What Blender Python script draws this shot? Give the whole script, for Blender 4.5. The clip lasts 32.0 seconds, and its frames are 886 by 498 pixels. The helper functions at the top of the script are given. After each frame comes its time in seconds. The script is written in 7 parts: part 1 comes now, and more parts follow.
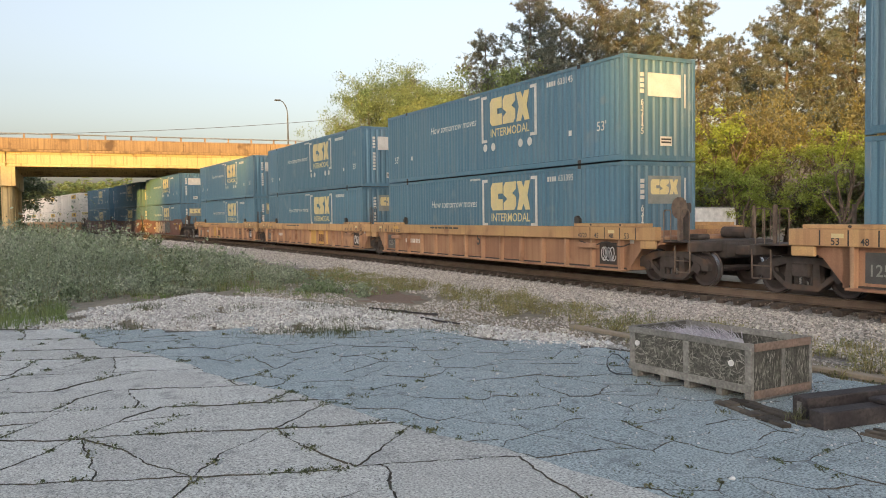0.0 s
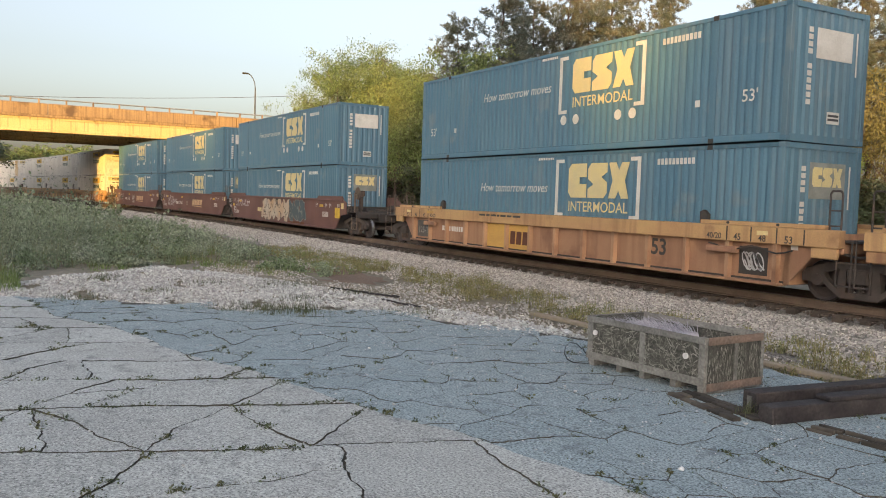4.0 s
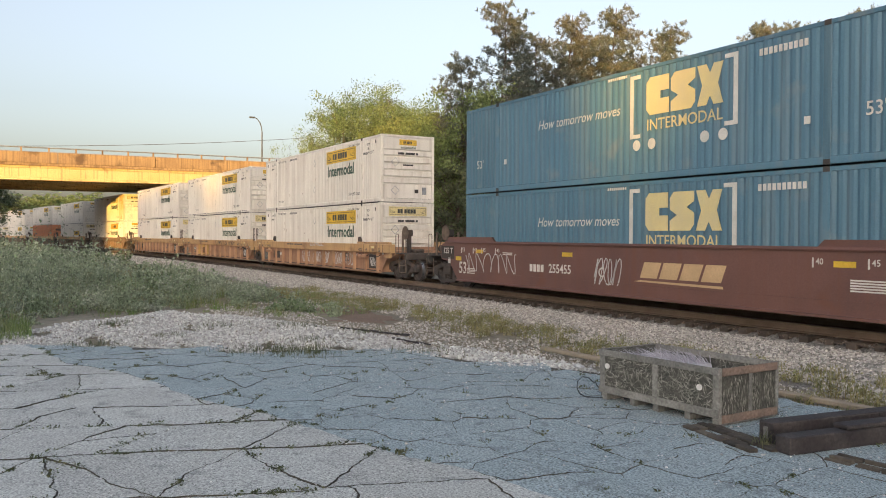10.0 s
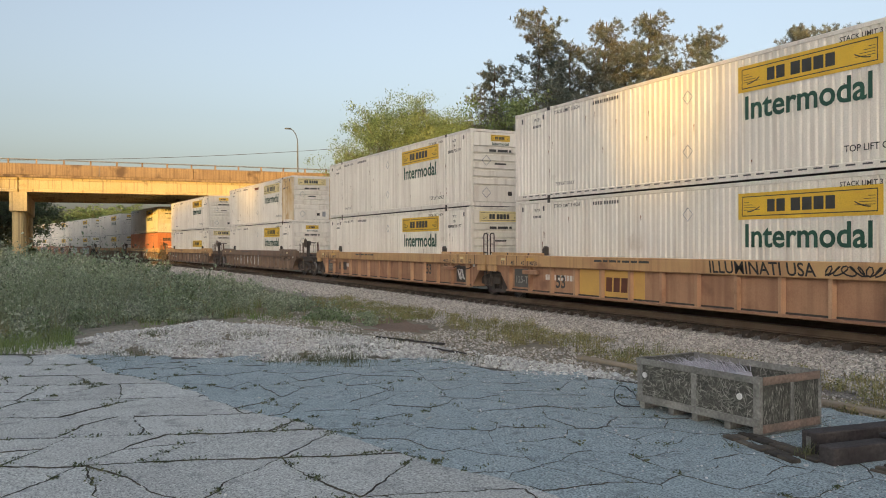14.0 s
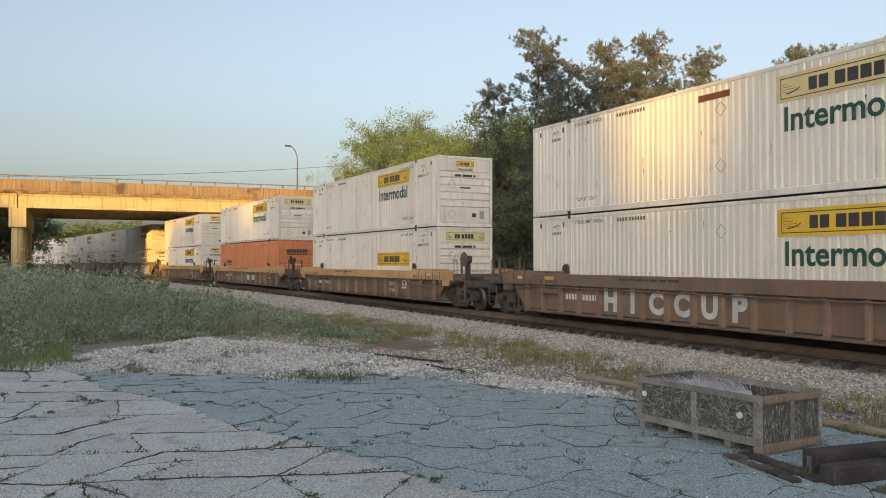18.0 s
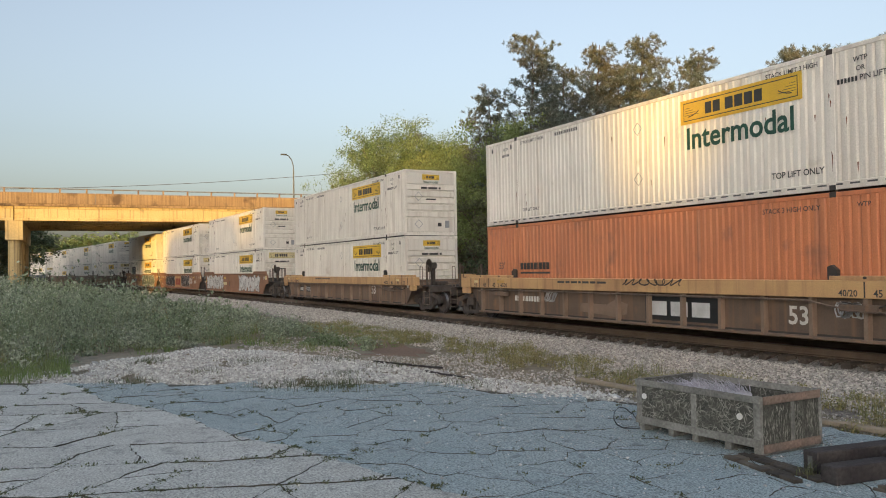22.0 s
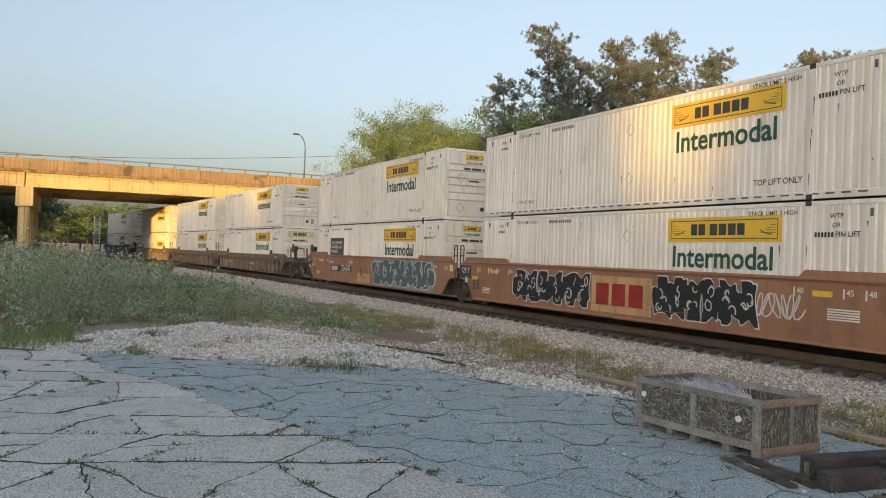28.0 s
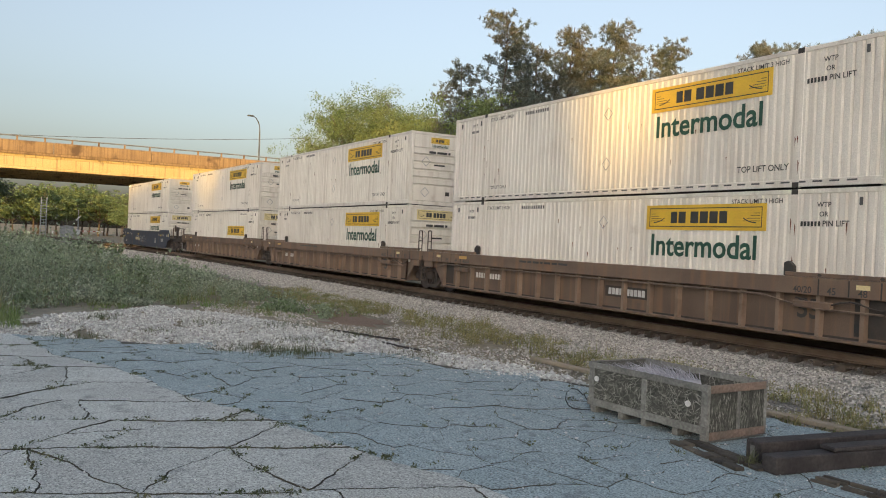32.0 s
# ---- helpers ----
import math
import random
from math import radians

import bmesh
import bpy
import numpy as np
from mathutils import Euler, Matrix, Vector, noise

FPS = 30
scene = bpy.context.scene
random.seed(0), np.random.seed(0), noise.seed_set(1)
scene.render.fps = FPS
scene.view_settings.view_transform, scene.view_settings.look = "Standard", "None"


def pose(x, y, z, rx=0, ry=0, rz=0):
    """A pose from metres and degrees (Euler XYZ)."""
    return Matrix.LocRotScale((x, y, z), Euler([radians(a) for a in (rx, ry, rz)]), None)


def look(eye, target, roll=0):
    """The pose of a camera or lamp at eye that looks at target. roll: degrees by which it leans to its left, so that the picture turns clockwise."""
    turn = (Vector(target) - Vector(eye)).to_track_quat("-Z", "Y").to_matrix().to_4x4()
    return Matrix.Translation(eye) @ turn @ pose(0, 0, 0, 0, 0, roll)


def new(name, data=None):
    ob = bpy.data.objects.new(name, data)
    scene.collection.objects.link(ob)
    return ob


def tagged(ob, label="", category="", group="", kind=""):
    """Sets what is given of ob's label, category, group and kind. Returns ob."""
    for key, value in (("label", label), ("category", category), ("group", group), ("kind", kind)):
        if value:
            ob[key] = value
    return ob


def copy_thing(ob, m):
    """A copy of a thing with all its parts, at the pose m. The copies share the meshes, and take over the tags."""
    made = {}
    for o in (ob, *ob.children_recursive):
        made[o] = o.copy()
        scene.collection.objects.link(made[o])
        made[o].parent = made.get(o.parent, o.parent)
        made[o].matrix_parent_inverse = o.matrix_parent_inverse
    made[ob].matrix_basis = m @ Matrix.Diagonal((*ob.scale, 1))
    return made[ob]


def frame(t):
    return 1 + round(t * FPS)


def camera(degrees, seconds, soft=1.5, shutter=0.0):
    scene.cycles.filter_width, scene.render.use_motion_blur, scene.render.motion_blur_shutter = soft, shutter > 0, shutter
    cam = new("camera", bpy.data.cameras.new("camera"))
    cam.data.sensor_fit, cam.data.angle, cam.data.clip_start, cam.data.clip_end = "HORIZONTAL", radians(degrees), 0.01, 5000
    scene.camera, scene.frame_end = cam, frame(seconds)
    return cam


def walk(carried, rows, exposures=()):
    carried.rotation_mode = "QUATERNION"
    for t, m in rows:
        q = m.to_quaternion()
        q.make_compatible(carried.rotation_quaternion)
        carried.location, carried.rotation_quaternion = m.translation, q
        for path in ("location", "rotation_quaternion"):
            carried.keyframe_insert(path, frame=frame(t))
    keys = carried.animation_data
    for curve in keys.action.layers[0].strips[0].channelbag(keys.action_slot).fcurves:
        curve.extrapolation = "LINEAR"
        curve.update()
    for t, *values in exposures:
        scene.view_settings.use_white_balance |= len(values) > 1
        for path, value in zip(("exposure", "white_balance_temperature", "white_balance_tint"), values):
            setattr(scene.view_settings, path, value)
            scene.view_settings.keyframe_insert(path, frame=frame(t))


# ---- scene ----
EXPO = ((0.0, 0.90, 6450, 16), (9.6, 0.88, 6400, 16), (11.0, 0.58, 6250, 14), (12.0, 0.48, 6200, 13), (32.0, 0.54, 6150, 12))
cam = camera(56.60, 32.0, soft=1.0)
walk(cam, [
    (0, pose(-0.006, 0.002, 2.094, 87.65, 0.74, 62.92)),
    (0.5, pose(-0.005, 0.003, 2.095, 87.60, 1.08, 62.27)),
    (1, pose(-0.006, 0.005, 2.099, 87.48, 1.03, 62.07)),
    (1.5, pose(-0.003, 0.003, 2.098, 87.50, 0.76, 61.89)),
    (2, pose(-0.004, -0.002, 2.103, 87.31, 0.27, 61.70)),
    (2.5, pose(-0.006, 0.000, 2.102, 86.89, -0.32, 61.50)),
    (3, pose(-0.007, 0.002, 2.100, 86.64, -0.95, 61.25)),
    (3.5, pose(-0.005, 0.002, 2.101, 86.50, -1.34, 60.87)),
    (5.5, pose(-0.007, -0.003, 2.105, 86.63, -3.05, 59.68)),
    (6, pose(-0.007, -0.002, 2.103, 86.68, -3.20, 59.56)),
    (6.5, pose(-0.013, 0.001, 2.101, 86.72, -2.91, 59.23)),
    (7, pose(-0.008, 0.003, 2.103, 86.76, -1.69, 58.50)),
    (7.5, pose(-0.004, 0.004, 2.102, 86.80, -1.49, 57.70)),
    (8, pose(-0.006, 0.003, 2.103, 86.81, -1.55, 57.49)),
    (8.5, pose(-0.006, 0.005, 2.100, 87.12, -0.85, 57.57)),
    (9, pose(0.001, 0.001, 2.100, 88.01, -0.52, 59.72)),
    (9.5, pose(0.001, 0.003, 2.101, 88.97, -0.28, 61.02)),
    (10, pose(0.005, 0.001, 2.100, 89.06, -0.24, 61.06)),
    (10.5, pose(0.006, -0.002, 2.099, 89.11, -0.24, 61.03)),
    (11, pose(0.001, 0.001, 2.101, 89.11, -0.23, 61.01)),
    (11.5, pose(0.003, -0.001, 2.097, 89.14, -0.18, 61.81)),
    (12, pose(0.012, 0.001, 2.099, 89.26, 0.12, 63.17)),
    (12.5, pose(0.011, -0.004, 2.102, 89.31, 0.10, 63.40)),
    (13, pose(0.007, -0.005, 2.099, 89.42, 0.16, 63.40)),
    (13.5, pose(0.006, -0.001, 2.100, 89.50, 0.16, 63.47)),
    (14, pose(0.008, 0.001, 2.104, 89.66, 0.21, 63.48)),
    (14.5, pose(0.008, -0.002, 2.098, 90.00, 0.21, 63.51)),
    (16.5, pose(0.006, -0.002, 2.102, 90.23, 0.10, 63.45)),
    (17, pose(0.008, -0.003, 2.102, 90.53, 0.06, 63.45)),
    (17.5, pose(0.008, -0.003, 2.099, 90.81, 0.07, 63.44)),
    (18, pose(0.005, -0.004, 2.101, 90.88, 0.01, 63.41)),
    (18.5, pose(0.008, -0.001, 2.101, 90.90, 0.03, 63.41)),
    (19, pose(0.010, -0.003, 2.102, 90.93, -0.02, 63.40)),
    (19.5, pose(0.008, 0.003, 2.100, 91.47, 0.31, 64.09)),
    (20, pose(0.014, 0.001, 2.101, 93.46, 3.12, 64.17)),
    (20.5, pose(0.004, 0.006, 2.098, 92.31, 3.08, 64.12)),
    (21, pose(-0.000, 0.004, 2.096, 91.61, 2.02, 63.73)),
    (21.5, pose(0.003, 0.000, 2.099, 91.39, 1.41, 63.30)),
    (22, pose(-0.001, 0.003, 2.095, 91.31, 0.91, 63.25)),
    (22.5, pose(-0.002, 0.003, 2.094, 91.07, 0.91, 63.06)),
    (23, pose(0.000, 0.004, 2.102, 90.96, 0.85, 62.80)),
    (23.5, pose(-0.000, -0.001, 2.098, 91.00, 0.25, 62.53)),
    (24, pose(0.003, -0.002, 2.102, 90.92, -0.41, 62.51)),
    (24.5, pose(0.002, -0.003, 2.099, 90.77, -1.01, 62.56)),
    (25, pose(0.005, -0.010, 2.103, 90.69, -1.32, 62.87)),
    (25.5, pose(0.000, -0.004, 2.100, 90.70, -1.74, 63.28)),
    (27.5, pose(-0.005, 0.002, 2.099, 90.68, -1.89, 63.72)),
    (28, pose(-0.002, -0.000, 2.098, 90.42, -1.99, 63.70)),
    (28.5, pose(-0.003, 0.001, 2.101, 90.27, -1.94, 63.69)),
    (29, pose(-0.002, -0.003, 2.101, 90.03, -1.93, 63.65)),
    (29.5, pose(-0.005, -0.001, 2.098, 89.92, -2.15, 63.59)),
    (30, pose(-0.007, -0.002, 2.103, 89.95, -2.41, 62.71)),
    (30.5, pose(-0.005, 0.001, 2.100, 89.94, -2.42, 62.04)),
    (31, pose(-0.006, 0.000, 2.101, 89.80, -2.46, 61.32)),
    (31.5, pose(-0.012, -0.001, 2.095, 89.58, -2.52, 60.99)),
    (32, pose(-0.012, -0.007, 2.100, 89.50, -2.55, 60.61)),
], exposures=EXPO)

# ---- world and light ----
SUN_EL, SUN_AZ = 6.0, 131.0   # degrees; the azimuth turns from +y towards +x
world = bpy.data.worlds.new("sky")
scene.world = world
world.use_nodes = True
wn = world.node_tree.nodes
sky = wn.new("ShaderNodeTexSky")
sky.sky_type, sky.sun_disc = "NISHITA", False
sky.sun_elevation, sky.sun_rotation = radians(SUN_EL), radians(SUN_AZ)
sky.air_density, sky.dust_density, sky.ozone_density = 1.0, 4.0, 1.6
haze = wn.new("ShaderNodeHueSaturation")    # thin evening haze pales the sky
haze.inputs["Saturation"].default_value = 0.56
world.node_tree.links.new(sky.outputs[0], haze.inputs["Color"])
world.node_tree.links.new(haze.outputs[0], wn["Background"].inputs[0])
wn["Background"].inputs[1].default_value = 0.25
sun = new("sun", bpy.data.lights.new("sun", "SUN"))
sun.data.energy, sun.data.angle, sun.data.color = 4.0, radians(0.6), (1.0, 0.58, 0.10)
toward = Vector((math.sin(radians(SUN_AZ)) * math.cos(radians(SUN_EL)), math.cos(radians(SUN_AZ)) * math.cos(radians(SUN_EL)), math.sin(radians(SUN_EL))))
sun.matrix_world = look(toward * 50, (0, 0, 0))

# ---- materials ----
MATS = {}


def mat(name, color, rough=0.7, metal=0.0, second=None, scale=3.0, fine=40.0, bump=0.15, dist=0.01, streak=0.0,
        dirt=None, dirt_at=0.62, dirt_scale=1.2, spread=0.0, spec=0.5, island=False, trans=0.0, contrast=0.12,
        speck=0.0, speck_scale=110.0):
    """Painted, mineral or plant surface: two scales of colour, bump, dirt patches or vertical streaks."""
    m = bpy.data.materials.new(name)
    m.use_nodes = True
    n, l = m.node_tree.nodes, m.node_tree.links
    b = n["Principled BSDF"]
    b.inputs["Roughness"].default_value, b.inputs["Metallic"].default_value = rough, metal
    b.inputs["Specular IOR Level"].default_value = spec
    tc, oi = n.new("ShaderNodeTexCoord"), n.new("ShaderNodeObjectInfo")
    geo = n.new("ShaderNodeNewGeometry")
    off = n.new("ShaderNodeVectorMath")
    off.operation = "MULTIPLY_ADD"
    l.new(oi.outputs["Random"], off.inputs[0])
    off.inputs[1].default_value = (37.0, 19.0, 11.0)
    l.new(tc.outputs["Object"], off.inputs[2])

    def tex(sc, stretch=(1, 1, 1), detail=5.0):
        mp = n.new("ShaderNodeMapping")
        mp.inputs["Scale"].default_value = stretch
        l.new(off.outputs[0], mp.inputs[0])
        t = n.new("ShaderNodeTexNoise")
        t.inputs["Scale"].default_value, t.inputs["Detail"].default_value = sc, detail
        l.new(mp.outputs[0], t.inputs[0])
        return t.outputs["Fac"]

    def ramp(src, a, c):
        r = n.new("ShaderNodeMapRange")
        r.inputs[1].default_value, r.inputs[2].default_value = a, c
        l.new(src, r.inputs[0])
        return r.outputs[0]

    def mix(f, a, c):
        x = n.new("ShaderNodeMix")
        x.data_type = "RGBA"
        for s, v in ((x.inputs[0], f), (x.inputs[6], a), (x.inputs[7], c)):
            if isinstance(v, (float, int)):
                s.default_value = v
            elif isinstance(v, tuple):
                s.default_value = (*v[:3], 1)
            else:
                l.new(v, s)
        return x.outputs[2]

    second = second or tuple(c * 0.72 for c in color)
    big, small = tex(scale), tex(fine, detail=3.0)
    col = mix(ramp(big, 0.35, 0.68), tuple(color), tuple(second))
    hsv = n.new("ShaderNodeHueSaturation")
    l.new(col, hsv.inputs["Color"])
    v1 = n.new("ShaderNodeMapRange")
    v1.inputs[1].default_value, v1.inputs[2].default_value = 0.25, 0.75
    v1.inputs[3].default_value, v1.inputs[4].default_value = 1 - contrast, 1 + contrast
    l.new(small, v1.inputs[0])
    val = v1.outputs[0]
    if spread:
        v2 = n.new("ShaderNodeMapRange")
        v2.inputs[3].default_value, v2.inputs[4].default_value = 1 - spread, 1 + spread
        l.new(geo.outputs["Random Per Island"] if island else oi.outputs["Random"], v2.inputs[0])
        mu = n.new("ShaderNodeMath")
        mu.operation = "MULTIPLY"
        l.new(val, mu.inputs[0]), l.new(v2.outputs[0], mu.inputs[1])
        val = mu.outputs[0]
    l.new(val, hsv.inputs["Value"])
    col = hsv.outputs[0]
    if dirt:
        f = ramp(tex(dirt_scale, detail=8.0), dirt_at, dirt_at + 0.14)
        col = mix(f, col, tuple(dirt))
        if streak:
            f2 = ramp(tex(1.6, (3.2, 3.2, 0.10), 4.0), 0.62 - streak * 0.2, 0.86)
            col = mix(f2, col, tuple(dirt))
    if speck:
        grain = tex(speck_scale, detail=2.0)
        col = mix(ramp(grain, 0.57, 0.68), col, tuple(c * (1 - speck) for c in color))
        col = mix(ramp(grain, 0.42, 0.31), col, tuple(min(0.9, c * (1 + 0.55 * speck)) for c in color))
    l.new(col, b.inputs["Base Color"])
    rr = n.new("ShaderNodeMapRange")
    rr.inputs[3].default_value, rr.inputs[4].default_value = max(0.05, rough - 0.12), min(1.0, rough + 0.12)
    l.new(big, rr.inputs[0])
    l.new(rr.outputs[0], b.inputs["Roughness"])
    if bump:
        bp = n.new("ShaderNodeBump")
        bp.inputs["Strength"].default_value, bp.inputs["Distance"].default_value = bump, dist
        l.new(small, bp.inputs["Height"])
        l.new(bp.outputs[0], b.inputs["Normal"])
    if trans:
        out = n["Material Output"]
        tr, ms = n.new("ShaderNodeBsdfTranslucent"), n.new("ShaderNodeMixShader")
        l.new(col, tr.inputs[0])
        ms.inputs[0].default_value = trans
        l.new(b.outputs[0], ms.inputs[1]), l.new(tr.outputs[0], ms.inputs[2]), l.new(ms.outputs[0], out.inputs[0])
    MATS[name] = m
    return m


RUST = (0.16, 0.07, 0.03)
mat("blue_paint", (0.080, 0.178, 0.248), 0.5, second=(0.095, 0.20, 0.268), scale=0.5, dirt=(0.17, 0.235, 0.265), dirt_at=0.60, streak=0.7, bump=0.05, spread=0.16)
mat("white_paint", (0.82, 0.78, 0.695), 0.5, second=(0.73, 0.69, 0.615), scale=0.6, dirt=(0.55, 0.49, 0.41), dirt_at=0.66, streak=0.7, bump=0.05, spread=0.06)
mat("stained_paint", (0.70, 0.62, 0.46), 0.5, second=(0.58, 0.38, 0.13), scale=0.6, dirt=(0.46, 0.27, 0.10), dirt_at=0.54, streak=0.9, bump=0.05)
mat("orange_paint", (0.63, 0.235, 0.10), 0.5, second=(0.55, 0.20, 0.09), scale=0.6, dirt=(0.32, 0.14, 0.08), dirt_at=0.62, streak=0.6, bump=0.05)
# near-black: shade put into the colour of floors, frames and platforms; also real black parts
mat("shade_and_black_steel", (0.045, 0.043, 0.04), 0.8, second=(0.07, 0.055, 0.045), bump=0.2)
mat("yellow_car", (0.43, 0.255, 0.145), 0.65, second=(0.34, 0.185, 0.11), scale=0.8, dirt=(0.24, 0.125, 0.075), dirt_at=0.55, streak=0.8, bump=0.08, spread=0.12)
mat("yellow_chord", (0.58, 0.37, 0.165), 0.6, second=(0.48, 0.285, 0.14), scale=0.9, dirt=(0.27, 0.14, 0.075), dirt_at=0.60, streak=0.5, bump=0.08, spread=0.1)
mat("brown_car", (0.185, 0.132, 0.094), 0.75, second=(0.14, 0.10, 0.074), scale=0.9, dirt=(0.27, 0.15, 0.08), dirt_at=0.62, streak=0.7, bump=0.1, spread=0.18)
mat("maroon_car", (0.165, 0.082, 0.066), 0.6, second=(0.135, 0.070, 0.058), scale=0.7, dirt=(0.17, 0.075, 0.05), dirt_at=0.6, streak=0.6, bump=0.06, spread=0.1)
mat("amber_car", (0.33, 0.17, 0.092), 0.65, second=(0.26, 0.13, 0.072), scale=0.7, dirt=(0.22, 0.11, 0.065), dirt_at=0.58, streak=0.7, bump=0.08, spread=0.12)
mat("navy_car", (0.03, 0.05, 0.085), 0.6, second=(0.05, 0.06, 0.08), dirt=(0.15, 0.09, 0.06), streak=0.5, bump=0.08)
mat("truck_steel", (0.085, 0.070, 0.060), 0.85, second=(0.055, 0.046, 0.04), scale=4, dirt=(0.14, 0.09, 0.06), dirt_at=0.56, bump=0.25)
mat("wheel_steel", (0.075, 0.058, 0.050), 0.7, second=(0.05, 0.04, 0.036), scale=4, bump=0.15)
mat("crack_soil", (0.07, 0.066, 0.05), 1.0, second=(0.12, 0.108, 0.08), scale=6, fine=60, bump=0.8, dist=0.01, contrast=0.5)
mat("mark_grey", (0.10, 0.10, 0.095), 0.5, bump=0.03)
# rib colours lighter than the walls: contrast with shaded recesses painted in; tan also for an emblem
mat("tan_emblem_lit_rib", (0.27, 0.195, 0.14), 0.75, second=(0.20, 0.14, 0.10), scale=1.5, dirt=(0.14, 0.09, 0.06), dirt_at=0.6, bump=0.1)
mat("yellow_lit_rib", (0.51, 0.325, 0.19), 0.65, second=(0.42, 0.25, 0.15), scale=0.8, dirt=(0.25, 0.13, 0.075), dirt_at=0.56, streak=0.6, bump=0.08)
mat("worn_rail", (0.19, 0.14, 0.10), 0.7, second=(0.11, 0.08, 0.06), scale=6, bump=0.1)
mat("tread_steel", (0.45, 0.43, 0.41), 0.3, metal=0.9, bump=0.05)
mat("rust_iron", (0.20, 0.075, 0.035), 0.85, second=(0.13, 0.055, 0.03), scale=5, bump=0.3)
mat("logo_yellow", (0.80, 0.52, 0.045), 0.5, second=(0.70, 0.44, 0.05), scale=2, bump=0.03)
mat("logo_cream", (0.74, 0.62, 0.29), 0.5, second=(0.66, 0.57, 0.32), scale=2, bump=0.03)
mat("logo_white", (0.72, 0.70, 0.64), 0.5, second=(0.60, 0.58, 0.52), scale=3, bump=0.03)
mat("logo_dark", (0.055, 0.055, 0.05), 0.5, bump=0.03)
mat("logo_green", (0.03, 0.10, 0.065), 0.5, bump=0.03)
mat("logo_red_brown", (0.14, 0.05, 0.03), 0.55, bump=0.03)
mat("logo_red", (0.35, 0.03, 0.02), 0.5, bump=0.03)
mat("spray_black", (0.02, 0.02, 0.022), 0.45, bump=0.03)
mat("spray_white", (0.66, 0.66, 0.64), 0.5, second=(0.5, 0.5, 0.48), bump=0.03)
mat("spray_tan", (0.52, 0.47, 0.38), 0.5, second=(0.55, 0.36, 0.2), scale=0.8, bump=0.03)
mat("spray_teal", (0.06, 0.10, 0.11), 0.5, second=(0.09, 0.12, 0.13), scale=0.8, bump=0.03)
mat("spray_grey", (0.30, 0.31, 0.28), 0.5, second=(0.2, 0.22, 0.19), bump=0.03)
mat("concrete", (0.62, 0.49, 0.26), 0.85, second=(0.54, 0.41, 0.20), scale=0.25, fine=9, dirt=(0.14, 0.10, 0.07), dirt_at=0.60, dirt_scale=0.5, streak=0.5, bump=0.2)
mat("stained_concrete", (0.38, 0.265, 0.155), 0.9, second=(0.28, 0.19, 0.115), scale=0.5, fine=9, dirt=(0.12, 0.08, 0.055), dirt_at=0.55, dirt_scale=0.8, streak=0.9, bump=0.2)
mat("slab", (0.545, 0.56, 0.52), 0.9, second=(0.47, 0.48, 0.45), scale=1.4, fine=40, dirt=(0.31, 0.315, 0.30), dirt_at=0.58, dirt_scale=4, bump=0.9, dist=0.008, spread=0.10, contrast=0.5, speck=0.7, speck_scale=60)
mat("old_asphalt", (0.325, 0.40, 0.412), 0.9, second=(0.37, 0.435, 0.44), scale=1.2, fine=45, dirt=(0.21, 0.25, 0.26), dirt_at=0.57, dirt_scale=5, bump=1.0, dist=0.008, spread=0.05, contrast=0.7, speck=0.75, speck_scale=60)
mat("far_asphalt", (0.325, 0.40, 0.412), 0.9, second=(0.37, 0.435, 0.44), scale=1.2, fine=45, dirt=(0.21, 0.25, 0.26), dirt_at=0.57, dirt_scale=5, bump=1.0, dist=0.008, spread=0.05, contrast=0.7, island=True, speck=0.75, speck_scale=60)
mat("soil", (0.20, 0.135, 0.095), 1.0, second=(0.26, 0.18, 0.125), scale=0.7, fine=25, bump=0.6, dist=0.03, contrast=0.3)
mat("earth", (0.23, 0.20, 0.145), 1.0, second=(0.29, 0.25, 0.185), scale=0.12, fine=6, bump=0.6, dist=0.03, contrast=0.3)
mat("ballast_bed", (0.36, 0.335, 0.30), 0.95, second=(0.25, 0.23, 0.205), scale=0.8, fine=26, bump=1.0, dist=0.05, contrast=0.8)
mat("ballast_stone", (0.56, 0.535, 0.49), 0.9, second=(0.44, 0.41, 0.36), scale=6, bump=0.3, spread=0.42, island=True)
mat("white_stone", (0.70, 0.70, 0.675), 0.9, second=(0.52, 0.515, 0.49), scale=6, bump=0.3, spread=0.36, island=True)
mat("tie_wood", (0.085, 0.066, 0.05), 0.9, second=(0.055, 0.044, 0.036), scale=3, fine=30, bump=0.5, spread=0.25)
mat("rail_steel", (0.17, 0.125, 0.088), 0.8, second=(0.13, 0.092, 0.066), scale=2, bump=0.2)
mat("rail_head", (0.30, 0.27, 0.25), 0.35, metal=0.85, bump=0.03)
mat("tuft", (0.075, 0.10, 0.045), 0.8, second=(0.15, 0.15, 0.075), scale=3, bump=0, spread=0.45, island=True, trans=0.2)
mat("grass", (0.16, 0.24, 0.075), 0.7, second=(0.27, 0.30, 0.14), scale=1.2, bump=0, spread=0.45, island=True, trans=0.3)
mat("verge", (0.19, 0.215, 0.09), 0.7, second=(0.33, 0.295, 0.15), scale=1.2, bump=0, spread=0.55, island=True, trans=0.3)
mat("bed_stone", (0.16, 0.125, 0.10), 0.95, second=(0.11, 0.09, 0.075), scale=6, bump=0.3, spread=0.4, island=True)
mat("gold_panel", (0.64, 0.40, 0.10), 0.55, second=(0.55, 0.33, 0.10), scale=1.5, dirt=(0.34, 0.19, 0.08), dirt_at=0.62, bump=0.05)
mat("swoosh", (0.62, 0.44, 0.24), 0.5, second=(0.52, 0.36, 0.20), scale=2, bump=0.03)
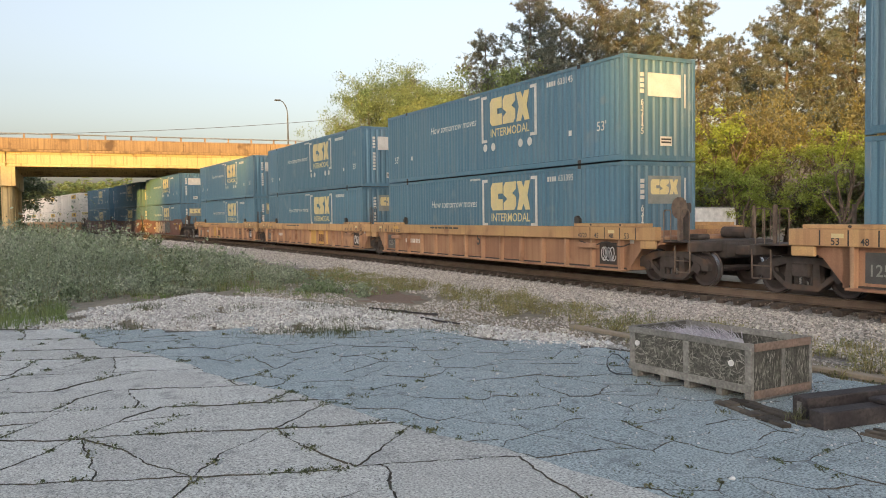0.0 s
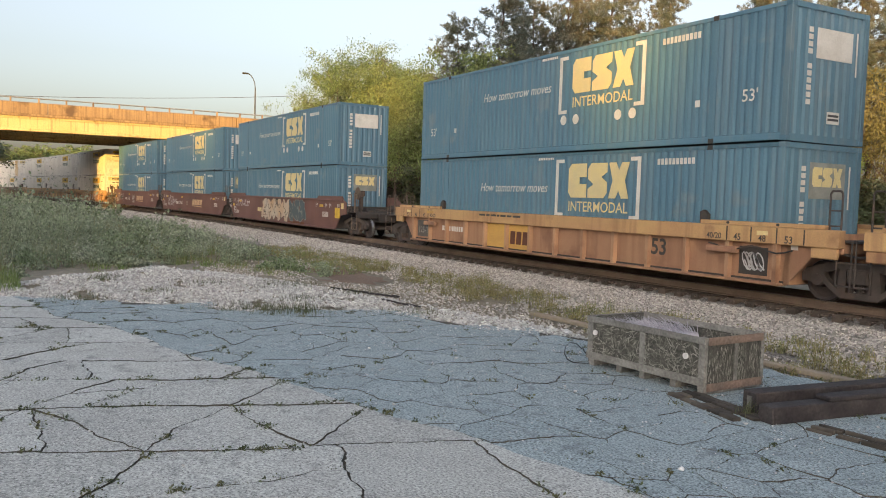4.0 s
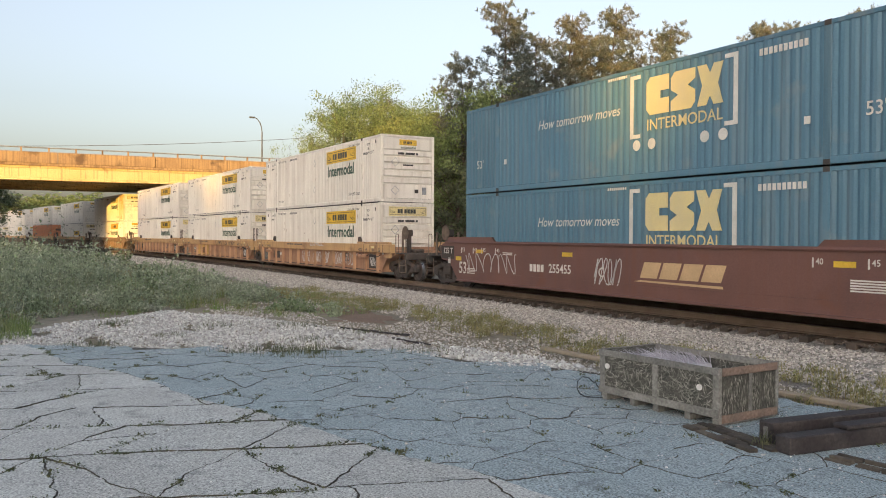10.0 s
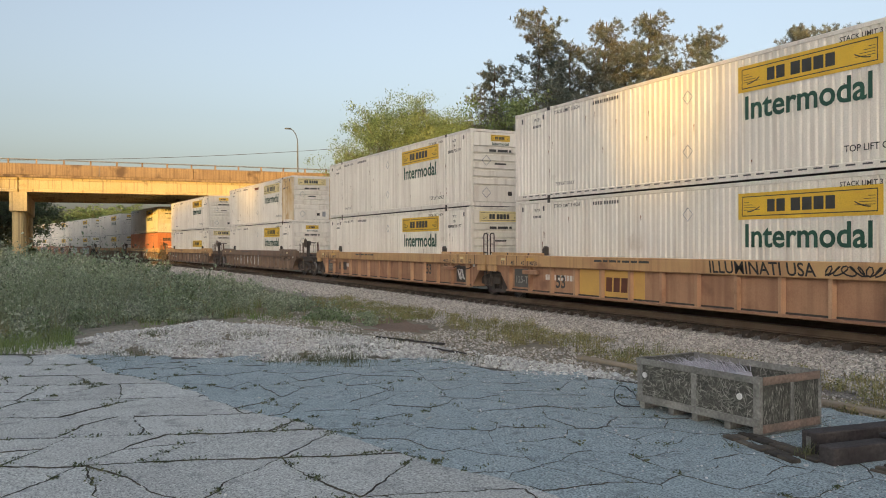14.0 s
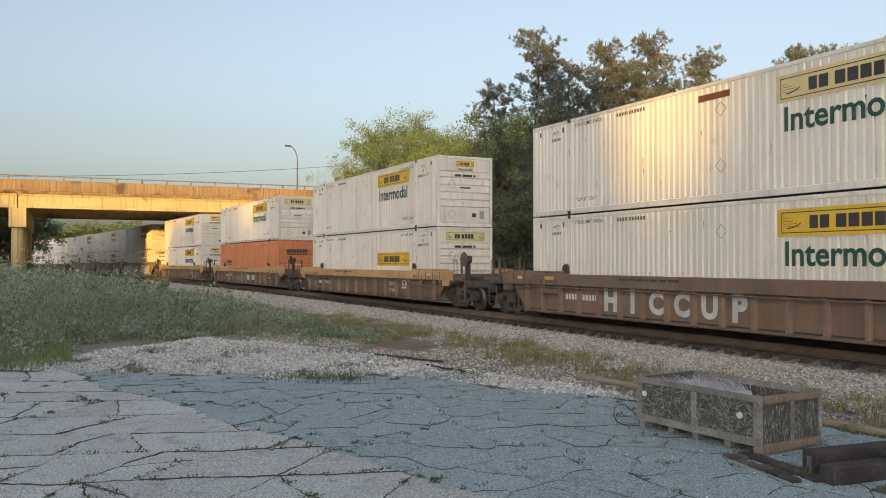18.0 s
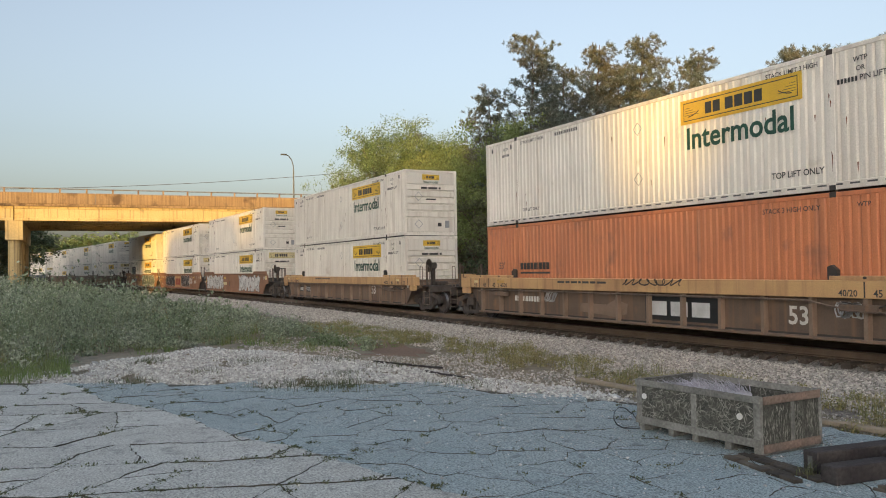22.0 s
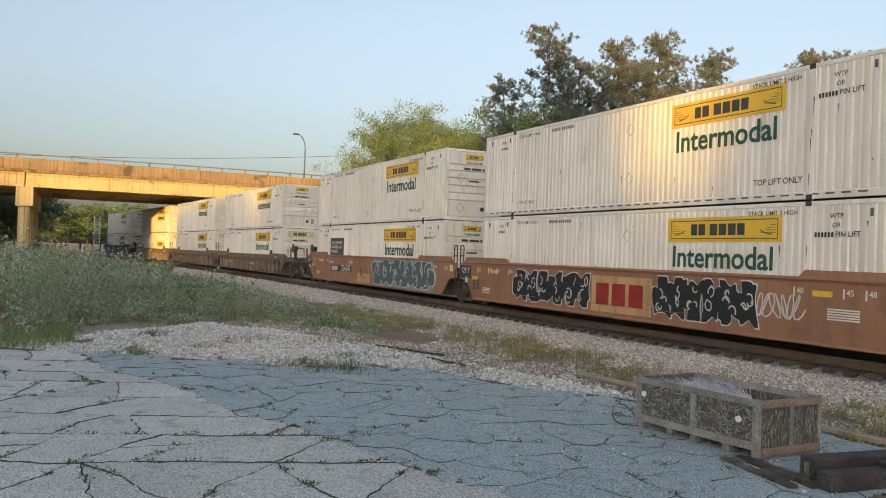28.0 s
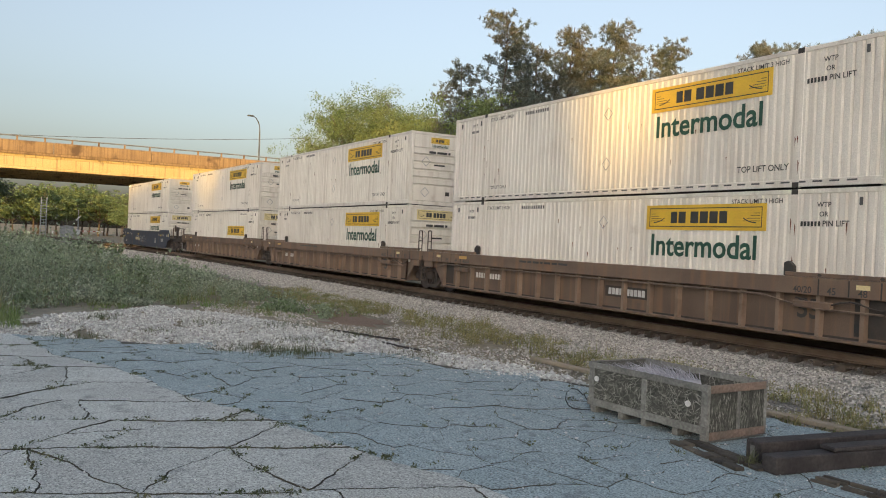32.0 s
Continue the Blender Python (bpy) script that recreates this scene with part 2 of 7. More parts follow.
mat("dry_grass", (0.36, 0.31, 0.15), 0.8, second=(0.18, 0.165, 0.07), scale=0.6, bump=0, spread=0.35, island=True, trans=0.25)
mat("weed", (0.18, 0.245, 0.125), 0.7, second=(0.42, 0.45, 0.35), scale=0.6, bump=0, spread=0.5, island=True, trans=0.3)
mat("leaf_young", (0.25, 0.34, 0.06), 0.6, second=(0.30, 0.34, 0.08), scale=0.3, bump=0, spread=0.35, island=True, trans=0.4)
mat("leaf_pale", (0.17, 0.25, 0.10), 0.6, second=(0.25, 0.30, 0.13), scale=0.3, bump=0, spread=0.45, island=True, trans=0.35)
mat("leaf", (0.20, 0.27, 0.085), 0.6, second=(0.27, 0.30, 0.12), scale=0.3, bump=0, spread=0.4, island=True, trans=0.35)
mat("leaf_dark", (0.10, 0.14, 0.07), 0.6, second=(0.155, 0.155, 0.075), scale=0.3, bump=0, spread=0.45, island=True, trans=0.3)
mat("needle", (0.16, 0.20, 0.165), 0.7, second=(0.21, 0.195, 0.14), scale=0.30, bump=0, spread=0.5, island=True, trans=0.3)
mat("bark", (0.17, 0.125, 0.095), 0.95, second=(0.10, 0.078, 0.062), scale=2, fine=14, bump=0.8, dist=0.03)
mat("grey_wood", (0.25, 0.25, 0.23), 0.9, second=(0.16, 0.16, 0.147), scale=3, fine=30, bump=0.5, spread=0.12, contrast=0.35)
mat("red_wood", (0.25, 0.18, 0.14), 0.9, second=(0.18, 0.14, 0.115), scale=3, fine=30, bump=0.4, contrast=0.3)
mat("strand_board", (0.10, 0.10, 0.085), 0.9, second=(0.055, 0.058, 0.05), scale=9, fine=45, bump=0.5, contrast=0.4)
mat("straw", (0.50, 0.50, 0.55), 0.8, second=(0.27, 0.27, 0.30), scale=4, bump=0, spread=0.4, island=True)
mat("black_wood", (0.030, 0.025, 0.026), 0.8, second=(0.070, 0.060, 0.056), scale=3, fine=30, bump=0.5, contrast=0.4)
mat("rotten_wood", (0.10, 0.085, 0.065), 0.95, second=(0.05, 0.043, 0.035), scale=5, fine=30, bump=0.6, spread=0.5)
mat("leaf_gold", (0.21, 0.21, 0.095), 0.6, second=(0.25, 0.22, 0.10), scale=0.4, bump=0, spread=0.35, island=True, trans=0.4)
mat("pale_timber", (0.33, 0.285, 0.215), 0.9, second=(0.27, 0.22, 0.16), scale=2, bump=0.3)
mat("black_strap", (0.012, 0.012, 0.013), 0.6, bump=0.1)
mat("galvanised", (0.42, 0.43, 0.44), 0.45, metal=0.6, bump=0.05)
mat("dull_steel", (0.12, 0.125, 0.13), 0.6, metal=0.3, bump=0.05)
mat("white_sign", (0.78, 0.78, 0.76), 0.6, bump=0.02)
mat("blue_sign", (0.04, 0.10, 0.28), 0.6, bump=0.02)
mat("yellow_tag", (0.75, 0.50, 0.05), 0.5, bump=0.02)


# ---- mesh tools ----
class Shape:
    """Gathers vertices and faces; each face has the index of a material."""

    def __init__(self):
        self.v, self.f, self.m, self.at = [], [], [], 0

    def add(self, vs, fs):
        k = len(self.v)
        self.v += [tuple(p) for p in vs]
        self.f += [tuple(i + k for i in q) for q in fs]
        self.m += [self.at] * len(fs)
        return self

    def box(self, x0, x1, y0, y1, z0, z1, turn=None):
        vs = [(x, y, z) for x in (x0, x1) for y in (y0, y1) for z in (z0, z1)]
        if turn:
            vs = [turn @ Vector(p) for p in vs]
        return self.add(vs, [(0, 1, 3, 2), (4, 6, 7, 5), (0, 4, 5, 1), (2, 3, 7, 6), (0, 2, 6, 4), (1, 5, 7, 3)])

    def block(self, x0, x1, y0, y1, z0, z1, c=0.01, turn=None):
        """A box with chamfered edges."""
        vs, ix = [], {}
        lo, hi = (x0, y0, z0), (x1, y1, z1)
        for s in [(a, b, d) for a in (0, 1) for b in (0, 1) for d in (0, 1)]:
            for ax in range(3):
                p = []
                for i in range(3):
                    e = hi[i] if s[i] else lo[i]
                    p.append(e if i == ax else e + (-c if s[i] else c))
                ix[s, ax] = len(vs)
                vs.append(p)
        fs = []
        for ax in range(3):
            a, b = [i for i in range(3) if i != ax]
            for side in (0, 1):
                q = []
                for u, w in ((0, 0), (1, 0), (1, 1), (0, 1)):
                    s = [0, 0, 0]
                    s[ax], s[a], s[b] = side, u, w
                    q.append(ix[tuple(s), ax])
                fs.append(tuple(q))
        for ax in range(3):
            a, b = [i for i in range(3) if i != ax]
            for u in (0, 1):
                for w in (0, 1):
                    s0, s1 = [0, 0, 0], [0, 0, 0]
                    s0[a] = s1[a] = u
                    s0[b] = s1[b] = w
                    s1[ax] = 1
                    s0, s1 = tuple(s0), tuple(s1)
                    fs.append((ix[s0, a], ix[s1, a], ix[s1, b], ix[s0, b]))
        for s in [(a, b, d) for a in (0, 1) for b in (0, 1) for d in (0, 1)]:
            fs.append((ix[s, 0], ix[s, 1], ix[s, 2]))
        if turn:
            vs = [turn @ Vector(p) for p in vs]
        return self.add(vs, fs)

    def prism(self, pts, axis, a, b, turn=None):
        """A closed outline of two coordinates, drawn out along an axis from a to b."""
        n = len(pts)
        put = {"x": lambda p, w: (w, p[0], p[1]), "y": lambda p, w: (p[0], w, p[1]), "z": lambda p, w: (p[0], p[1], w)}[axis]
        vs = [put(p, a) for p in pts] + [put(p, b) for p in pts]
        if turn:
            vs = [turn @ Vector(p) for p in vs]
        fs = [tuple(range(n)), tuple(range(2 * n - 1, n - 1, -1))] + [(i, (i + 1) % n, n + (i + 1) % n, n + i) for i in range(n)]
        return self.add(vs, fs)

    def tube(self, p, q, r0, r1=None, n=8, cap=True):
        p, q = Vector(p), Vector(q)
        r1 = r0 if r1 is None else r1
        d = (q - p).normalized()
        a = d.orthogonal().normalized()
        b = d.cross(a)
        vs = []
        for c, r in ((p, r0), (q, r1)):
            vs += [c + a * (r * math.cos(2 * math.pi * i / n)) + b * (r * math.sin(2 * math.pi * i / n)) for i in range(n)]
        fs = [(i, (i + 1) % n, n + (i + 1) % n, n + i) for i in range(n)]
        if cap:
            fs += [tuple(range(n - 1, -1, -1)), tuple(range(n, 2 * n))]
        return self.add(vs, fs)

    def pipe(self, pts, r, n=6):
        for p, q in zip(pts, pts[1:]):
            self.tube(p, q, r, n=n)
        return self

    def lathe(self, prof, axis_y, n=20):
        """Rings of (radius, y) round the y axis through the origin."""
        vs = [(r * math.cos(2 * math.pi * i / n), y, r * math.sin(2 * math.pi * i / n)) for r, y in prof for i in range(n)]
        k = len(prof)
        fs = [(j * n + i, j * n + (i + 1) % n, (j + 1) * n + (i + 1) % n, (j + 1) * n + i) for j in range(k - 1) for i in range(n)]
        fs += [tuple(range(n)), tuple(range((k - 1) * n, k * n))[::-1]]
        return self.add(vs, fs)

    def mesh(self, name, *mats, smooth=False):
        me = bpy.data.meshes.new(name)
        me.from_pydata(self.v, [], self.f)
        for m in mats:
            me.materials.append(MATS[m])
        if len(mats) > 1:
            me.polygons.foreach_set("material_index", self.m)
        if smooth:
            me.polygons.foreach_set("use_smooth", [True] * len(me.polygons))
        b = bmesh.new()
        b.from_mesh(me)
        if len(b.faces) < 20000:
            bmesh.ops.recalc_face_normals(b, faces=b.faces)
        b.to_mesh(me)
        b.free()
        return me


def part(name, shape, material, parent=None, label="", at=None, smooth=False):
    me = shape if isinstance(shape, bpy.types.Mesh) else shape.mesh(name, *([material] if isinstance(material, str) else material), smooth=smooth)
    ob = new(name, me)
    ob.parent = parent
    if at is not None:
        ob.matrix_local = at if isinstance(at, Matrix) else Matrix.Translation(at)
    if label:
        tagged(ob, label)
    if name == "number_bar":
        ob["kind"] = "stuff"    # writing too small to pick apart
    return ob


def thing(name, label, category, group="", kind="", at=None):
    ob = new(name)
    ob.empty_display_size = 0.2
    if at is not None:
        ob.matrix_basis = at
    return tagged(ob, label, category, group, kind)


TEXTS = {}


def lettering(words, width, material, bold=0.0, shear=0.0):
    """Flat letters in the xz plane that face -y, centred on the origin, of the given width."""
    key = (words, width, material, bold, shear)
    if key not in TEXTS:
        cu = bpy.data.curves.new("letters", "FONT")
        cu.body, cu.align_x, cu.align_y, cu.offset, cu.shear = words, "CENTER", "CENTER", bold, shear
        cu.resolution_u = 3
        ob = new("letters", cu)
        me = bpy.data.meshes.new_from_object(ob.evaluated_get(bpy.context.evaluated_depsgraph_get()))
        bpy.data.objects.remove(ob)
        xs = [v.co.x for v in me.vertices]
        s = width / (max(xs) - min(xs))
        me.transform(Matrix.Rotation(radians(90), 4, "X") @ Matrix.Scale(s, 4))
        me.materials.clear()
        me.materials.append(MATS[material])
        TEXTS[key] = me
    return TEXTS[key]


def bars(widths, height, gap, y=0.0, z=0.0, rows=1):
    """Plain bars that stand for writing, in the xz plane."""
    s = Shape()
    total = sum(widths) + gap * (len(widths) - 1)
    for r in range(rows):
        x = -total / 2
        for w in widths:
            s.box(x, x + w, y - 0.002, y + 0.002, z - r * height * 1.7 - height / 2, z - r * height * 1.7 + height / 2)
            x += w + gap
    return s

# ---- the track's line ----
RAIL = 0.25                      # top of rail over the paved lot
TRACK_Y, BEND_X, BEND = 15.94, -32.89, 0.00105
UNITS = {}                       # set by the train further down


def track(s, side=0.0):
    """Place and heading at s metres along the track; side is metres to the right of the way of travel."""
    d = max(0.0, BEND_X - s)
    a = d * BEND
    x = BEND_X - d * (1 - a * a / 6) if d else s
    y = TRACK_Y - d * a / 2 * (1 - a * a / 12)
    return x + side * math.sin(a), y - side * math.cos(a), a


def run(t):
    """How far the train has gone at t seconds."""
    q = (t - 16) / 16
    return 10.9115 * t - 1.0229 * q * q + 1.9603 * q ** 3 - 0.3253 * q ** 4


# ---- ground ----
def ground_height(x, y):
    d = y - track(x)[1]
    h = -0.06
    if y > 8:
        h = -0.06 - 0.07 * min(1, (y - 8) / 3)
    if d > 6:
        h = -0.13 - 0.72 * min(1, (d - 6) / 8)
    return h


def build_ground():
    s = Shape()
    xs = [-2500, -1200, -600, -300] + list(range(-200, -60, 10)) + list(range(-60, 20, 2)) + list(range(20, 100, 20)) + [300, 1000, 2500]
    ys = [-2500, -800, -300, -100, -50, -20] + list(range(-10, 44, 2)) + [50, 70, 100, 200, 400, 900, 2500]
    vs = [(x, y, ground_height(x, y) + (0.03 * noise.noise((x * 0.3, y * 0.3, 0)) if abs(x) < 100 and -12 < y < 9 else 0) - 0.02) for x in xs for y in ys]
    k = len(ys)
    s.add(vs, [(i * k + j, (i + 1) * k + j, (i + 1) * k + j + 1, i * k + j + 1) for i in range(len(xs) - 1) for j in range(k - 1)])
    g = part("ground", s, "earth", smooth=True)
    tagged(g, "earth with patchy weeds beside the railway", "ground", kind="structure")


def build_track():
    s = Shape()
    n = 216
    prof = [(-3.6, -0.55), (-2.4, -0.10), (-1.4, 0.02), (0.95, 0.01), (1.45, -0.10), (4.6, -0.10), (5.6, -0.12)]
    vs = []
    for i in range(n + 1):
        u = -480 + 540 * i / n
        for side, z in prof:
            x, y, _ = track(u, side)
            vs.append((x, y, z + 0.02 * noise.noise((u * 0.7, side * 2, 3.0))))
    k = len(prof)
    s.add(vs, [(i * k + j, i * k + j + 1, (i + 1) * k + j + 1, (i + 1) * k + j) for i in range(n) for j in range(k - 1)])
    tagged(part("ballast_bed", s, "ballast_bed", smooth=True), "grey crushed stone ballast under the track", "ballast", kind="structure")
    # rails, drawn along the track
    prof = [(-0.075, -0.185), (0.075, -0.185), (0.075, -0.172), (0.012, -0.15), (0.010, -0.045), (0.036, -0.035), (0.036, -0.006), (0.028, 0.0),
            (-0.028, 0.0), (-0.036, -0.006), (-0.036, -0.035), (-0.010, -0.045), (-0.012, -0.15), (-0.075, -0.172)]
    for sd in (0.755, -0.755):
        s = Shape()
        k = len(prof)
        vs = []
        for i in range(n + 1):
            u = -480 + 540 * i / n
            for a, z in prof:
                x, y, _ = track(u, sd + a)
                vs.append((x, y, RAIL + z))
        for i in range(n):
            for j in range(k):
                s.at = 1 if j == 7 else 0
                s.add([vs[i * k + j], vs[i * k + (j + 1) % k], vs[(i + 1) * k + (j + 1) % k], vs[(i + 1) * k + j]], [(0, 1, 2, 3)])
        tagged(part("rail", s, ("rail_steel", "rail_head")), "rusty brown steel rail with a worn head", "rail", "rails of the track")
    # ties
    bed = thing("railway_ties", "dark creosoted wooden ties under the rails", "railway tie", kind="structure")
    tie = Shape().block(-0.115, 0.115, -1.3, 1.3, -0.18, 0.0, 0.012).mesh("tie", "tie_wood")
    rng = random.Random(5)
    far = Shape()
    u = -300.0
    while u < 20:
        x, y, a = track(u)
        m = pose(x, y, RAIL - 0.19 + rng.uniform(-0.01, 0.006), 0, 0, math.degrees(a) + rng.uniform(-1, 1))
        m = m @ Matrix.Translation((0, rng.uniform(-0.05, 0.05), 0))
        if -95 < u:
            part("tie", tie, None, bed, at=m)
        else:
            far.box(-0.115, 0.115, -1.3, 1.3, -0.18, 0.0, turn=m)
        u += 0.53
    part("far_ties", far, "tie_wood", bed)
    bed["kind"] = "structure"


# ---- bridge ----
def build_bridge():
    """Concrete highway bridge over the track; its length runs along the local y axis."""
    base = thing("highway_bridge", "sunlit concrete highway bridge with a stained parapet over the railway", "bridge", at=pose(-88.4, 0, 0, 0, 0, -2.0))
    y0, y1, w = -75, 62, 21.0
    H = 7.27
    s = Shape().box(-w, 0.0, y0, y1, H + 1.38, H + 1.62)
    part("deck", s, "concrete", base)
    for i, x in enumerate((-0.25, -4.2, -8.2, -12.2, -16.2, -20.6)):
        s = Shape()
        for a, b in ((y0, -1.25), (-1.15, 33.0), (33.1, y1)):
            pr = [(x - 0.3, H), (x + 0.3, H), (x + 0.3, H + 0.22), (x + 0.1, H + 0.36), (x + 0.1, H + 1.0), (x + 0.42, H + 1.2), (x + 0.42, H + 1.38),
                  (x - 0.42, H + 1.38), (x - 0.42, H + 1.2), (x - 0.1, H + 1.0), (x - 0.1, H + 0.36), (x - 0.3, H + 0.22)]
            if i == 0:
                pr = [(x - 0.3, H), (x + 0.2, H), (x + 0.2, H + 0.25), (x + 0.12, H + 0.3), (x + 0.12, H + 1.14), (x + 0.2, H + 1.2), (x + 0.2, H + 1.38), (x - 0.3, H + 1.38)]
            n = len(pr)
            vs = [(p, yy, q) for yy in (a, b) for p, q in pr]
            s.add(vs, [tuple(range(n)), tuple(range(2 * n - 1, n - 1, -1))] + [(j, (j + 1) % n, n + (j + 1) % n, n + j) for j in range(n)])
        part("girder", s, "concrete", base)
    for x, nm in ((0.0, "parapet"), (-w, "parapet")):
        p = part(nm, Shape().box(x - 0.28, x + 0.22, y0, y1, H + 1.40, H + 1.62), "stained_concrete", base, "stained brown concrete parapet")
        panel = Shape().block(x - 0.3, x + 0.28, 0, 8.96, H + 1.625, H + 2.70, 0.03).mesh("parapet_panel", "stained_concrete")
        a = y0
        while a < y1:
            part("parapet_panel", panel, None, p, at=(0, a, 0))
            a += 9.0
        r = Shape().pipe([(x, y0, H + 3.12), (x, y1, H + 3.12)], 0.06, 8)
        part("handrail", r, "galvanised", p)
        post = Shape().block(-0.08, 0.08, -0.08, 0.08, 0, 0.44, 0.02).mesh("rail_post", "stained_concrete")
        y = y0 + 1
        while y < y1:
            part("rail_post", post, None, p, at=(x, y, H + 2.70))
            y += 2.4
    # piers: a cap on three columns either side of the track
    for py in (-1.2, 33.0):
        s = Shape().prism([(0.1, H - 0.02), (-21.3, H - 0.02), (-21.3, H - 1.0), (-20.6, H - 1.85), (-0.6, H - 1.85), (0.1, H - 1.85)], "y", py - 0.75, py + 0.75)
        pier = part("pier_cap", s, "concrete", base)
        col = Shape().prism([(0.56 * math.cos(k * math.pi / 8), 0.56 * math.sin(k * math.pi / 8)) for k in range(16)], "z", -0.6, H - 1.84).mesh("column", "concrete", smooth=False)
        for x in (-0.9, -7.4, -13.9, -20.0):
            part("column", col, None, pier, at=(x, py, 0))
    # abutment slopes at both ends
    for a, b in ((y0 - 40, y0 + 18), (y1 - 26, y1 + 40)):
        s = Shape().prism([(a, -0.7), (b, -0.7), ((b - 14) if a < 0 else b, H + 1.4), (a if a < 0 else (a + 14), H + 1.4)], "x", -w - 6, 6)
        tagged(part("embankment", s, "earth", at=pose(-88.4, 0, 0, 0, 0, -2.0)), "grassy earth bank that carries the road", "embankment", kind="structure")


build_ground()
build_track()
build_bridge()

# ---- containers: 53 ft boxes, near side at -y, front end at +x ----
CL, CW, CH, POST = 8.077, 1.295, 2.896, 6.06


def corrugated(x0, x1, z0, z1, pitch, depth, flat=0.5, slope=0.2):
    """Outline of a ribbed sheet between x0 and x1: a list of (x, inset)."""
    n = max(1, round((x1 - x0) / pitch))
    p = (x1 - x0) / n
    pts = [(x0, 0.0)]
    for i in range(n):
        a = x0 + i * p
        f, g = p * flat * 0.5, p * slope * 0.5
        pts += [(a + f, 0.0), (a + f + 2 * g, depth), (a + p - f - 2 * g, depth), (a + p - f, 0.0)]
    pts.append((x1, 0.0))
    return pts


def sheet(pts, y, z0, z1, inward):
    s = Shape()
    vs = [(x, y + inward * d, z) for x, d in pts for z in (z0, z1)]
    s.add(vs, [(2 * i, 2 * i + 2, 2 * i + 3, 2 * i + 1) for i in range(len(pts) - 1)])
    return s


SHARED = {}


def shared(key, make):
    if key not in SHARED:
        SHARED[key] = make()
    return SHARED[key]


def make_container(style, label):
    """style: blue, white, stained or orange."""
    c = thing("shipping_container", label, "container", "stacked containers of the train")
    paint = {"blue": "blue_paint", "white": "white_paint", "stained": "white_paint", "orange": "orange_paint"}[style]
    blue = style == "blue"
    pitch = 0.235 if blue else 0.20
    flat, slope, depth = (0.36, 0.29, 0.028) if blue else (0.58, 0.16, 0.042)
    k = style
    for sd in (-1, 1):
        y = sd * (CW - 0.012)
        for i, (a, b) in enumerate(((-CL + 0.13, -POST - 0.09), (-POST + 0.09, POST - 0.09), (POST + 0.09, CL - 0.13))):
            pm = "stained_paint" if style == "stained" and i == 2 else paint
            part("side_panel", shared((k, "side", sd, i), lambda: sheet(corrugated(a, b, 0, 0, pitch, depth, flat, slope), y, 0.17, CH - 0.10, -sd).mesh("side_panel", pm)), None, c)
        part("bottom_rail", shared((k, "brail", sd), lambda: Shape().block(-CL + 0.13, CL - 0.13, min(sd * CW, sd * (CW - 0.07)), max(sd * CW, sd * (CW - 0.07)), 0.015, 0.175, 0.01).mesh("bottom_rail", paint)), None, c)
        part("top_rail", shared((k, "trail", sd), lambda: Shape().block(-CL + 0.13, CL - 0.13, min(sd * CW, sd * (CW - 0.06)), max(sd * CW, sd * (CW - 0.06)), CH - 0.105, CH - 0.01, 0.01).mesh("top_rail", paint)), None, c)
        for px in (-POST, POST):
            pm = "stained_paint" if style == "stained" and px > 0 else paint
            lp = part("lift_post", shared((k, "lift", sd, px), lambda: Shape().block(px - 0.09, px + 0.09, min(sd * (CW + 0.006), sd * (CW - 0.06)), max(sd * (CW + 0.006), sd * (CW - 0.06)), 0.0, CH, 0.008).mesh("lift_post", pm)), None, c)
            for z in (0.06, CH - 0.06):
                part("casting", shared((k, "lc", sd, px, z), lambda: Shape().block(px - 0.085, px + 0.085, min(sd * (CW + 0.012), sd * (CW - 0.1)), max(sd * (CW + 0.012), sd * (CW - 0.1)), z - 0.06, z + 0.06, 0.012).mesh("casting", "shade_and_black_steel")), None, lp)
        for ex in (-1, 1):
            pm = "stained_paint" if style == "stained" and ex > 0 else paint
            cp = part("corner_post", shared((k, "cp", sd, ex), lambda: Shape().block(min(ex * CL, ex * (CL - 0.14)), max(ex * CL, ex * (CL - 0.14)), min(sd * CW, sd * (CW - 0.12)), max(sd * CW, sd * (CW - 0.12)), 0.0, CH, 0.012).mesh("corner_post", pm)), None, c)
            for z in (0.0, CH - 0.118):
                part("casting", shared((k, "cc", sd, ex, z), lambda: Shape().block(min(ex * (CL + 0.004), ex * (CL - 0.17)), max(ex * (CL + 0.004), ex * (CL - 0.17)), min(sd * (CW + 0.004), sd * (CW - 0.155)), max(sd * (CW + 0.004), sd * (CW - 0.155)), z, z + 0.118, 0.014).mesh("casting", paint)), None, cp)
    part("roof", shared((k, "roof"), lambda: Shape().box(-CL + 0.1, CL - 0.1, -CW + 0.05, CW - 0.05, CH - 0.05, CH - 0.02).mesh("roof", paint)), None, c)
    part("underframe", shared((k, "floor"), lambda: Shape().box(-CL + 0.1, CL - 0.1, -CW + 0.08, CW - 0.08, 0.06, 0.16).mesh("underframe", "shade_and_black_steel")), None, c)

    def rear():
        s = Shape().box(-CL + 0.02, -CL + 0.08, -CW + 0.12, CW - 0.12, 0.12, CH - 0.1)
        for yy in (-0.85, -0.3, 0.3, 0.85):
            s.tube((-CL + 0.0, yy, 0.2), (-CL + 0.0, yy, CH - 0.2), 0.018)
        return s.mesh("door", paint)
    part("door", shared((k, "rear"), rear), None, c)

    def front():
        if blue:
            s = Shape()
            pts = corrugated(-CW + 0.12, CW - 0.12, 0, 0, 0.26, 0.036, 0.42, 0.2)
            vs = [(CL - 0.02 - d, p, z) for p, d in pts for z in (0.14, CH - 0.11)]
            s.add(vs, [(2 * i, 2 * i + 2, 2 * i + 3, 2 * i + 1) for i in range(len(pts) - 1)])
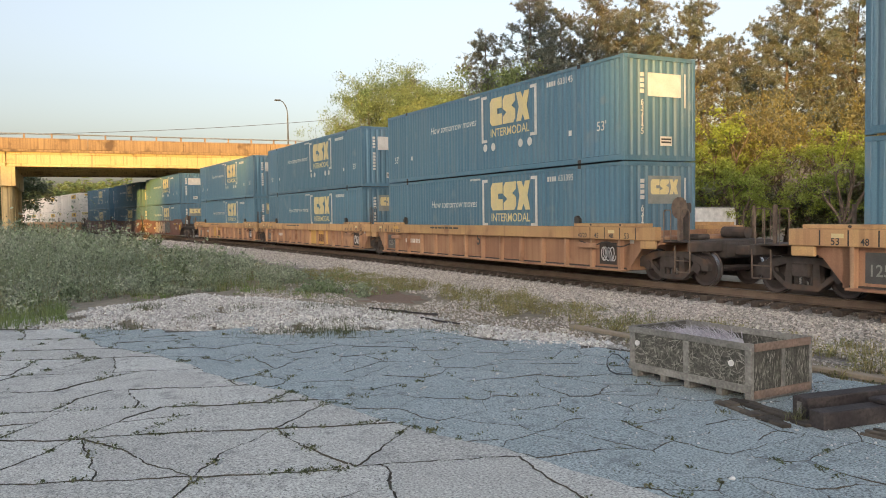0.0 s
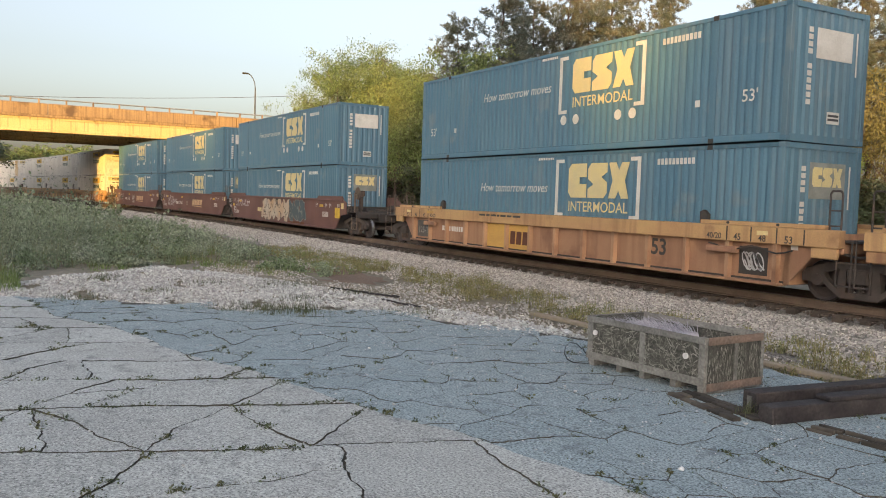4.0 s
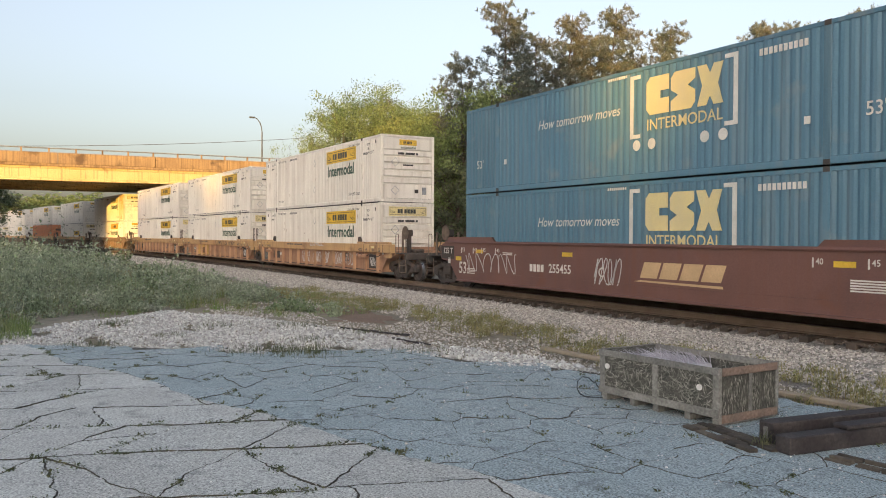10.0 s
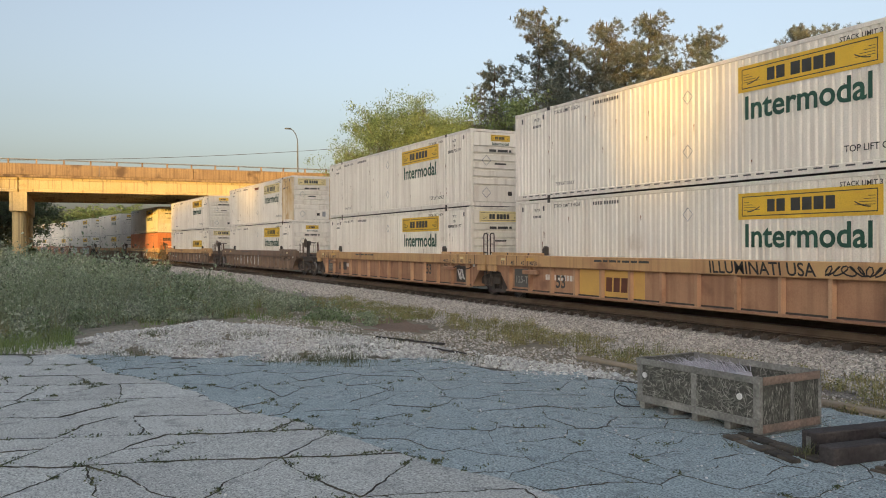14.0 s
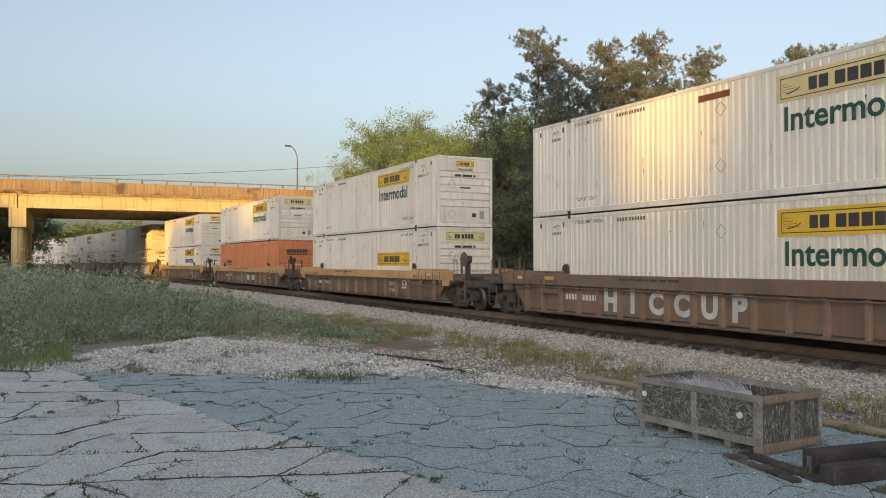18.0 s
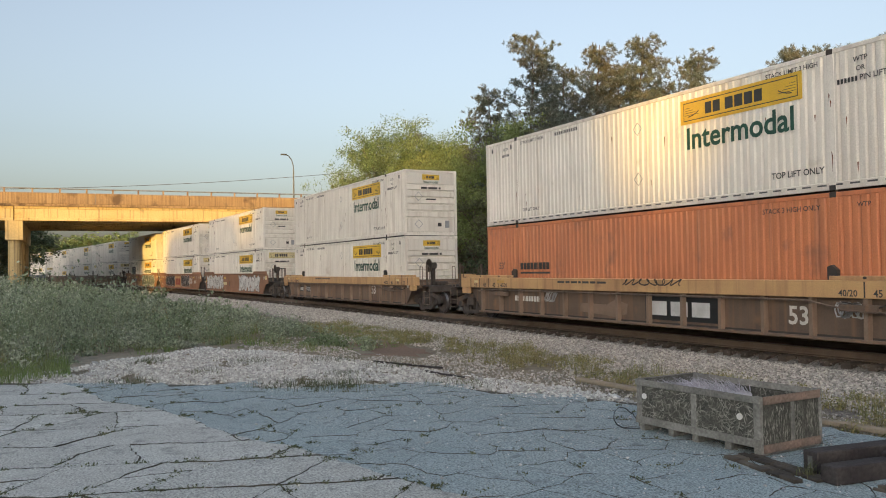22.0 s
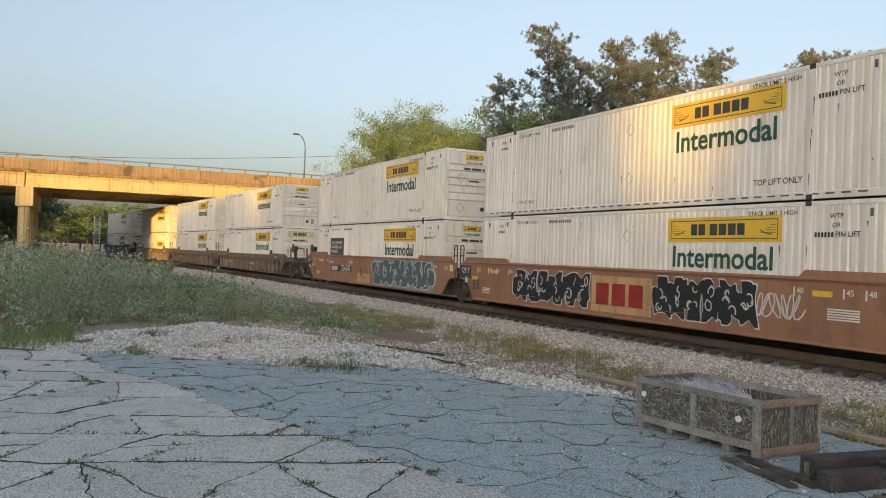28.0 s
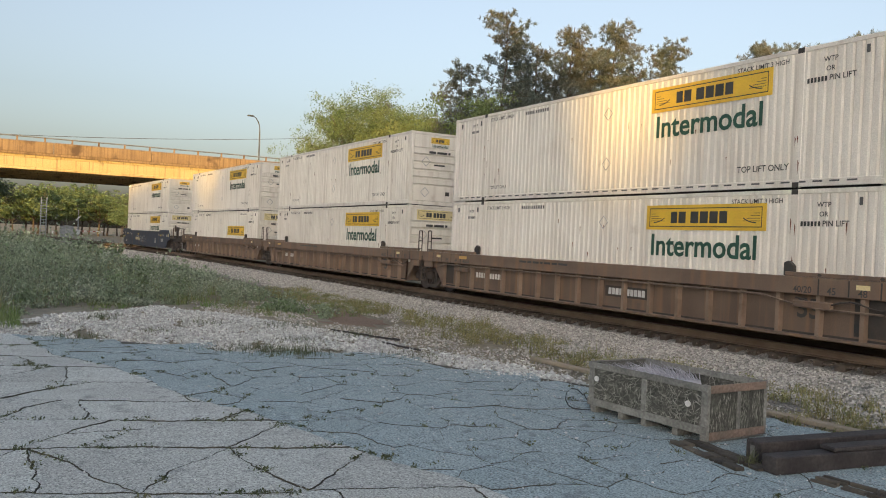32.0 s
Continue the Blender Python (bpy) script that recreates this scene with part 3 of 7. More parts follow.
            s.box(CL - 0.10, CL - 0.004, -CW + 0.12, CW - 0.12, 0.0, 0.15)
            s.box(CL - 0.10, CL - 0.004, -CW + 0.12, CW - 0.12, CH - 0.12, CH - 0.005)
            return s.mesh("front_wall", paint)
        s = Shape().box(CL - 0.16, CL - 0.10, -CW + 0.1, CW - 0.1, 0.1, CH - 0.08)
        s.box(CL - 0.10, CL - 0.004, -CW + 0.12, CW - 0.12, 0.0, 0.15)
        s.box(CL - 0.10, CL - 0.004, -CW + 0.12, CW - 0.12, CH - 0.10, CH - 0.005)
        return s.mesh("front_wall", paint)
    fw = part("front_wall", shared((k, "front"), front), None, c)
    if not blue:
        rib = shared((k, "rib"), lambda: Shape().prism([(CL - 0.102, -0.128), (CL - 0.012, -0.108), (CL - 0.012, 0.100), (CL - 0.102, 0.124)], "y", -CW + 0.13, CW - 0.13).mesh("rib", paint))
        lo = 0.80 if style != "orange" else 0.45
        z = lo + 0.14
        while z < 2.15:
            part("rib", rib, None, fw, at=(0, 0, z))
            z += 0.30
        part("header", shared((k, "hd"), lambda: Shape().block(CL - 0.102, CL - 0.008, -CW + 0.13, CW - 0.13, 2.27, CH - 0.12, 0.01).mesh("header", paint)), None, fw)
    return c


def plate(x0, x1, z0, z1, y=-1.302, t=0.004):
    return Shape().box(x0, x1, y - t, y, z0, z1)


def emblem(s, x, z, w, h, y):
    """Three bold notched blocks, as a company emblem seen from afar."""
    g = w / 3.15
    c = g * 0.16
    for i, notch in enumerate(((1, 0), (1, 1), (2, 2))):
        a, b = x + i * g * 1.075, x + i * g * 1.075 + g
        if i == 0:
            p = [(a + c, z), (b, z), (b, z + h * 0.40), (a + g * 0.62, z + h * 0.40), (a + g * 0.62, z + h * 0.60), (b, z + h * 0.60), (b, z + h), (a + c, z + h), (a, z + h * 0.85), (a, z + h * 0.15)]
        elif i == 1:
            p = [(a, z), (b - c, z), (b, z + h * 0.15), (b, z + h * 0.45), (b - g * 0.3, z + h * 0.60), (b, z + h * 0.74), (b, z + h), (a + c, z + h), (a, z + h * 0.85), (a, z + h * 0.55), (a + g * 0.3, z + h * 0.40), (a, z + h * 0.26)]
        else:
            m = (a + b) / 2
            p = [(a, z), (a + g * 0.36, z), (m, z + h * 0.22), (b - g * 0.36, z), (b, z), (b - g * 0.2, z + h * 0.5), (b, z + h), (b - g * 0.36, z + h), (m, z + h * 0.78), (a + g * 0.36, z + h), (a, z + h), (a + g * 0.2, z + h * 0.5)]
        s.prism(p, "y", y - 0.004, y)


def dress_blue(c, low, tone, digits=""):
    """Emblem, brackets and writing of a blue box. low: the lower box, which shows a plate at its end."""
    Y = -1.290
    for sd in (1,):
        s = Shape()
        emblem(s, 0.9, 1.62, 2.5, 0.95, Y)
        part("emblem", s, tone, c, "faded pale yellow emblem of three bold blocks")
        part("lettering", lettering("INTERMODAL", 2.45, tone, 0.01), None, c, at=(2.15, Y - 0.004, 1.36))
        for x, d in ((0.30, 1), (3.82, -1)):
            part("bracket", Shape().prism([(x + d * a, z) for a, z in ((0, 1.08), (0.38, 1.08), (0.38, 1.18), (0.13, 1.18), (0.13, 2.6), (0.38, 2.6), (0.38, 2.7), (0, 2.7))], "y", Y - 0.004, Y), "logo_white", c, "white painted square bracket")
        for x in (0.55, 1.1, 2.85, 3.4):
            part("dot", Shape().prism([(x + 0.14 * math.cos(i * math.pi / 6), 0.9 + 0.14 * math.sin(i * math.pi / 6)) for i in range(12)], "y", Y - 0.004, Y), "logo_white", c)
        part("lettering", lettering("How tomorrow moves", 3.7, "logo_white", 0.006, 0.25), None, c, at=(-1.95, Y - 0.004, 1.88))
        part("number_bar", bars([0.09] * (4 if digits else 10), 0.15, 0.035), "logo_white", c, at=(4.62 if digits else 5.0, Y, 2.55))
        if digits:
            part("lettering", lettering(digits, 0.78, "logo_white", 0.012), None, c, at=(5.36, Y - 0.004, 2.55))
        part("number_bar", bars([0.06] * 9, 0.07, 0.025), "logo_white", c, at=(-0.2, Y, 2.735))
        part("lettering", lettering("53'", 0.42, "logo_white", 0.01), None, c, at=(7.1, Y - 0.004, 1.0))
        part("lettering", lettering("53'", 0.42, "logo_white", 0.01), None, c, at=(-7.15, Y - 0.004, 0.95))
        part("number_bar", bars([0.15], 0.16, 0.1), "logo_white", c, at=(5.6, Y, 0.95))
        part("number_bar", bars([0.15], 0.16, 0.1), "logo_white", c, at=(-5.6, Y, 0.95))
    end = pose(CL - 0.012, 0, 0, 0, 0, 90)
    if low:
        s = Shape().box(-0.45, 0.75, -0.004, 0.0, 1.72, 2.5)
        p = part("placard", s, "spray_grey", c, "grey placard with a pale yellow emblem", at=end)
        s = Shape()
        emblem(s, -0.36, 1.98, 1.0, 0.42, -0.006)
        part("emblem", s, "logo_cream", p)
    else:
        part("placard", Shape().box(-0.45, 0.75, -0.004, 0.0, 1.78, 2.42), "logo_white", c, "white blank placard", at=end)
        p = part("plate", Shape().box(0.0, 0.42, -0.004, 0.0, 0.42, 0.68), "logo_white", c, at=end)
        part("number_bar", bars([0.36], 0.05, 0.1, -0.005, 0.60, 2), "logo_dark", p, at=(0.21, 0, 0))
    s = Shape()
    for i in range(4):
        s.box(-0.72, -0.58, -0.004, 0.0, 2.36 - i * 0.15 - 0.06, 2.36 - i * 0.15 + 0.05)
    for i in range(6):
        if digits:
            part("lettering", lettering(digits[i], 0.10 if digits[i] != "1" else 0.05, "logo_white", 0.015), None, c, at=end @ Matrix.Translation((-0.65, -0.006, 1.6 - i * 0.16)))
        else:
            s.box(-0.72, -0.58, -0.004, 0.0, 1.6 - i * 0.15 - 0.06, 1.6 - i * 0.15 + 0.05)
    part("number_bar", s, "logo_white", c, at=end)
    part("number_bar", Shape().box(0.88, 0.93, -0.004, 0.0, 1.5, 2.45), "logo_white", c, at=end)


def scroll(s, x, z, w, h, flip, y):
    """Ornament at the end of a name panel: a curl and some rules."""
    d = -1 if flip else 1
    for i in range(4):
        s.box(x if d > 0 else x - w * (0.9 - i * 0.2), x + w * (0.9 - i * 0.2) if d > 0 else x, y - 0.003, y, z + h * (0.25 + 0.16 * i), z + h * (0.28 + 0.16 * i))
    pts = [(x + d * w * (0.2 + 0.7 * i / 8), z + h * (0.12 + 0.3 * (i / 8) ** 2)) for i in range(9)]
    for (a, b), (e, f) in zip(pts, pts[1:]):
        s.prism([(a, b), (e, f), (e, f + h * 0.07), (a, b + h * 0.07)], "y", y - 0.003, y)


def name_panel(c, x0, x1, z0, z1, at, paint, dark, y):
    """Yellow name panel: an inner frame, ornaments and plain bars for the name."""
    w, h = x1 - x0, z1 - z0
    p = part("name_panel", Shape().box(x0, x1, y - 0.004, y, z0, z1), paint, c, "yellow name panel with dark bars", at=at)
    s = Shape()
    e = y - 0.0045
    t = h * 0.035
    for a, b, q, r in ((x0 + w * 0.03, x1 - w * 0.03, z0 + h * 0.12, z0 + h * 0.12 + t), (x0 + w * 0.03, x1 - w * 0.03, z1 - h * 0.12 - t, z1 - h * 0.12),
                       (x0 + w * 0.03, x0 + w * 0.035, z0 + h * 0.12, z1 - h * 0.12), (x1 - w * 0.035, x1 - w * 0.03, z0 + h * 0.12, z1 - h * 0.12)):
        s.box(a, b, e - 0.003, e, q, r)
    scroll(s, x0 + w * 0.045, z0 + h * 0.2, w * 0.14, h * 0.6, False, e)
    scroll(s, x1 - w * 0.045, z0 + h * 0.2, w * 0.14, h * 0.6, True, e)
    part("ornament", s, dark, p)
    x = x0 + w * 0.23
    for wd in (0.06, 0.065, -0.02, 0.07, 0.07, 0.07, 0.065):
        if wd < 0:
            x += w * 0.03
            continue
        hh = h * 0.46 if wd > 0.03 else h * 0.10
        part("name_bar", Shape().box(x, x + w * wd * 0.95, e - 0.003, e, z0 + h * 0.27, z0 + h * 0.27 + hh), dark, p)
        x += w * wd + w * 0.010


def diamond(s, x, z, r, y, t=0.02):
    pts = [(x, z - r), (x + r, z), (x, z + r), (x - r, z)]
    for (a, b), (q, w) in zip(pts, pts[1:] + pts[:1]):
        d = Vector((q - a, w - b)).normalized() * t
        n = Vector((-d.y, d.x)) * 0.5
        s.prism([(a - n.x, b - n.y), (q - n.x, w - n.y), (q + n.x, w + n.y), (a + n.x, b + n.y)], "y", y - 0.004, y)


def dress_white(c, rng, low=False, end_small=True, panel="logo_yellow", green="logo_green", black_plate=False):
    """Name panel, lettering, placards and marks of a white box."""
    Y = -1.290
    dz = -0.72 if low else 0.0
    name_panel(c, 1.75, 5.38, 2.02 + dz, 2.62 + dz, Matrix.Identity(4), panel, "logo_dark", Y)
    if not low:
        part("lettering", lettering("Intermodal", 3.2, green, 0.02), None, c, at=(3.55, Y - 0.004, 1.62))
    part("lettering", lettering("TOP LIFT ONLY", 1.35, "logo_dark", 0.012), None, c, at=(5.2, Y - 0.004, 0.44))
    part("lettering", lettering("TOP LIFT ONLY", 1.0, "logo_dark", 0.01), None, c, at=(-5.2, Y - 0.004, 0.42))
    part("lettering", lettering("STACK LIMIT 3 HIGH", 1.35, "logo_dark", 0.01), None, c, at=(5.1, Y - 0.004, CH - 0.24))
    part("lettering", lettering("WTP", 0.32, "logo_dark", 0.012), None, c, at=(6.75, Y - 0.004, CH - 0.34))
    part("number_bar", bars([0.07, 0.07, 0.07, 0.07, 0.02, 0.07, 0.07, 0.07, 0.07, 0.07, 0.07], 0.10, 0.045), "mark_grey", c, at=(-3.2, Y, CH - 0.24))
    part("lettering", lettering("STACK LIMIT 3 HIGH", 1.35, "logo_dark", 0.01), None, c, at=(-5.1, Y - 0.004, CH - 0.24))
    part("lettering", lettering("WTP", 0.32, "logo_dark", 0.012), None, c, at=(-6.75, Y - 0.004, CH - 0.34))
    part("lettering", lettering("OR", 0.2, "logo_dark", 0.012), None, c, at=(6.75, Y - 0.004, CH - 0.53))
    part("number_bar", bars([0.05, 0.05, 0.05, 0.05, 0.05, 0.05], 0.10, 0.03), "logo_dark", c, at=(6.45, Y, CH - 0.72))
    part("lettering", lettering("PIN LIFT", 0.58, "logo_dark", 0.012), None, c, at=(7.02, Y - 0.004, CH - 0.72))
    part("number_bar", bars([0.05, 0.05, 0.05, 0.05, 0.05, 0.05], 0.08, 0.03), "mark_grey", c, at=(-6.75, Y, CH - 0.54))
    s = Shape()
    for z in (2.2, 0.85):
        diamond(s, 0.1, z, 0.17, Y)
    part("placard_holder", s, "galvanised", c)
    for x in (7.55, -7.6, -6.35):
        part("vent", Shape().block(x - 0.035, x + 0.035, Y - 0.03, Y, CH - 0.36, CH - 0.2, 0.01), "mark_grey", c)
    # scuffs and rust runs with shapes of their own
    s = Shape()
    for _ in range(rng.randint(10, 20)):
        x, z = rng.uniform(-7.6, 7.6), rng.uniform(0.25, 1.6) if rng.random() < 0.7 else rng.uniform(1.6, 2.4)
        h, wd = rng.uniform(0.05, 0.32), rng.uniform(0.012, 0.04)
        s.prism([(x, z + h), (x + wd * 0.4, z + h * 0.3), (x + wd * 0.5, z), (x + wd * 0.7, z + h * 0.35), (x + wd, z + h), (x + wd * 0.5, z + h * 1.05)], "y", Y - 0.0025, Y)
    for px in (-POST, POST):
        for _ in range(rng.randint(1, 4)):
            x, z, h = px + rng.uniform(-0.08, 0.05), rng.uniform(0.15, 2.0), rng.uniform(0.1, 0.5)
            s.prism([(x, z + h), (x + 0.012, z), (x + 0.03, z + h * 0.8)], "y", -CW - 0.0085, -CW - 0.0062)
    run = part("rust_run", s, "rust_iron", c, "brown rust runs and scuffs")
    run["kind"] = "stuff"
    end = pose(CL - 0.004, 0, 0, 0, 0, 90)
    if end_small:
        name_panel(c, -0.42, 0.42, 2.46, 2.70, end, panel, "logo_dark", 0.0)
        part("lettering", lettering("Intermodal", 0.72, green, 0.02), None, c, at=end @ Matrix.Translation((0, -0.008, 2.36)))
    else:
        name_panel(c, -0.92, 0.92, 2.32, 2.72, end, "logo_cream", "logo_dark", 0.0)
    part("number_bar", bars([0.3, 0.45, 0.1], 0.09, 0.06, -0.004, 2.1), "logo_dark", c, at=end)
    part("number_bar", bars([0.5], 0.06, 0.06, -0.004, 1.6), "logo_dark", c, at=end)
    part("lower_panel", Shape().block(-1.15, 1.15, -0.003, 0.09, 0.16, 0.76, 0.008), "white_paint", c, at=end)
    s = Shape()
    diamond(s, -0.62, 0.5, 0.19, -0.006)
    diamond(s, -0.62, 1.72, 0.19, -0.012)
    part("placard_holder", s, "galvanised", c, at=end)
    part("document_box", Shape().block(0.68, 0.88, -0.05, 0.0, 0.34, 0.66, 0.015), "galvanised", c, at=end)
    part("vent", Shape().block(0.32, 0.5, -0.02, 0.0, 0.4, 0.56, 0.008), "shade_and_black_steel", c, at=end)
    if black_plate:
        p = part("notice", plate(-5.9, -3.75, 1.15, 2.2, -1.29), "logo_dark", c, "black notice with white writing")
        for i, w in enumerate(("THIS CONTAINER", "HONORED 6,480", "VETERANS")):
            part("lettering", lettering(w, (1.75, 1.7, 1.05)[i], "logo_white", 0.02), None, p, at=((-4.85, -4.87, -5.2)[i], -1.297, 1.95 - i * 0.24))


def dress_orange(c):
    Y = -1.290
    s = Shape()
    x = -5.9
    for w in (0.16, 0.17, 0.17, 0.17, 0.17, 0.06, 0.17, 0.17, 0.17):
        s.box(x, x + w, Y - 0.004, Y, 1.38, 1.60)
        x += w + 0.035
    s.box(-5.9, x, Y - 0.004, Y, 1.24, 1.30)
    part("name_bar", s, "logo_dark", c, "dark bars of a carrier's name over a stripe")
    part("lettering", lettering("53'", 0.35, "logo_dark", 0.01), None, c, at=(-7.1, Y - 0.004, 1.5))
    part("lettering", lettering("STACK 3 HIGH ONLY", 1.5, "logo_dark", 0.01), None, c, at=(5.0, Y - 0.004, CH - 0.3))
    part("lettering", lettering("WTP", 0.3, "logo_dark", 0.01), None, c, at=(6.75, Y - 0.004, CH - 0.3))
    end = pose(CL - 0.004, 0, 0, 0, 0, 90)
    s = Shape()
    x = -0.75
    for w in (0.13, 0.14, 0.14, 0.14, 0.14, 0.05, 0.14, 0.14, 0.14):
        s.box(x, x + w, -0.006, 0.0, 2.08, 2.30)
        x += w + 0.03
    s.box(-0.75, x, -0.006, 0.0, 1.95, 2.02)
    part("name_bar", s, "logo_dark", c, "dark bars of a carrier's name over a stripe", at=end)
    s = Shape()
    diamond(s, -0.6, 1.2, 0.2, -0.006)
    part("placard_holder", s, "logo_white", c, at=end)
    part("number_bar", bars([0.2, 0.2], 0.08, 0.08, -0.005, 1.3), "logo_white", c, at=end)


# ---- well cars ----
def make_truck(parent, at):
    """Two-axle truck: sideframes with springs, bolster and two wheelsets that turn."""
    tk = part("truck", shared("bolster", lambda: Shape().block(-0.22, 0.22, -1.15, 1.15, 0.42, 0.72, 0.03).mesh("truck", "truck_steel")), None, parent, "dark rusty cast steel truck", at=at)
    for sd in (-1, 1):
        y = sd * 1.0

        def frame_mesh():
            rim = [(-1.25, 0.40), (-0.74, 0.38), (-0.40, 0.13), (0.40, 0.13), (0.74, 0.38), (1.25, 0.40), (1.27, 0.56), (1.16, 0.68), (0.52, 0.84), (-0.52, 0.84), (-1.16, 0.68), (-1.27, 0.56)]
            slot = lambda d: [(d * 0.42, 0.70), (d * 0.76, 0.60), (d * 0.72, 0.50), (d * 0.46, 0.30)]
            nest = [(0.27, 0.25), (-0.27, 0.25), (-0.27, 0.70), (0.27, 0.70)]
            s = Shape()
            out = rim[:3]
            for hole in (slot(-1)[::-1], nest[1:] + nest[:1], slot(1)):
                k = min(range(len(hole)), key=lambda i: (hole[i][0] - out[-1][0]) ** 2 + (hole[i][1] - out[-1][1]) ** 2) if hole[0][0] < 0 else len(hole) - 1
                loop = hole[k:] + hole[:k]
                turn = sum(p[0] * q[1] - q[0] * p[1] for p, q in zip(loop, loop[1:] + loop[:1]))
                if turn > 0:
                    loop = loop[:1] + loop[:0:-1]
                root = out[-1] if hole[0][0] < 0 else rim[3]
                if hole[0][0] >= 0 and out[-1] != rim[3]:
                    out.append(rim[3])
                out += loop + [loop[0], root]
            out += rim[4:]
            s.prism(out, "y", y - 0.07, y + 0.07)
            return s.mesh("sideframe", "truck_steel")
        sf = part("sideframe", shared(("sideframe", sd), frame_mesh), None, tk)
        for d in (-1, 1):
            part("bearing_cap", shared(("cap", sd, d), lambda: Shape().tube((d * 0.9, y + sd * 0.10, 0.45), (d * 0.9, y, 0.45), 0.12, 0.14, n=12).mesh("bearing_cap", "wheel_steel")), None, tk)

        def coils():
            s = Shape()
            for x in (-0.2, 0.0, 0.2):
                for i in range(7):
                    z = 0.27 + i * 0.052
                    s.tube((x - 0.085, y - sd * 0.01, z), (x + 0.085, y + sd * 0.03, z + 0.02), 0.018, n=5)
                s.tube((x, y, 0.25), (x, y, 0.64), 0.05, n=8)
            return s.mesh("spring", "truck_steel")
        part("spring", shared(("coil", sd), coils), None, tk)["kind"] = "stuff"
    for wx in (-0.9, 0.9):
        def wheels():
            s = Shape()
            for sd in (-1, 1):
                prof = [(0.10, 0.02), (0.14, 0.10), (0.34, 0.045), (0.40, 0.07), (0.42, 0.065), (0.425, -0.05), (0.455, -0.065), (0.455, -0.085), (0.40, -0.09), (0.34, -0.06), (0.13, -0.08), (0.10, -0.02)]
                t = Shape().lathe(prof, 0, 24)
                s.at = 0
                s.add([(x, sd * (0.755 + y), z) for x, y, z in t.v], t.f)
                s.at = 1
                t = Shape().lathe([(0.4255, 0.06), (0.4255, -0.045)], 0, 24)
                s.add([(x, sd * (0.755 + y), z) for x, y, z in t.v[:]], t.f[:24])
            s.at = 0
            s.tube((0, -0.95, 0), (0, 0.95, 0), 0.08, n=10)
            return s.mesh("wheelset", "wheel_steel", "tread_steel")
        part("wheelset", shared("wheels", wheels), None, tk, at=(wx, 0, 0.42))
    return tk


def wall_outline(top, low=0.27):
    return [(-9.55, top), (-9.55, 1.0), (-8.95, 0.92), (-8.35, low), (8.35, low), (8.95, 0.92), (9.55, 1.0), (9.55, top)]


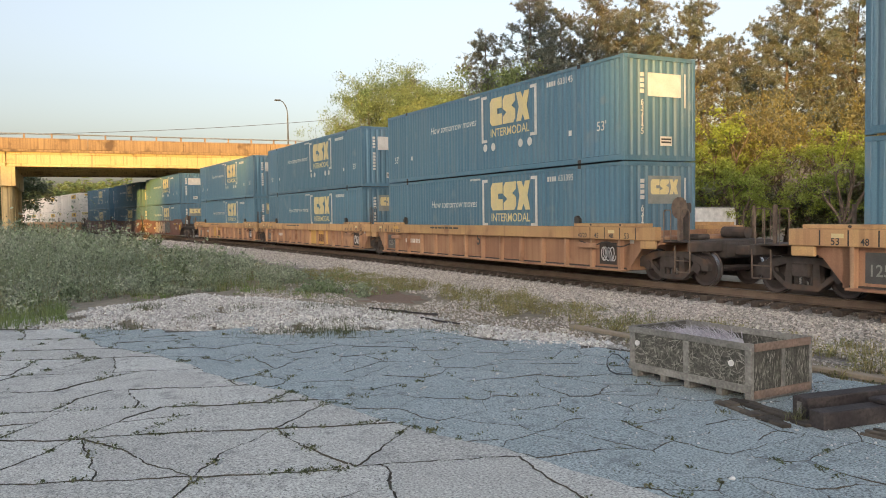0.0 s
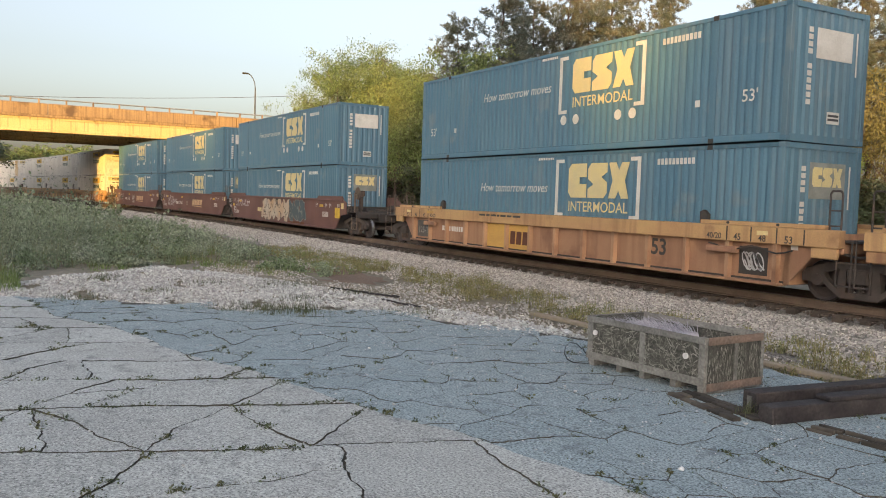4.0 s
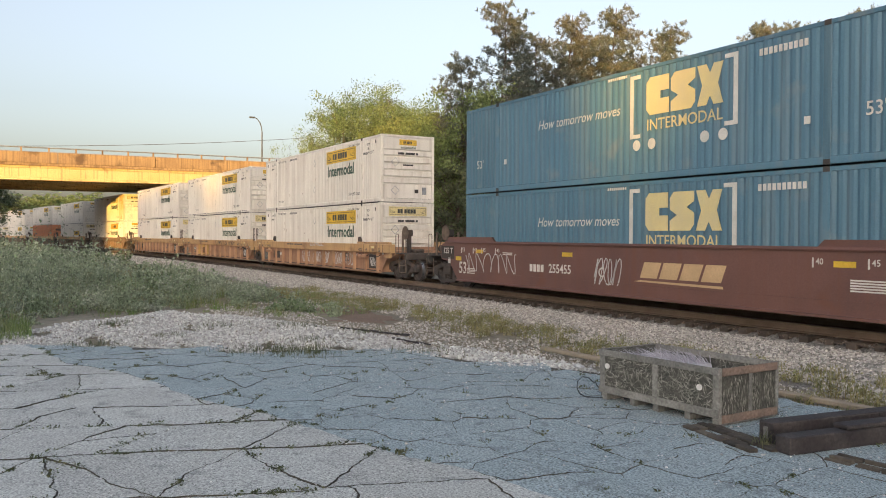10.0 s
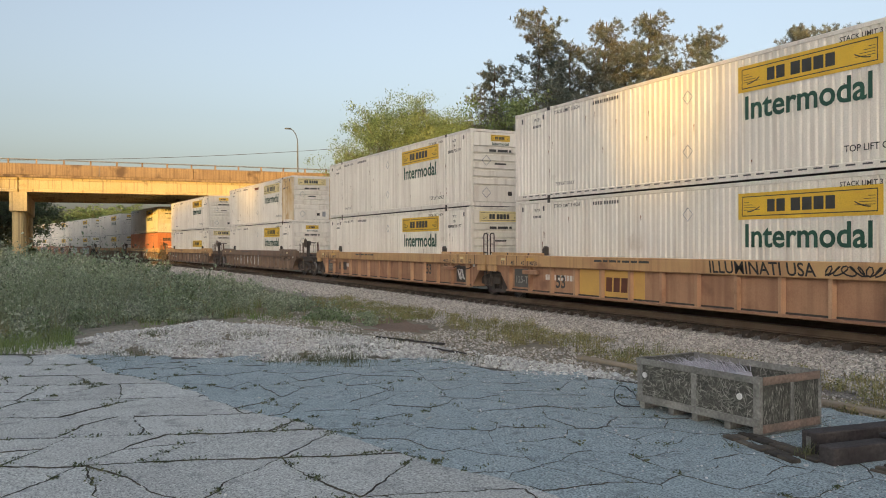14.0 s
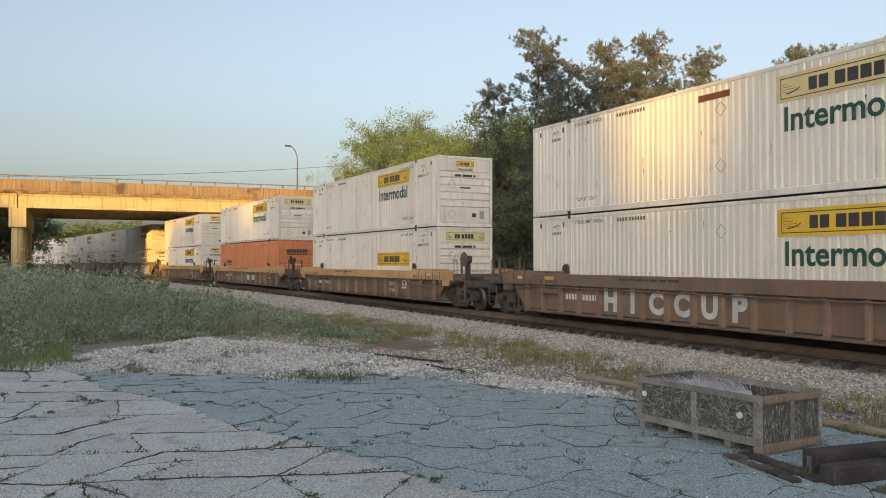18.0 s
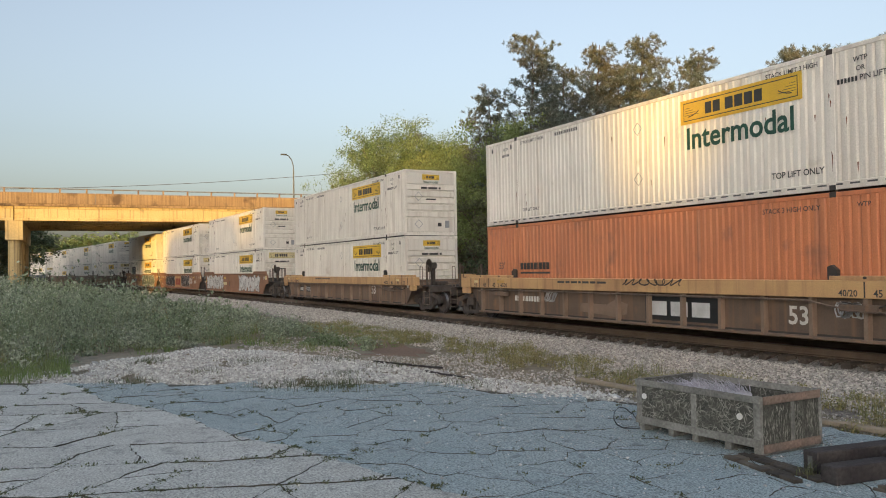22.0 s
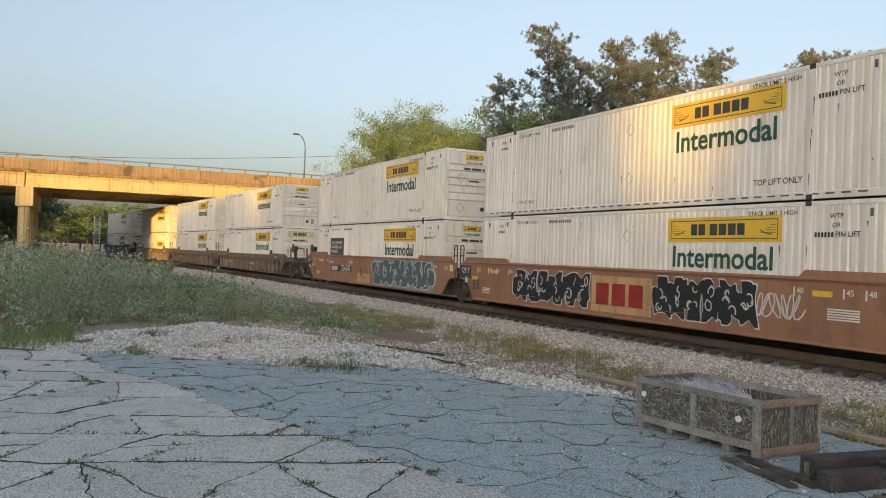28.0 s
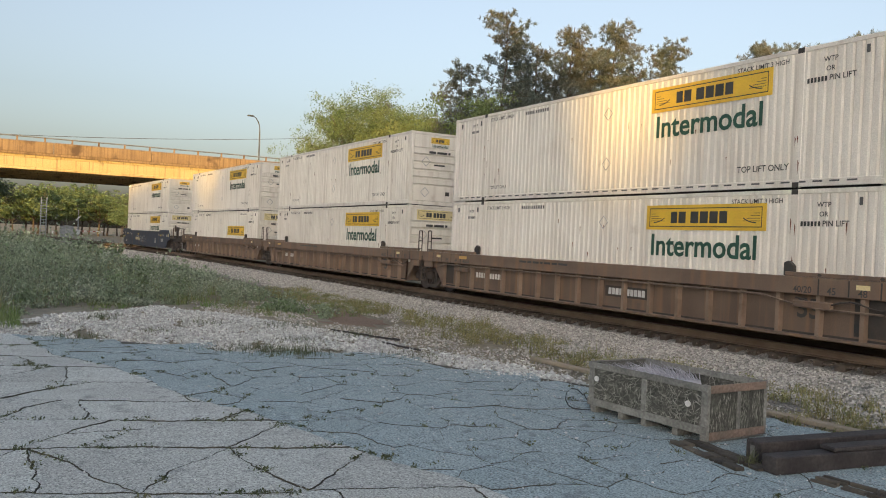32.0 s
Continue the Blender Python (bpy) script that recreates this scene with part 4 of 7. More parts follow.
def make_well(style, paint, chord, ends, label, rng, size53=(3.0, 0.78), digits=""):
    """One well-car unit with the rail's top at z = 0. style: ribbed or smooth; ends: (at -x, at +x) of full, joint, bare."""
    w = thing("well_car", label, "railway car", "well cars of the train")
    top = 1.36 if style == "ribbed" else 1.62
    for sd in (-1, 1):
        y = sd * (1.41 if style == "ribbed" else 1.46)

        def wall():
            s = Shape()
            if style == "ribbed":
                s.prism(wall_outline(top), "y", min(y, y - sd * 0.05), max(y, y - sd * 0.05))
            else:
                s.prism([(-9.55, 1.50), (-9.55, 1.0), (-8.95, 0.92), (-8.35, 0.27), (8.35, 0.27), (8.95, 0.92), (9.55, 1.0), (9.55, 1.50), (9.2, 1.64), (-9.2, 1.64)], "y", min(y, y - sd * 0.05), max(y, y - sd * 0.05))
            return s.mesh("side_wall", paint)
        sw = part("side_wall", shared((style, paint, "wall", sd), wall), None, w)
        if style == "ribbed":
            part("top_chord", shared((chord, "chord", sd), lambda: Shape().block(-9.62, 9.62, min(sd * 1.36, sd * 1.57), max(sd * 1.36, sd * 1.57), 1.12, 1.47, 0.012).mesh("top_chord", chord)), None, w)
            for ex in (-1, 1):
                part("end_guide", shared((chord, "guide", sd, ex), lambda: Shape().block(min(ex * 6.1, ex * 9.3), max(ex * 6.1, ex * 9.3), min(sd * 1.36, sd * 1.54), max(sd * 1.36, sd * 1.54), 1.475, 1.56, 0.01).mesh("end_guide", chord)), None, w)
                part("stop_bracket", shared((chord, "stop", sd, ex), lambda: Shape().prism([(ex * 6.0, 1.48), (ex * 6.22, 1.48), (ex * 6.22, 1.68), (ex * 6.1, 1.78), (ex * 6.0, 1.74)], "y", sd * 1.40 - 0.05, sd * 1.40 + 0.05).mesh("stop_bracket", "shade_and_black_steel")), None, w)
                part("end_plate", shared((chord, "endp", sd, ex), lambda: Shape().block(min(ex * 9.0, ex * 9.58), max(ex * 9.0, ex * 9.58), min(sd * 1.465, sd * 1.55), max(sd * 1.465, sd * 1.55), 0.90, 1.115, 0.02).mesh("end_plate", chord)), None, w)
            # ribs take a lighter tone, so the panels between read as shaded
            rib = shared((paint, "rib", sd), lambda: Shape().prism([(-0.055, 0.0), (0.055, 0.0), (0.045, sd * 0.125), (-0.045, sd * 0.125)], "z", 0.30, 1.13).mesh("rib", "tan_emblem_lit_rib" if paint == "brown_car" else "yellow_lit_rib"))
            x = -8.15
            while x < 8.3:
                part("rib", rib, None, sw, at=(x, y, 0))
                x += 0.94 if paint == "brown_car" and chord == "brown_car" else 1.254
            part("bottom_flange", shared((paint, "flange", sd), lambda: Shape().block(-8.3, 8.3, min(sd * 1.40, sd * 1.56), max(sd * 1.40, sd * 1.56), 0.255, 0.315, 0.01).mesh("bottom_flange", paint)), None, w)
            for a, b in ((6.35, 7.2), (-7.2, -6.35)):
                part("casting_shelf", shared((paint, "shelf", sd, a), lambda: Shape().block(a, b, min(sd * 1.47, sd * 1.6), max(sd * 1.47, sd * 1.6), 0.86, 1.0, 0.02).mesh("casting_shelf", paint)), None, w)
            if sd < 0:
                part("hose", Shape().pipe([(x, -1.56, 1.05 - 0.12 * math.sin((x - 6.4) * 2.6) ** 2) for x in np.linspace(6.4, 8.6, 12)], 0.018), "shade_and_black_steel", w)
        else:
            part("top_lip", shared((paint, "lip", sd), lambda: Shape().prism([(sd * 1.40, 1.66), (sd * 1.49, 1.66), (sd * 1.51, 1.61), (sd * 1.49, 1.57), (sd * 1.40, 1.57)], "x", -9.2, 9.2).mesh("top_lip", paint)), None, w)
            part("bottom_flange", shared((paint, "sflange", sd), lambda: Shape().block(-8.35, 8.35, min(sd * 1.42, sd * 1.53), max(sd * 1.42, sd * 1.53), 0.255, 0.32, 0.01).mesh("bottom_flange", paint)), None, w)
            for ex in (-1, 1):
                part("end_guide", shared((paint, "sguide", sd, ex), lambda: Shape().prism([(ex * 6.0, 1.66), (ex * 6.15, 1.80), (ex * 9.0, 1.80), (ex * 9.15, 1.66)], "y", sd * 1.42 - 0.04, sd * 1.42 + 0.04).mesh("end_guide", paint)), None, w)
    # floor colour is near-black to carry the shade under the box
    part("floor", shared((paint, "floor"), lambda: Shape().box(-8.3, 8.3, -1.42, 1.42, 0.27, 0.36).mesh("floor", "shade_and_black_steel")), None, w)
    for ex, kind in ((-1, ends[0]), (1, ends[1])):
        L = lambda a, b: (min(ex * a, ex * b), max(ex * a, ex * b))

        def head():
            s = Shape()
            s.prism([(ex * 8.25, 0.3), (ex * 8.35, 1.35), (ex * 8.45, 1.35), (ex * 8.45, 0.3)], "y", -1.41, 1.41)
            s.block(*L(8.4, 9.75), -0.5, 0.5, 0.72, 1.12, 0.03)
            s.block(*L(8.9, 9.6), -1.40, 1.40, 1.0, 1.22, 0.03)
            return s.mesh("end_frame", "shade_and_black_steel" if style == "smooth" else paint)
        part("end_frame", shared((style, paint, "head", ex), head), None, w)
        if kind == "full":
            def deck():
                s = Shape().block(*L(9.62, 10.75), -1.32, 1.32, 1.08, 1.13, 0.015)
                s.block(*L(9.62, 10.9), -0.42, 0.42, 0.68, 1.06, 0.03)
                s.block(*L(10.62, 10.78), -1.45, 1.45, 0.86, 1.10, 0.02)
                s.block(*L(9.8, 10.3), -0.75, -0.35, 1.14, 1.28, 0.03)
                s.tube((ex * 9.7, 0.75, 1.30), (ex * 10.5, 0.75, 1.30), 0.15, n=14)
                return s.mesh("platform", "truck_steel" if style == "ribbed" else "shade_and_black_steel")
            part("platform", shared((style, chord, "deck", ex), deck), None, w)
            part("coupler", shared(("coupler", ex), lambda: Shape().block(*L(10.85, 11.45), -0.12, 0.12, 0.76, 1.0, 0.03).block(*L(11.35, 11.78), -0.2, 0.16, 0.74, 1.04, 0.05).mesh("coupler", "truck_steel")), None, w)
            for y in (-1.4, 1.4):
                for x in (9.75, 10.65):
                    rail = shared(("grab", ex), lambda: Shape().pipe([(-0.0, 0, 0), (0, 0, 0.72), (ex * 0.03, 0, 0.78), (ex * 0.22, 0, 0.78), (ex * 0.25, 0, 0.72), (ex * 0.25, 0, 0)], 0.014).mesh("grab_rail", "worn_rail"))
                    part("grab_rail", rail, None, w, "worn yellowish grab rail", at=(ex * x - (ex * 0.25 if x > 10 else 0), y, 1.12))
                post = shared("endpost", lambda: Shape().block(-0.045, 0.045, -0.035, 0.035, 0, 0.85, 0.01).mesh("post", "worn_rail"))
                part("post", post, None, w, at=(ex * 10.2, y * 0.93, 1.13))
                lad = shared("stirrup", lambda: Shape().pipe([(-0.26, 0, 1.0), (-0.26, 0, 0.36), (0.26, 0, 0.36), (0.26, 0, 1.0)], 0.018).pipe([(-0.26, 0, 0.64), (0.26, 0, 0.64)], 0.014).mesh("ladder", "worn_rail"))
                part("ladder", lad, None, w, at=(ex * 10.45, y * 1.03, 0))
            if ex > 0 or style == "smooth":
                bw = Shape().lathe([(0.28, -0.012), (0.28, 0.012), (0.245, 0.012), (0.245, -0.012)], 0, 18)
                bw.tube((0, -0.02, 0), (0, 0.05, 0), 0.06)
                for i in range(5):
                    a = i * 2 * math.pi / 5
                    bw.tube((0, 0, 0), (0.26 * math.cos(a), 0, 0.26 * math.sin(a)), 0.014, n=5)
                bm = part("brake_stand", shared(("stand", ex), lambda: Shape().block(-0.09, 0.09, -0.08, 0.08, 0.0, 0.8, 0.02).block(-0.15, 0.15, -0.13, 0.13, 0.68, 0.95, 0.04).mesh("brake_stand", "truck_steel")), None, w, "dark steel brake stand", at=(ex * 9.95, -0.9, 1.13))
                part("brake_wheel", shared("brakewheel", lambda: bw.mesh("brake_wheel", "worn_rail")), None, bm, at=(0, -0.17, 0.82))
            make_truck(w, (ex * 9.68, 0, 0))
        elif kind == "joint":
            make_truck(w, (ex * 9.75, 0, 0))
        if kind != "full":
            for y in (-1.43, 1.43):
                rail = shared(("jrail", ex), lambda: Shape().pipe([(0, 0, 0), (0, 0, 0.92), (ex * 0.04, 0, 0.98), (ex * 0.22, 0, 0.98), (ex * 0.26, 0, 0.92), (ex * 0.26, 0, 0)], 0.02).pipe([(0, 0, 0.3), (ex * 0.26, 0, 0.3)], 0.015).pipe([(0, 0, 0.6), (ex * 0.26, 0, 0.6)], 0.015).mesh("grab_rail", "truck_steel"))
                part("grab_rail", rail, None, w, "pale worn grab rail", at=(ex * 9.3, y, 1.25))
                part("ladder", shared("jladder", lambda: Shape().pipe([(-0.2, 0, 1.3), (-0.2, 0, 0.4), (0.2, 0, 0.4), (0.2, 0, 1.3)], 0.018).pipe([(-0.2, 0, 0.85), (0.2, 0, 0.85)], 0.014).mesh("ladder", "truck_steel")), None, w, at=(ex * 9.72, y * 1.02, 0))
                part("brake_rod", shared(("jrod", ex), lambda: Shape().pipe([(ex * 9.0, 0, 1.1), (ex * 9.9, 0, 0.95)], 0.03).mesh("brake_rod", "truck_steel")), None, w, at=(0, y * 0.9, 0))
            part("crossover", shared(("cross", ex), lambda: Shape().block(*L(9.3, 9.72), -1.3, 1.3, 1.22, 1.27, 0.01).mesh("crossover", "shade_and_black_steel")), None, w)
    # marks on the near side
    Y = -1.414 if style == "ribbed" else -1.462
    num = "logo_dark" if paint in ("yellow_car", "amber_car") or (paint == "brown_car" and chord == paint) else "logo_white"
    part("lettering", lettering("53", 0.5, num, 0.02), None, w, at=(size53[0], Y - 0.004, size53[1]))
    if paint == "maroon_car" and digits:
        part("number_bar", bars([0.14] * 4, 0.22, 0.05), "logo_white", w, at=(-3.6, Y, 0.88))
        part("lettering", lettering(digits, 1.05, "logo_white", 0.015), None, w, at=(-2.45, Y - 0.004, 0.88))
    elif not digits:
        part("number_bar", bars([0.11] * 4 + [0.02] + [0.11] * 6, 0.17, 0.045) if style == "ribbed" else bars([0.14] * 4 + [0.03] + [0.14] * 6, 0.22, 0.05), "logo_white" if style == "ribbed" else "logo_cream", w, at=(-5.3 if style == "ribbed" else -2.4, Y, 0.88 if style == "smooth" else 0.8))
    if style == "ribbed":
        gap = shared(("divider",), lambda: Shape().box(-0.016, 0.016, -1.5735, -1.5705, 1.135, 1.45).mesh("divider", "shade_and_black_steel"))
        for i, x in enumerate((6.55, 7.2, 7.85, 8.5)):
            for d in (x, -x):
                part("divider", gap, None, w, at=(d + math.copysign(0.36, d), 0, 0))
                part("lettering", lettering(("40/20", "45", "48", "53")[i], 0.42 if i == 0 else 0.19, "logo_dark", 0.015), None, w, at=(d, -1.574, 1.215))
        for d in (7.85, -8.45):
            part("load_plate", Shape().box(d - 0.14, d + 0.14, -1.5745, -1.571, 1.29, 1.38), "logo_cream", w)
        part("load_plate", Shape().box(-7.0, -6.5, -1.5745, -1.571, 1.29, 1.39), "gold_panel", w)
        part("number_bar", bars([0.35, 0.2, 0.3, 0.12, 0.3, 0.25, 0.4], 0.06, 0.07), "logo_dark", w, at=(-2.2, -1.572, 1.36))
        for d in (6.9, 8.2, -6.9, -8.2):
            part("lock_hole", Shape().prism([(d + 0.045 * math.cos(q * math.pi / 5), 1.52 + 0.03 * math.sin(q * math.pi / 5)) for q in range(10)], "y", -1.5425, -1.5395), "shade_and_black_steel", w)
        if paint == "brown_car":
            part("air_pipe", Shape().pipe([(-8.4, -1.53, 0.98), (-7.9, -1.58, 1.06), (5.6, -1.58, 1.06), (6.1, -1.58, 0.96), (6.9, -1.58, 0.86), (8.3, -1.56, 0.86)], 0.022), "worn_rail", w)
        part("tag", Shape().box(8.45, 8.62, Y - 0.004, Y, 1.02, 1.22), "logo_white", w)
    else:
        for x in (6.6, -6.9, -2.1):
            part("tag", Shape().box(x - 0.24, x + 0.24, Y - 0.004, Y, 1.26, 1.38), "yellow_tag", w, "yellow reflective tag")
        part("tag", Shape().box(9.0, 9.3, Y - 0.004, Y, 1.22, 1.48), "logo_cream", w)
        part("tag", Shape().box(-9.05, -8.87, Y - 0.004, Y, 0.86, 1.08), "logo_white", w)
        band = part("end_band", Shape().box(-9.52, -8.62, Y - 0.004, Y, 1.02, 1.48), "shade_and_black_steel", w, "dark end panel with a load limit")
        part("lettering", lettering("125 T", 0.62, "logo_white", 0.014), None, band, at=(-9.05, Y - 0.007, 1.30))
        part("tag", Shape().box(-8.5, -8.1, Y - 0.004, Y, 0.98, 1.12), "yellow_tag", w, "yellow reflective tag")
        for i, x in enumerate((-8.1, -7.3, -6.75, -5.9, 5.9, 7.1, 7.6, 8.6)):
            part("tick", Shape().box(x - 0.02, x + 0.02, Y - 0.004, Y, 1.24, 1.44), "logo_white", w)
            part("lettering", lettering(("53", "48", "45", "40")[i % 4 if i < 4 else 3 - i % 4], 0.17, "logo_white", 0.01), None, w, at=(x + 0.15, Y - 0.004, 1.36))
        for x, z, wd, r in ((7.1, 1.02, 0.75, 5), (-7.45, 0.72, 0.5, 4), (-5.2, 1.3, 0.55, 2)):
            part("number_bar", bars([wd], 0.03, 0.1, rows=r), "logo_white", w, at=(x, Y, z))
        part("lettering", lettering("C" if paint == "maroon_car" else "B", 0.24, "logo_white" if paint == "maroon_car" else "logo_dark", 0.02), None, w, at=(-0.6, Y - 0.004, 0.86))
        # long weld where the lower side sheet is set back
        part("weld_strip", Shape().box(-8.62, 8.62, Y - 0.008, Y, 0.60, 0.615), paint, w)
    return w


def spray(w, seed, x0, x1, z0, z1, count, fill, edge, Y):
    """Sprayed piece: swollen blocks with an outline and inner strokes, no letters."""
    rng = random.Random(seed)
    lo, hi = Shape(), Shape()
    ln = Shape()
    g = (x1 - x0) / count
    for i in range(count):
        cx, cz = x0 + g * (i + 0.5), (z0 + z1) / 2 + rng.uniform(-0.05, 0.05)
        n = 36
        ph = [rng.uniform(0, 6.28) for _ in range(3)]
        out, inn = [], []
        for k in range(n):
            a = 2 * math.pi * k / n
            r = 1.08 + 0.22 * math.sin(3 * a + ph[0]) + 0.16 * math.sin(5 * a + ph[1]) + 0.08 * math.sin(7 * a + ph[2])
            ex, ez = math.copysign(abs(math.cos(a)) ** 0.6, math.cos(a)), math.copysign(abs(math.sin(a)) ** 0.6, math.sin(a))
            px, pz = ex * r * g * 0.54, ez * r * (z1 - z0) * 0.44
            out.append((cx + px, min(z1, max(z0, cz + pz))))
            inn.append((cx + px * 0.90, min(z1 - 0.03, max(z0 + 0.03, cz + pz * 0.93))))
        lo.prism(out, "y", Y - 0.003 - i * 0.0004, Y)
        hi.prism(inn, "y", Y - 0.0072 - i * 0.0004, Y - 0.004)
        for _ in range(4):
            # curled strokes inside each shape
            a, b, q = rng.uniform(-0.24, 0.24) * g, rng.uniform(-0.28, 0.28) * (z1 - z0), rng.uniform(0, 6.28)
            r0 = rng.uniform(0.10, 0.2) * g
            arc = [(cx + a + r0 * math.cos(q + 0.45 * k), cz + b + r0 * 1.2 * math.sin(q + 0.45 * k)) for k in range(8)]
            for (u, v), (e, f) in zip(arc, arc[1:]):
                d = Vector((e - u, f - v)).normalized() * 0.019
                ln.prism([(u - d.y, v + d.x), (e - d.y, f + d.x), (e + d.y, f - d.x), (u + d.y, v - d.x)], "y", Y - 0.016, Y - 0.013)
    p = part("sprayed_piece", lo, edge, w, "sprayed graffiti of swollen shapes")
    part("fill", hi, fill, p)
    ob = part("stroke", ln, edge, p)
    for o in (p, ob):
        o["kind"] = "stuff"


def scrawl(w, seed, x0, z0, width, height, material, Y):
    """A thin sprayed line that loops along."""
    rng = random.Random(seed)
    n = 60
    f, g = rng.uniform(5, 9), rng.uniform(0, 6)
    pts = [(x0 + width * i / n + 0.12 * math.sin(f * 6.28 * i / n), Y - 0.004, z0 + height * (0.5 + 0.45 * math.sin(f * 6.28 * i / n + g + 1.2 * math.sin(9 * i / n)))) for i in range(n + 1)]
    s = Shape()
    vs = []
    for i, p in enumerate(pts):
        a, b = Vector(pts[max(0, i - 1)]), Vector(pts[min(n, i + 1)])
        d = (b - a).normalized() * 0.017
        vs += [(p[0] - d.z, p[1], p[2] + d.x), (p[0] + d.z, p[1], p[2] - d.x)]
    s.add(vs, [(2 * i, 2 * i + 1, 2 * i + 3, 2 * i + 2) for i in range(n)])
    part("sprayed_line", s, material, w)


def gold_panel(w, x0, x1, a, b, Y):
    """Two yellow wall panels with three dark bars for the owner's mark."""
    p = part("name_plate", Shape().box(x0, x1, Y - 0.003, Y, 0.325, 1.10), "gold_panel", w, "bright yellow panel with three dark bars")
    g = (b - a) / 3
    for i in range(3):
        part("name_bar", Shape().prism([(a + g * i, 0.50), (a + g * (i + 0.8), 0.50), (a + g * (i + 0.86), 0.90), (a + g * (i + 0.06), 0.90)], "y", Y - 0.006, Y - 0.0035), "logo_red_brown", p)


def name_plate(w, x0, x1, z0, z1, paint, dark, Y, n=3):
    """A painted plate with plain bars for its writing."""
    p = part("name_plate", Shape().box(x0, x1, Y - 0.004, Y, z0, z1), paint, w, "painted plate with plain bars")
    g = (x1 - x0) * 0.84 / n
    for i in range(n):
        a = x0 + (x1 - x0) * 0.08 + g * i
        if n == 10 and i == 4:
            continue
        part("name_bar", Shape().box(a, a + g * 0.8, Y - 0.008, Y - 0.004, z0 + (z1 - z0) * 0.2, z1 - (z1 - z0) * 0.2), dark, p)


# ---- the train ----
OFFSETS = dict(A0=0.8, A1=-22.54, A2=-41.98, A3=-61.73, A4=-86.3, A5=-105.95, A6=-125.6, C1=-148.98, C2=-168.49, C3=-187.86, D1=-211.00, E1=-234.33, F1=-257.42,
               G1=-280.84, H1=-303.96, I1=-323.95, J1=-343.42, K1=-367.14, L1=-386.79, L2=-406.48, L3=-430.32)
BASE = 0.37      # the lower box over the rail's top


def build_train():
    rng = random.Random(11)
    FB, JB_, JJ, FJ = ("bare", "full"), ("bare", "joint"), ("bare", "joint"), ("full", "joint")
    plan = {
        "A0": ("ribbed", "yellow_car", "yellow_chord", ("full", "full")), "A1": ("ribbed", "yellow_car", "yellow_chord", FB), "A2": ("ribbed", "yellow_car", "yellow_chord", JJ), "A3": ("ribbed", "yellow_car", "yellow_chord", FJ),
        "A4": ("smooth", "maroon_car", "maroon_car", FB), "A5": ("smooth", "maroon_car", "maroon_car", JJ), "A6": ("smooth", "maroon_car", "maroon_car", FJ),
        "C1": ("ribbed", "yellow_car", "yellow_chord", FB), "C2": ("ribbed", "yellow_car", "yellow_chord", JJ), "C3": ("ribbed", "yellow_car", "yellow_chord", FJ),
        "D1": ("ribbed", "brown_car", "brown_car", ("full", "full")), "E1": ("ribbed", "brown_car", "yellow_chord", ("full", "full")), "F1": ("ribbed", "brown_car", "yellow_chord", ("full", "full")), "G1": ("ribbed", "brown_car", "yellow_chord", ("full", "full")),
        "H1": ("smooth", "amber_car", "amber_car", FB), "I1": ("smooth", "amber_car", "amber_car", JJ), "J1": ("smooth", "amber_car", "amber_car", FJ),
        "K1": ("ribbed", "brown_car", "brown_car", FB), "L1": ("ribbed", "brown_car", "brown_car", JJ), "L2": ("ribbed", "brown_car", "brown_car", FJ), "L3": ("smooth", "navy_car", "navy_car", ("full", "full")),
    }
    words = {"yellow_car": "faded orange-yellow well car with vertical ribs", "brown_car": "rusty brown well car with vertical ribs", "maroon_car": "maroon smooth-sided well car with graffiti",
             "amber_car": "orange smooth-sided well car with graffiti", "navy_car": "dark blue well car at the end of the train"}
    for k, (style, paint, chord, ends) in plan.items():
        lab = words[paint]
        if paint == "brown_car" and chord == "yellow_chord":
            lab = "brown ribbed well car with a yellow top chord"
        s53 = {"A6": (-8.0, 0.72), "H1": (-8.0, 0.8), "J1": (-8.1, 0.8), "C2": (-5.25, 0.66), "A2": (-5.8, 0.66), "A1": (0.35, 0.95), "A5": (-8.0, 0.72), "A4": (-8.0, 0.72), "E1": (5.1, 0.85), "G1": (4.7, 0.85), "F1": (5.25, 0.70), "I1": (-8.2, 0.8)}.get(k, (6.6 if k in ("K1", "L1", "L2") else 4.7, 0.82))
        w = make_well(style, paint, chord, ends, lab, rng, s53, "255455" if paint == "maroon_car" and k != "A4" else "724547" if k == "J1" else "")
        Y = -1.414 if style == "ribbed" else -1.462
        if k in ("A4", "A5", "A6"):
            s = Shape()
            for i in range(4):
                s.prism([(0.9 + i * 0.68, 0.80), (1.50 + i * 0.68, 0.80), (1.66 + i * 0.68, 1.20), (1.06 + i * 0.68, 1.20)], "y", Y - 0.004, Y)
            s.prism([(0.7, 0.70), (3.6, 0.66), (3.6, 0.72), (0.9, 0.74)], "y", Y - 0.004, Y)
            if k != "A4":
                part("emblem", s, "swoosh", w, "tan slanted emblem blocks over a swoosh")
        if k == "A4":
            spray(w, 3, -2.5, 2.0, 0.32, 1.58, 5, "spray_tan", "logo_dark", Y)
            spray(w, 4, 2.1, 4.4, 0.40, 1.56, 3, "spray_teal", "spray_grey", Y - 0.01)
            scrawl(w, 5, -7.8, 1.0, 2.8, 0.4, "spray_white", Y)
            part("notice", Shape().box(8.30, 8.86, Y - 0.006, Y, 0.78, 1.26), "yellow_tag", w, "bright yellow notice plate")
            part("rust_patch", Shape().box(1.4, 4.3, Y - 0.002, Y, 0.3, 0.42), "rust_iron", w)
        if k == "A5":
            scrawl(w, 6, -6.6, 0.55, 1.9, 0.75, "spray_white", Y)
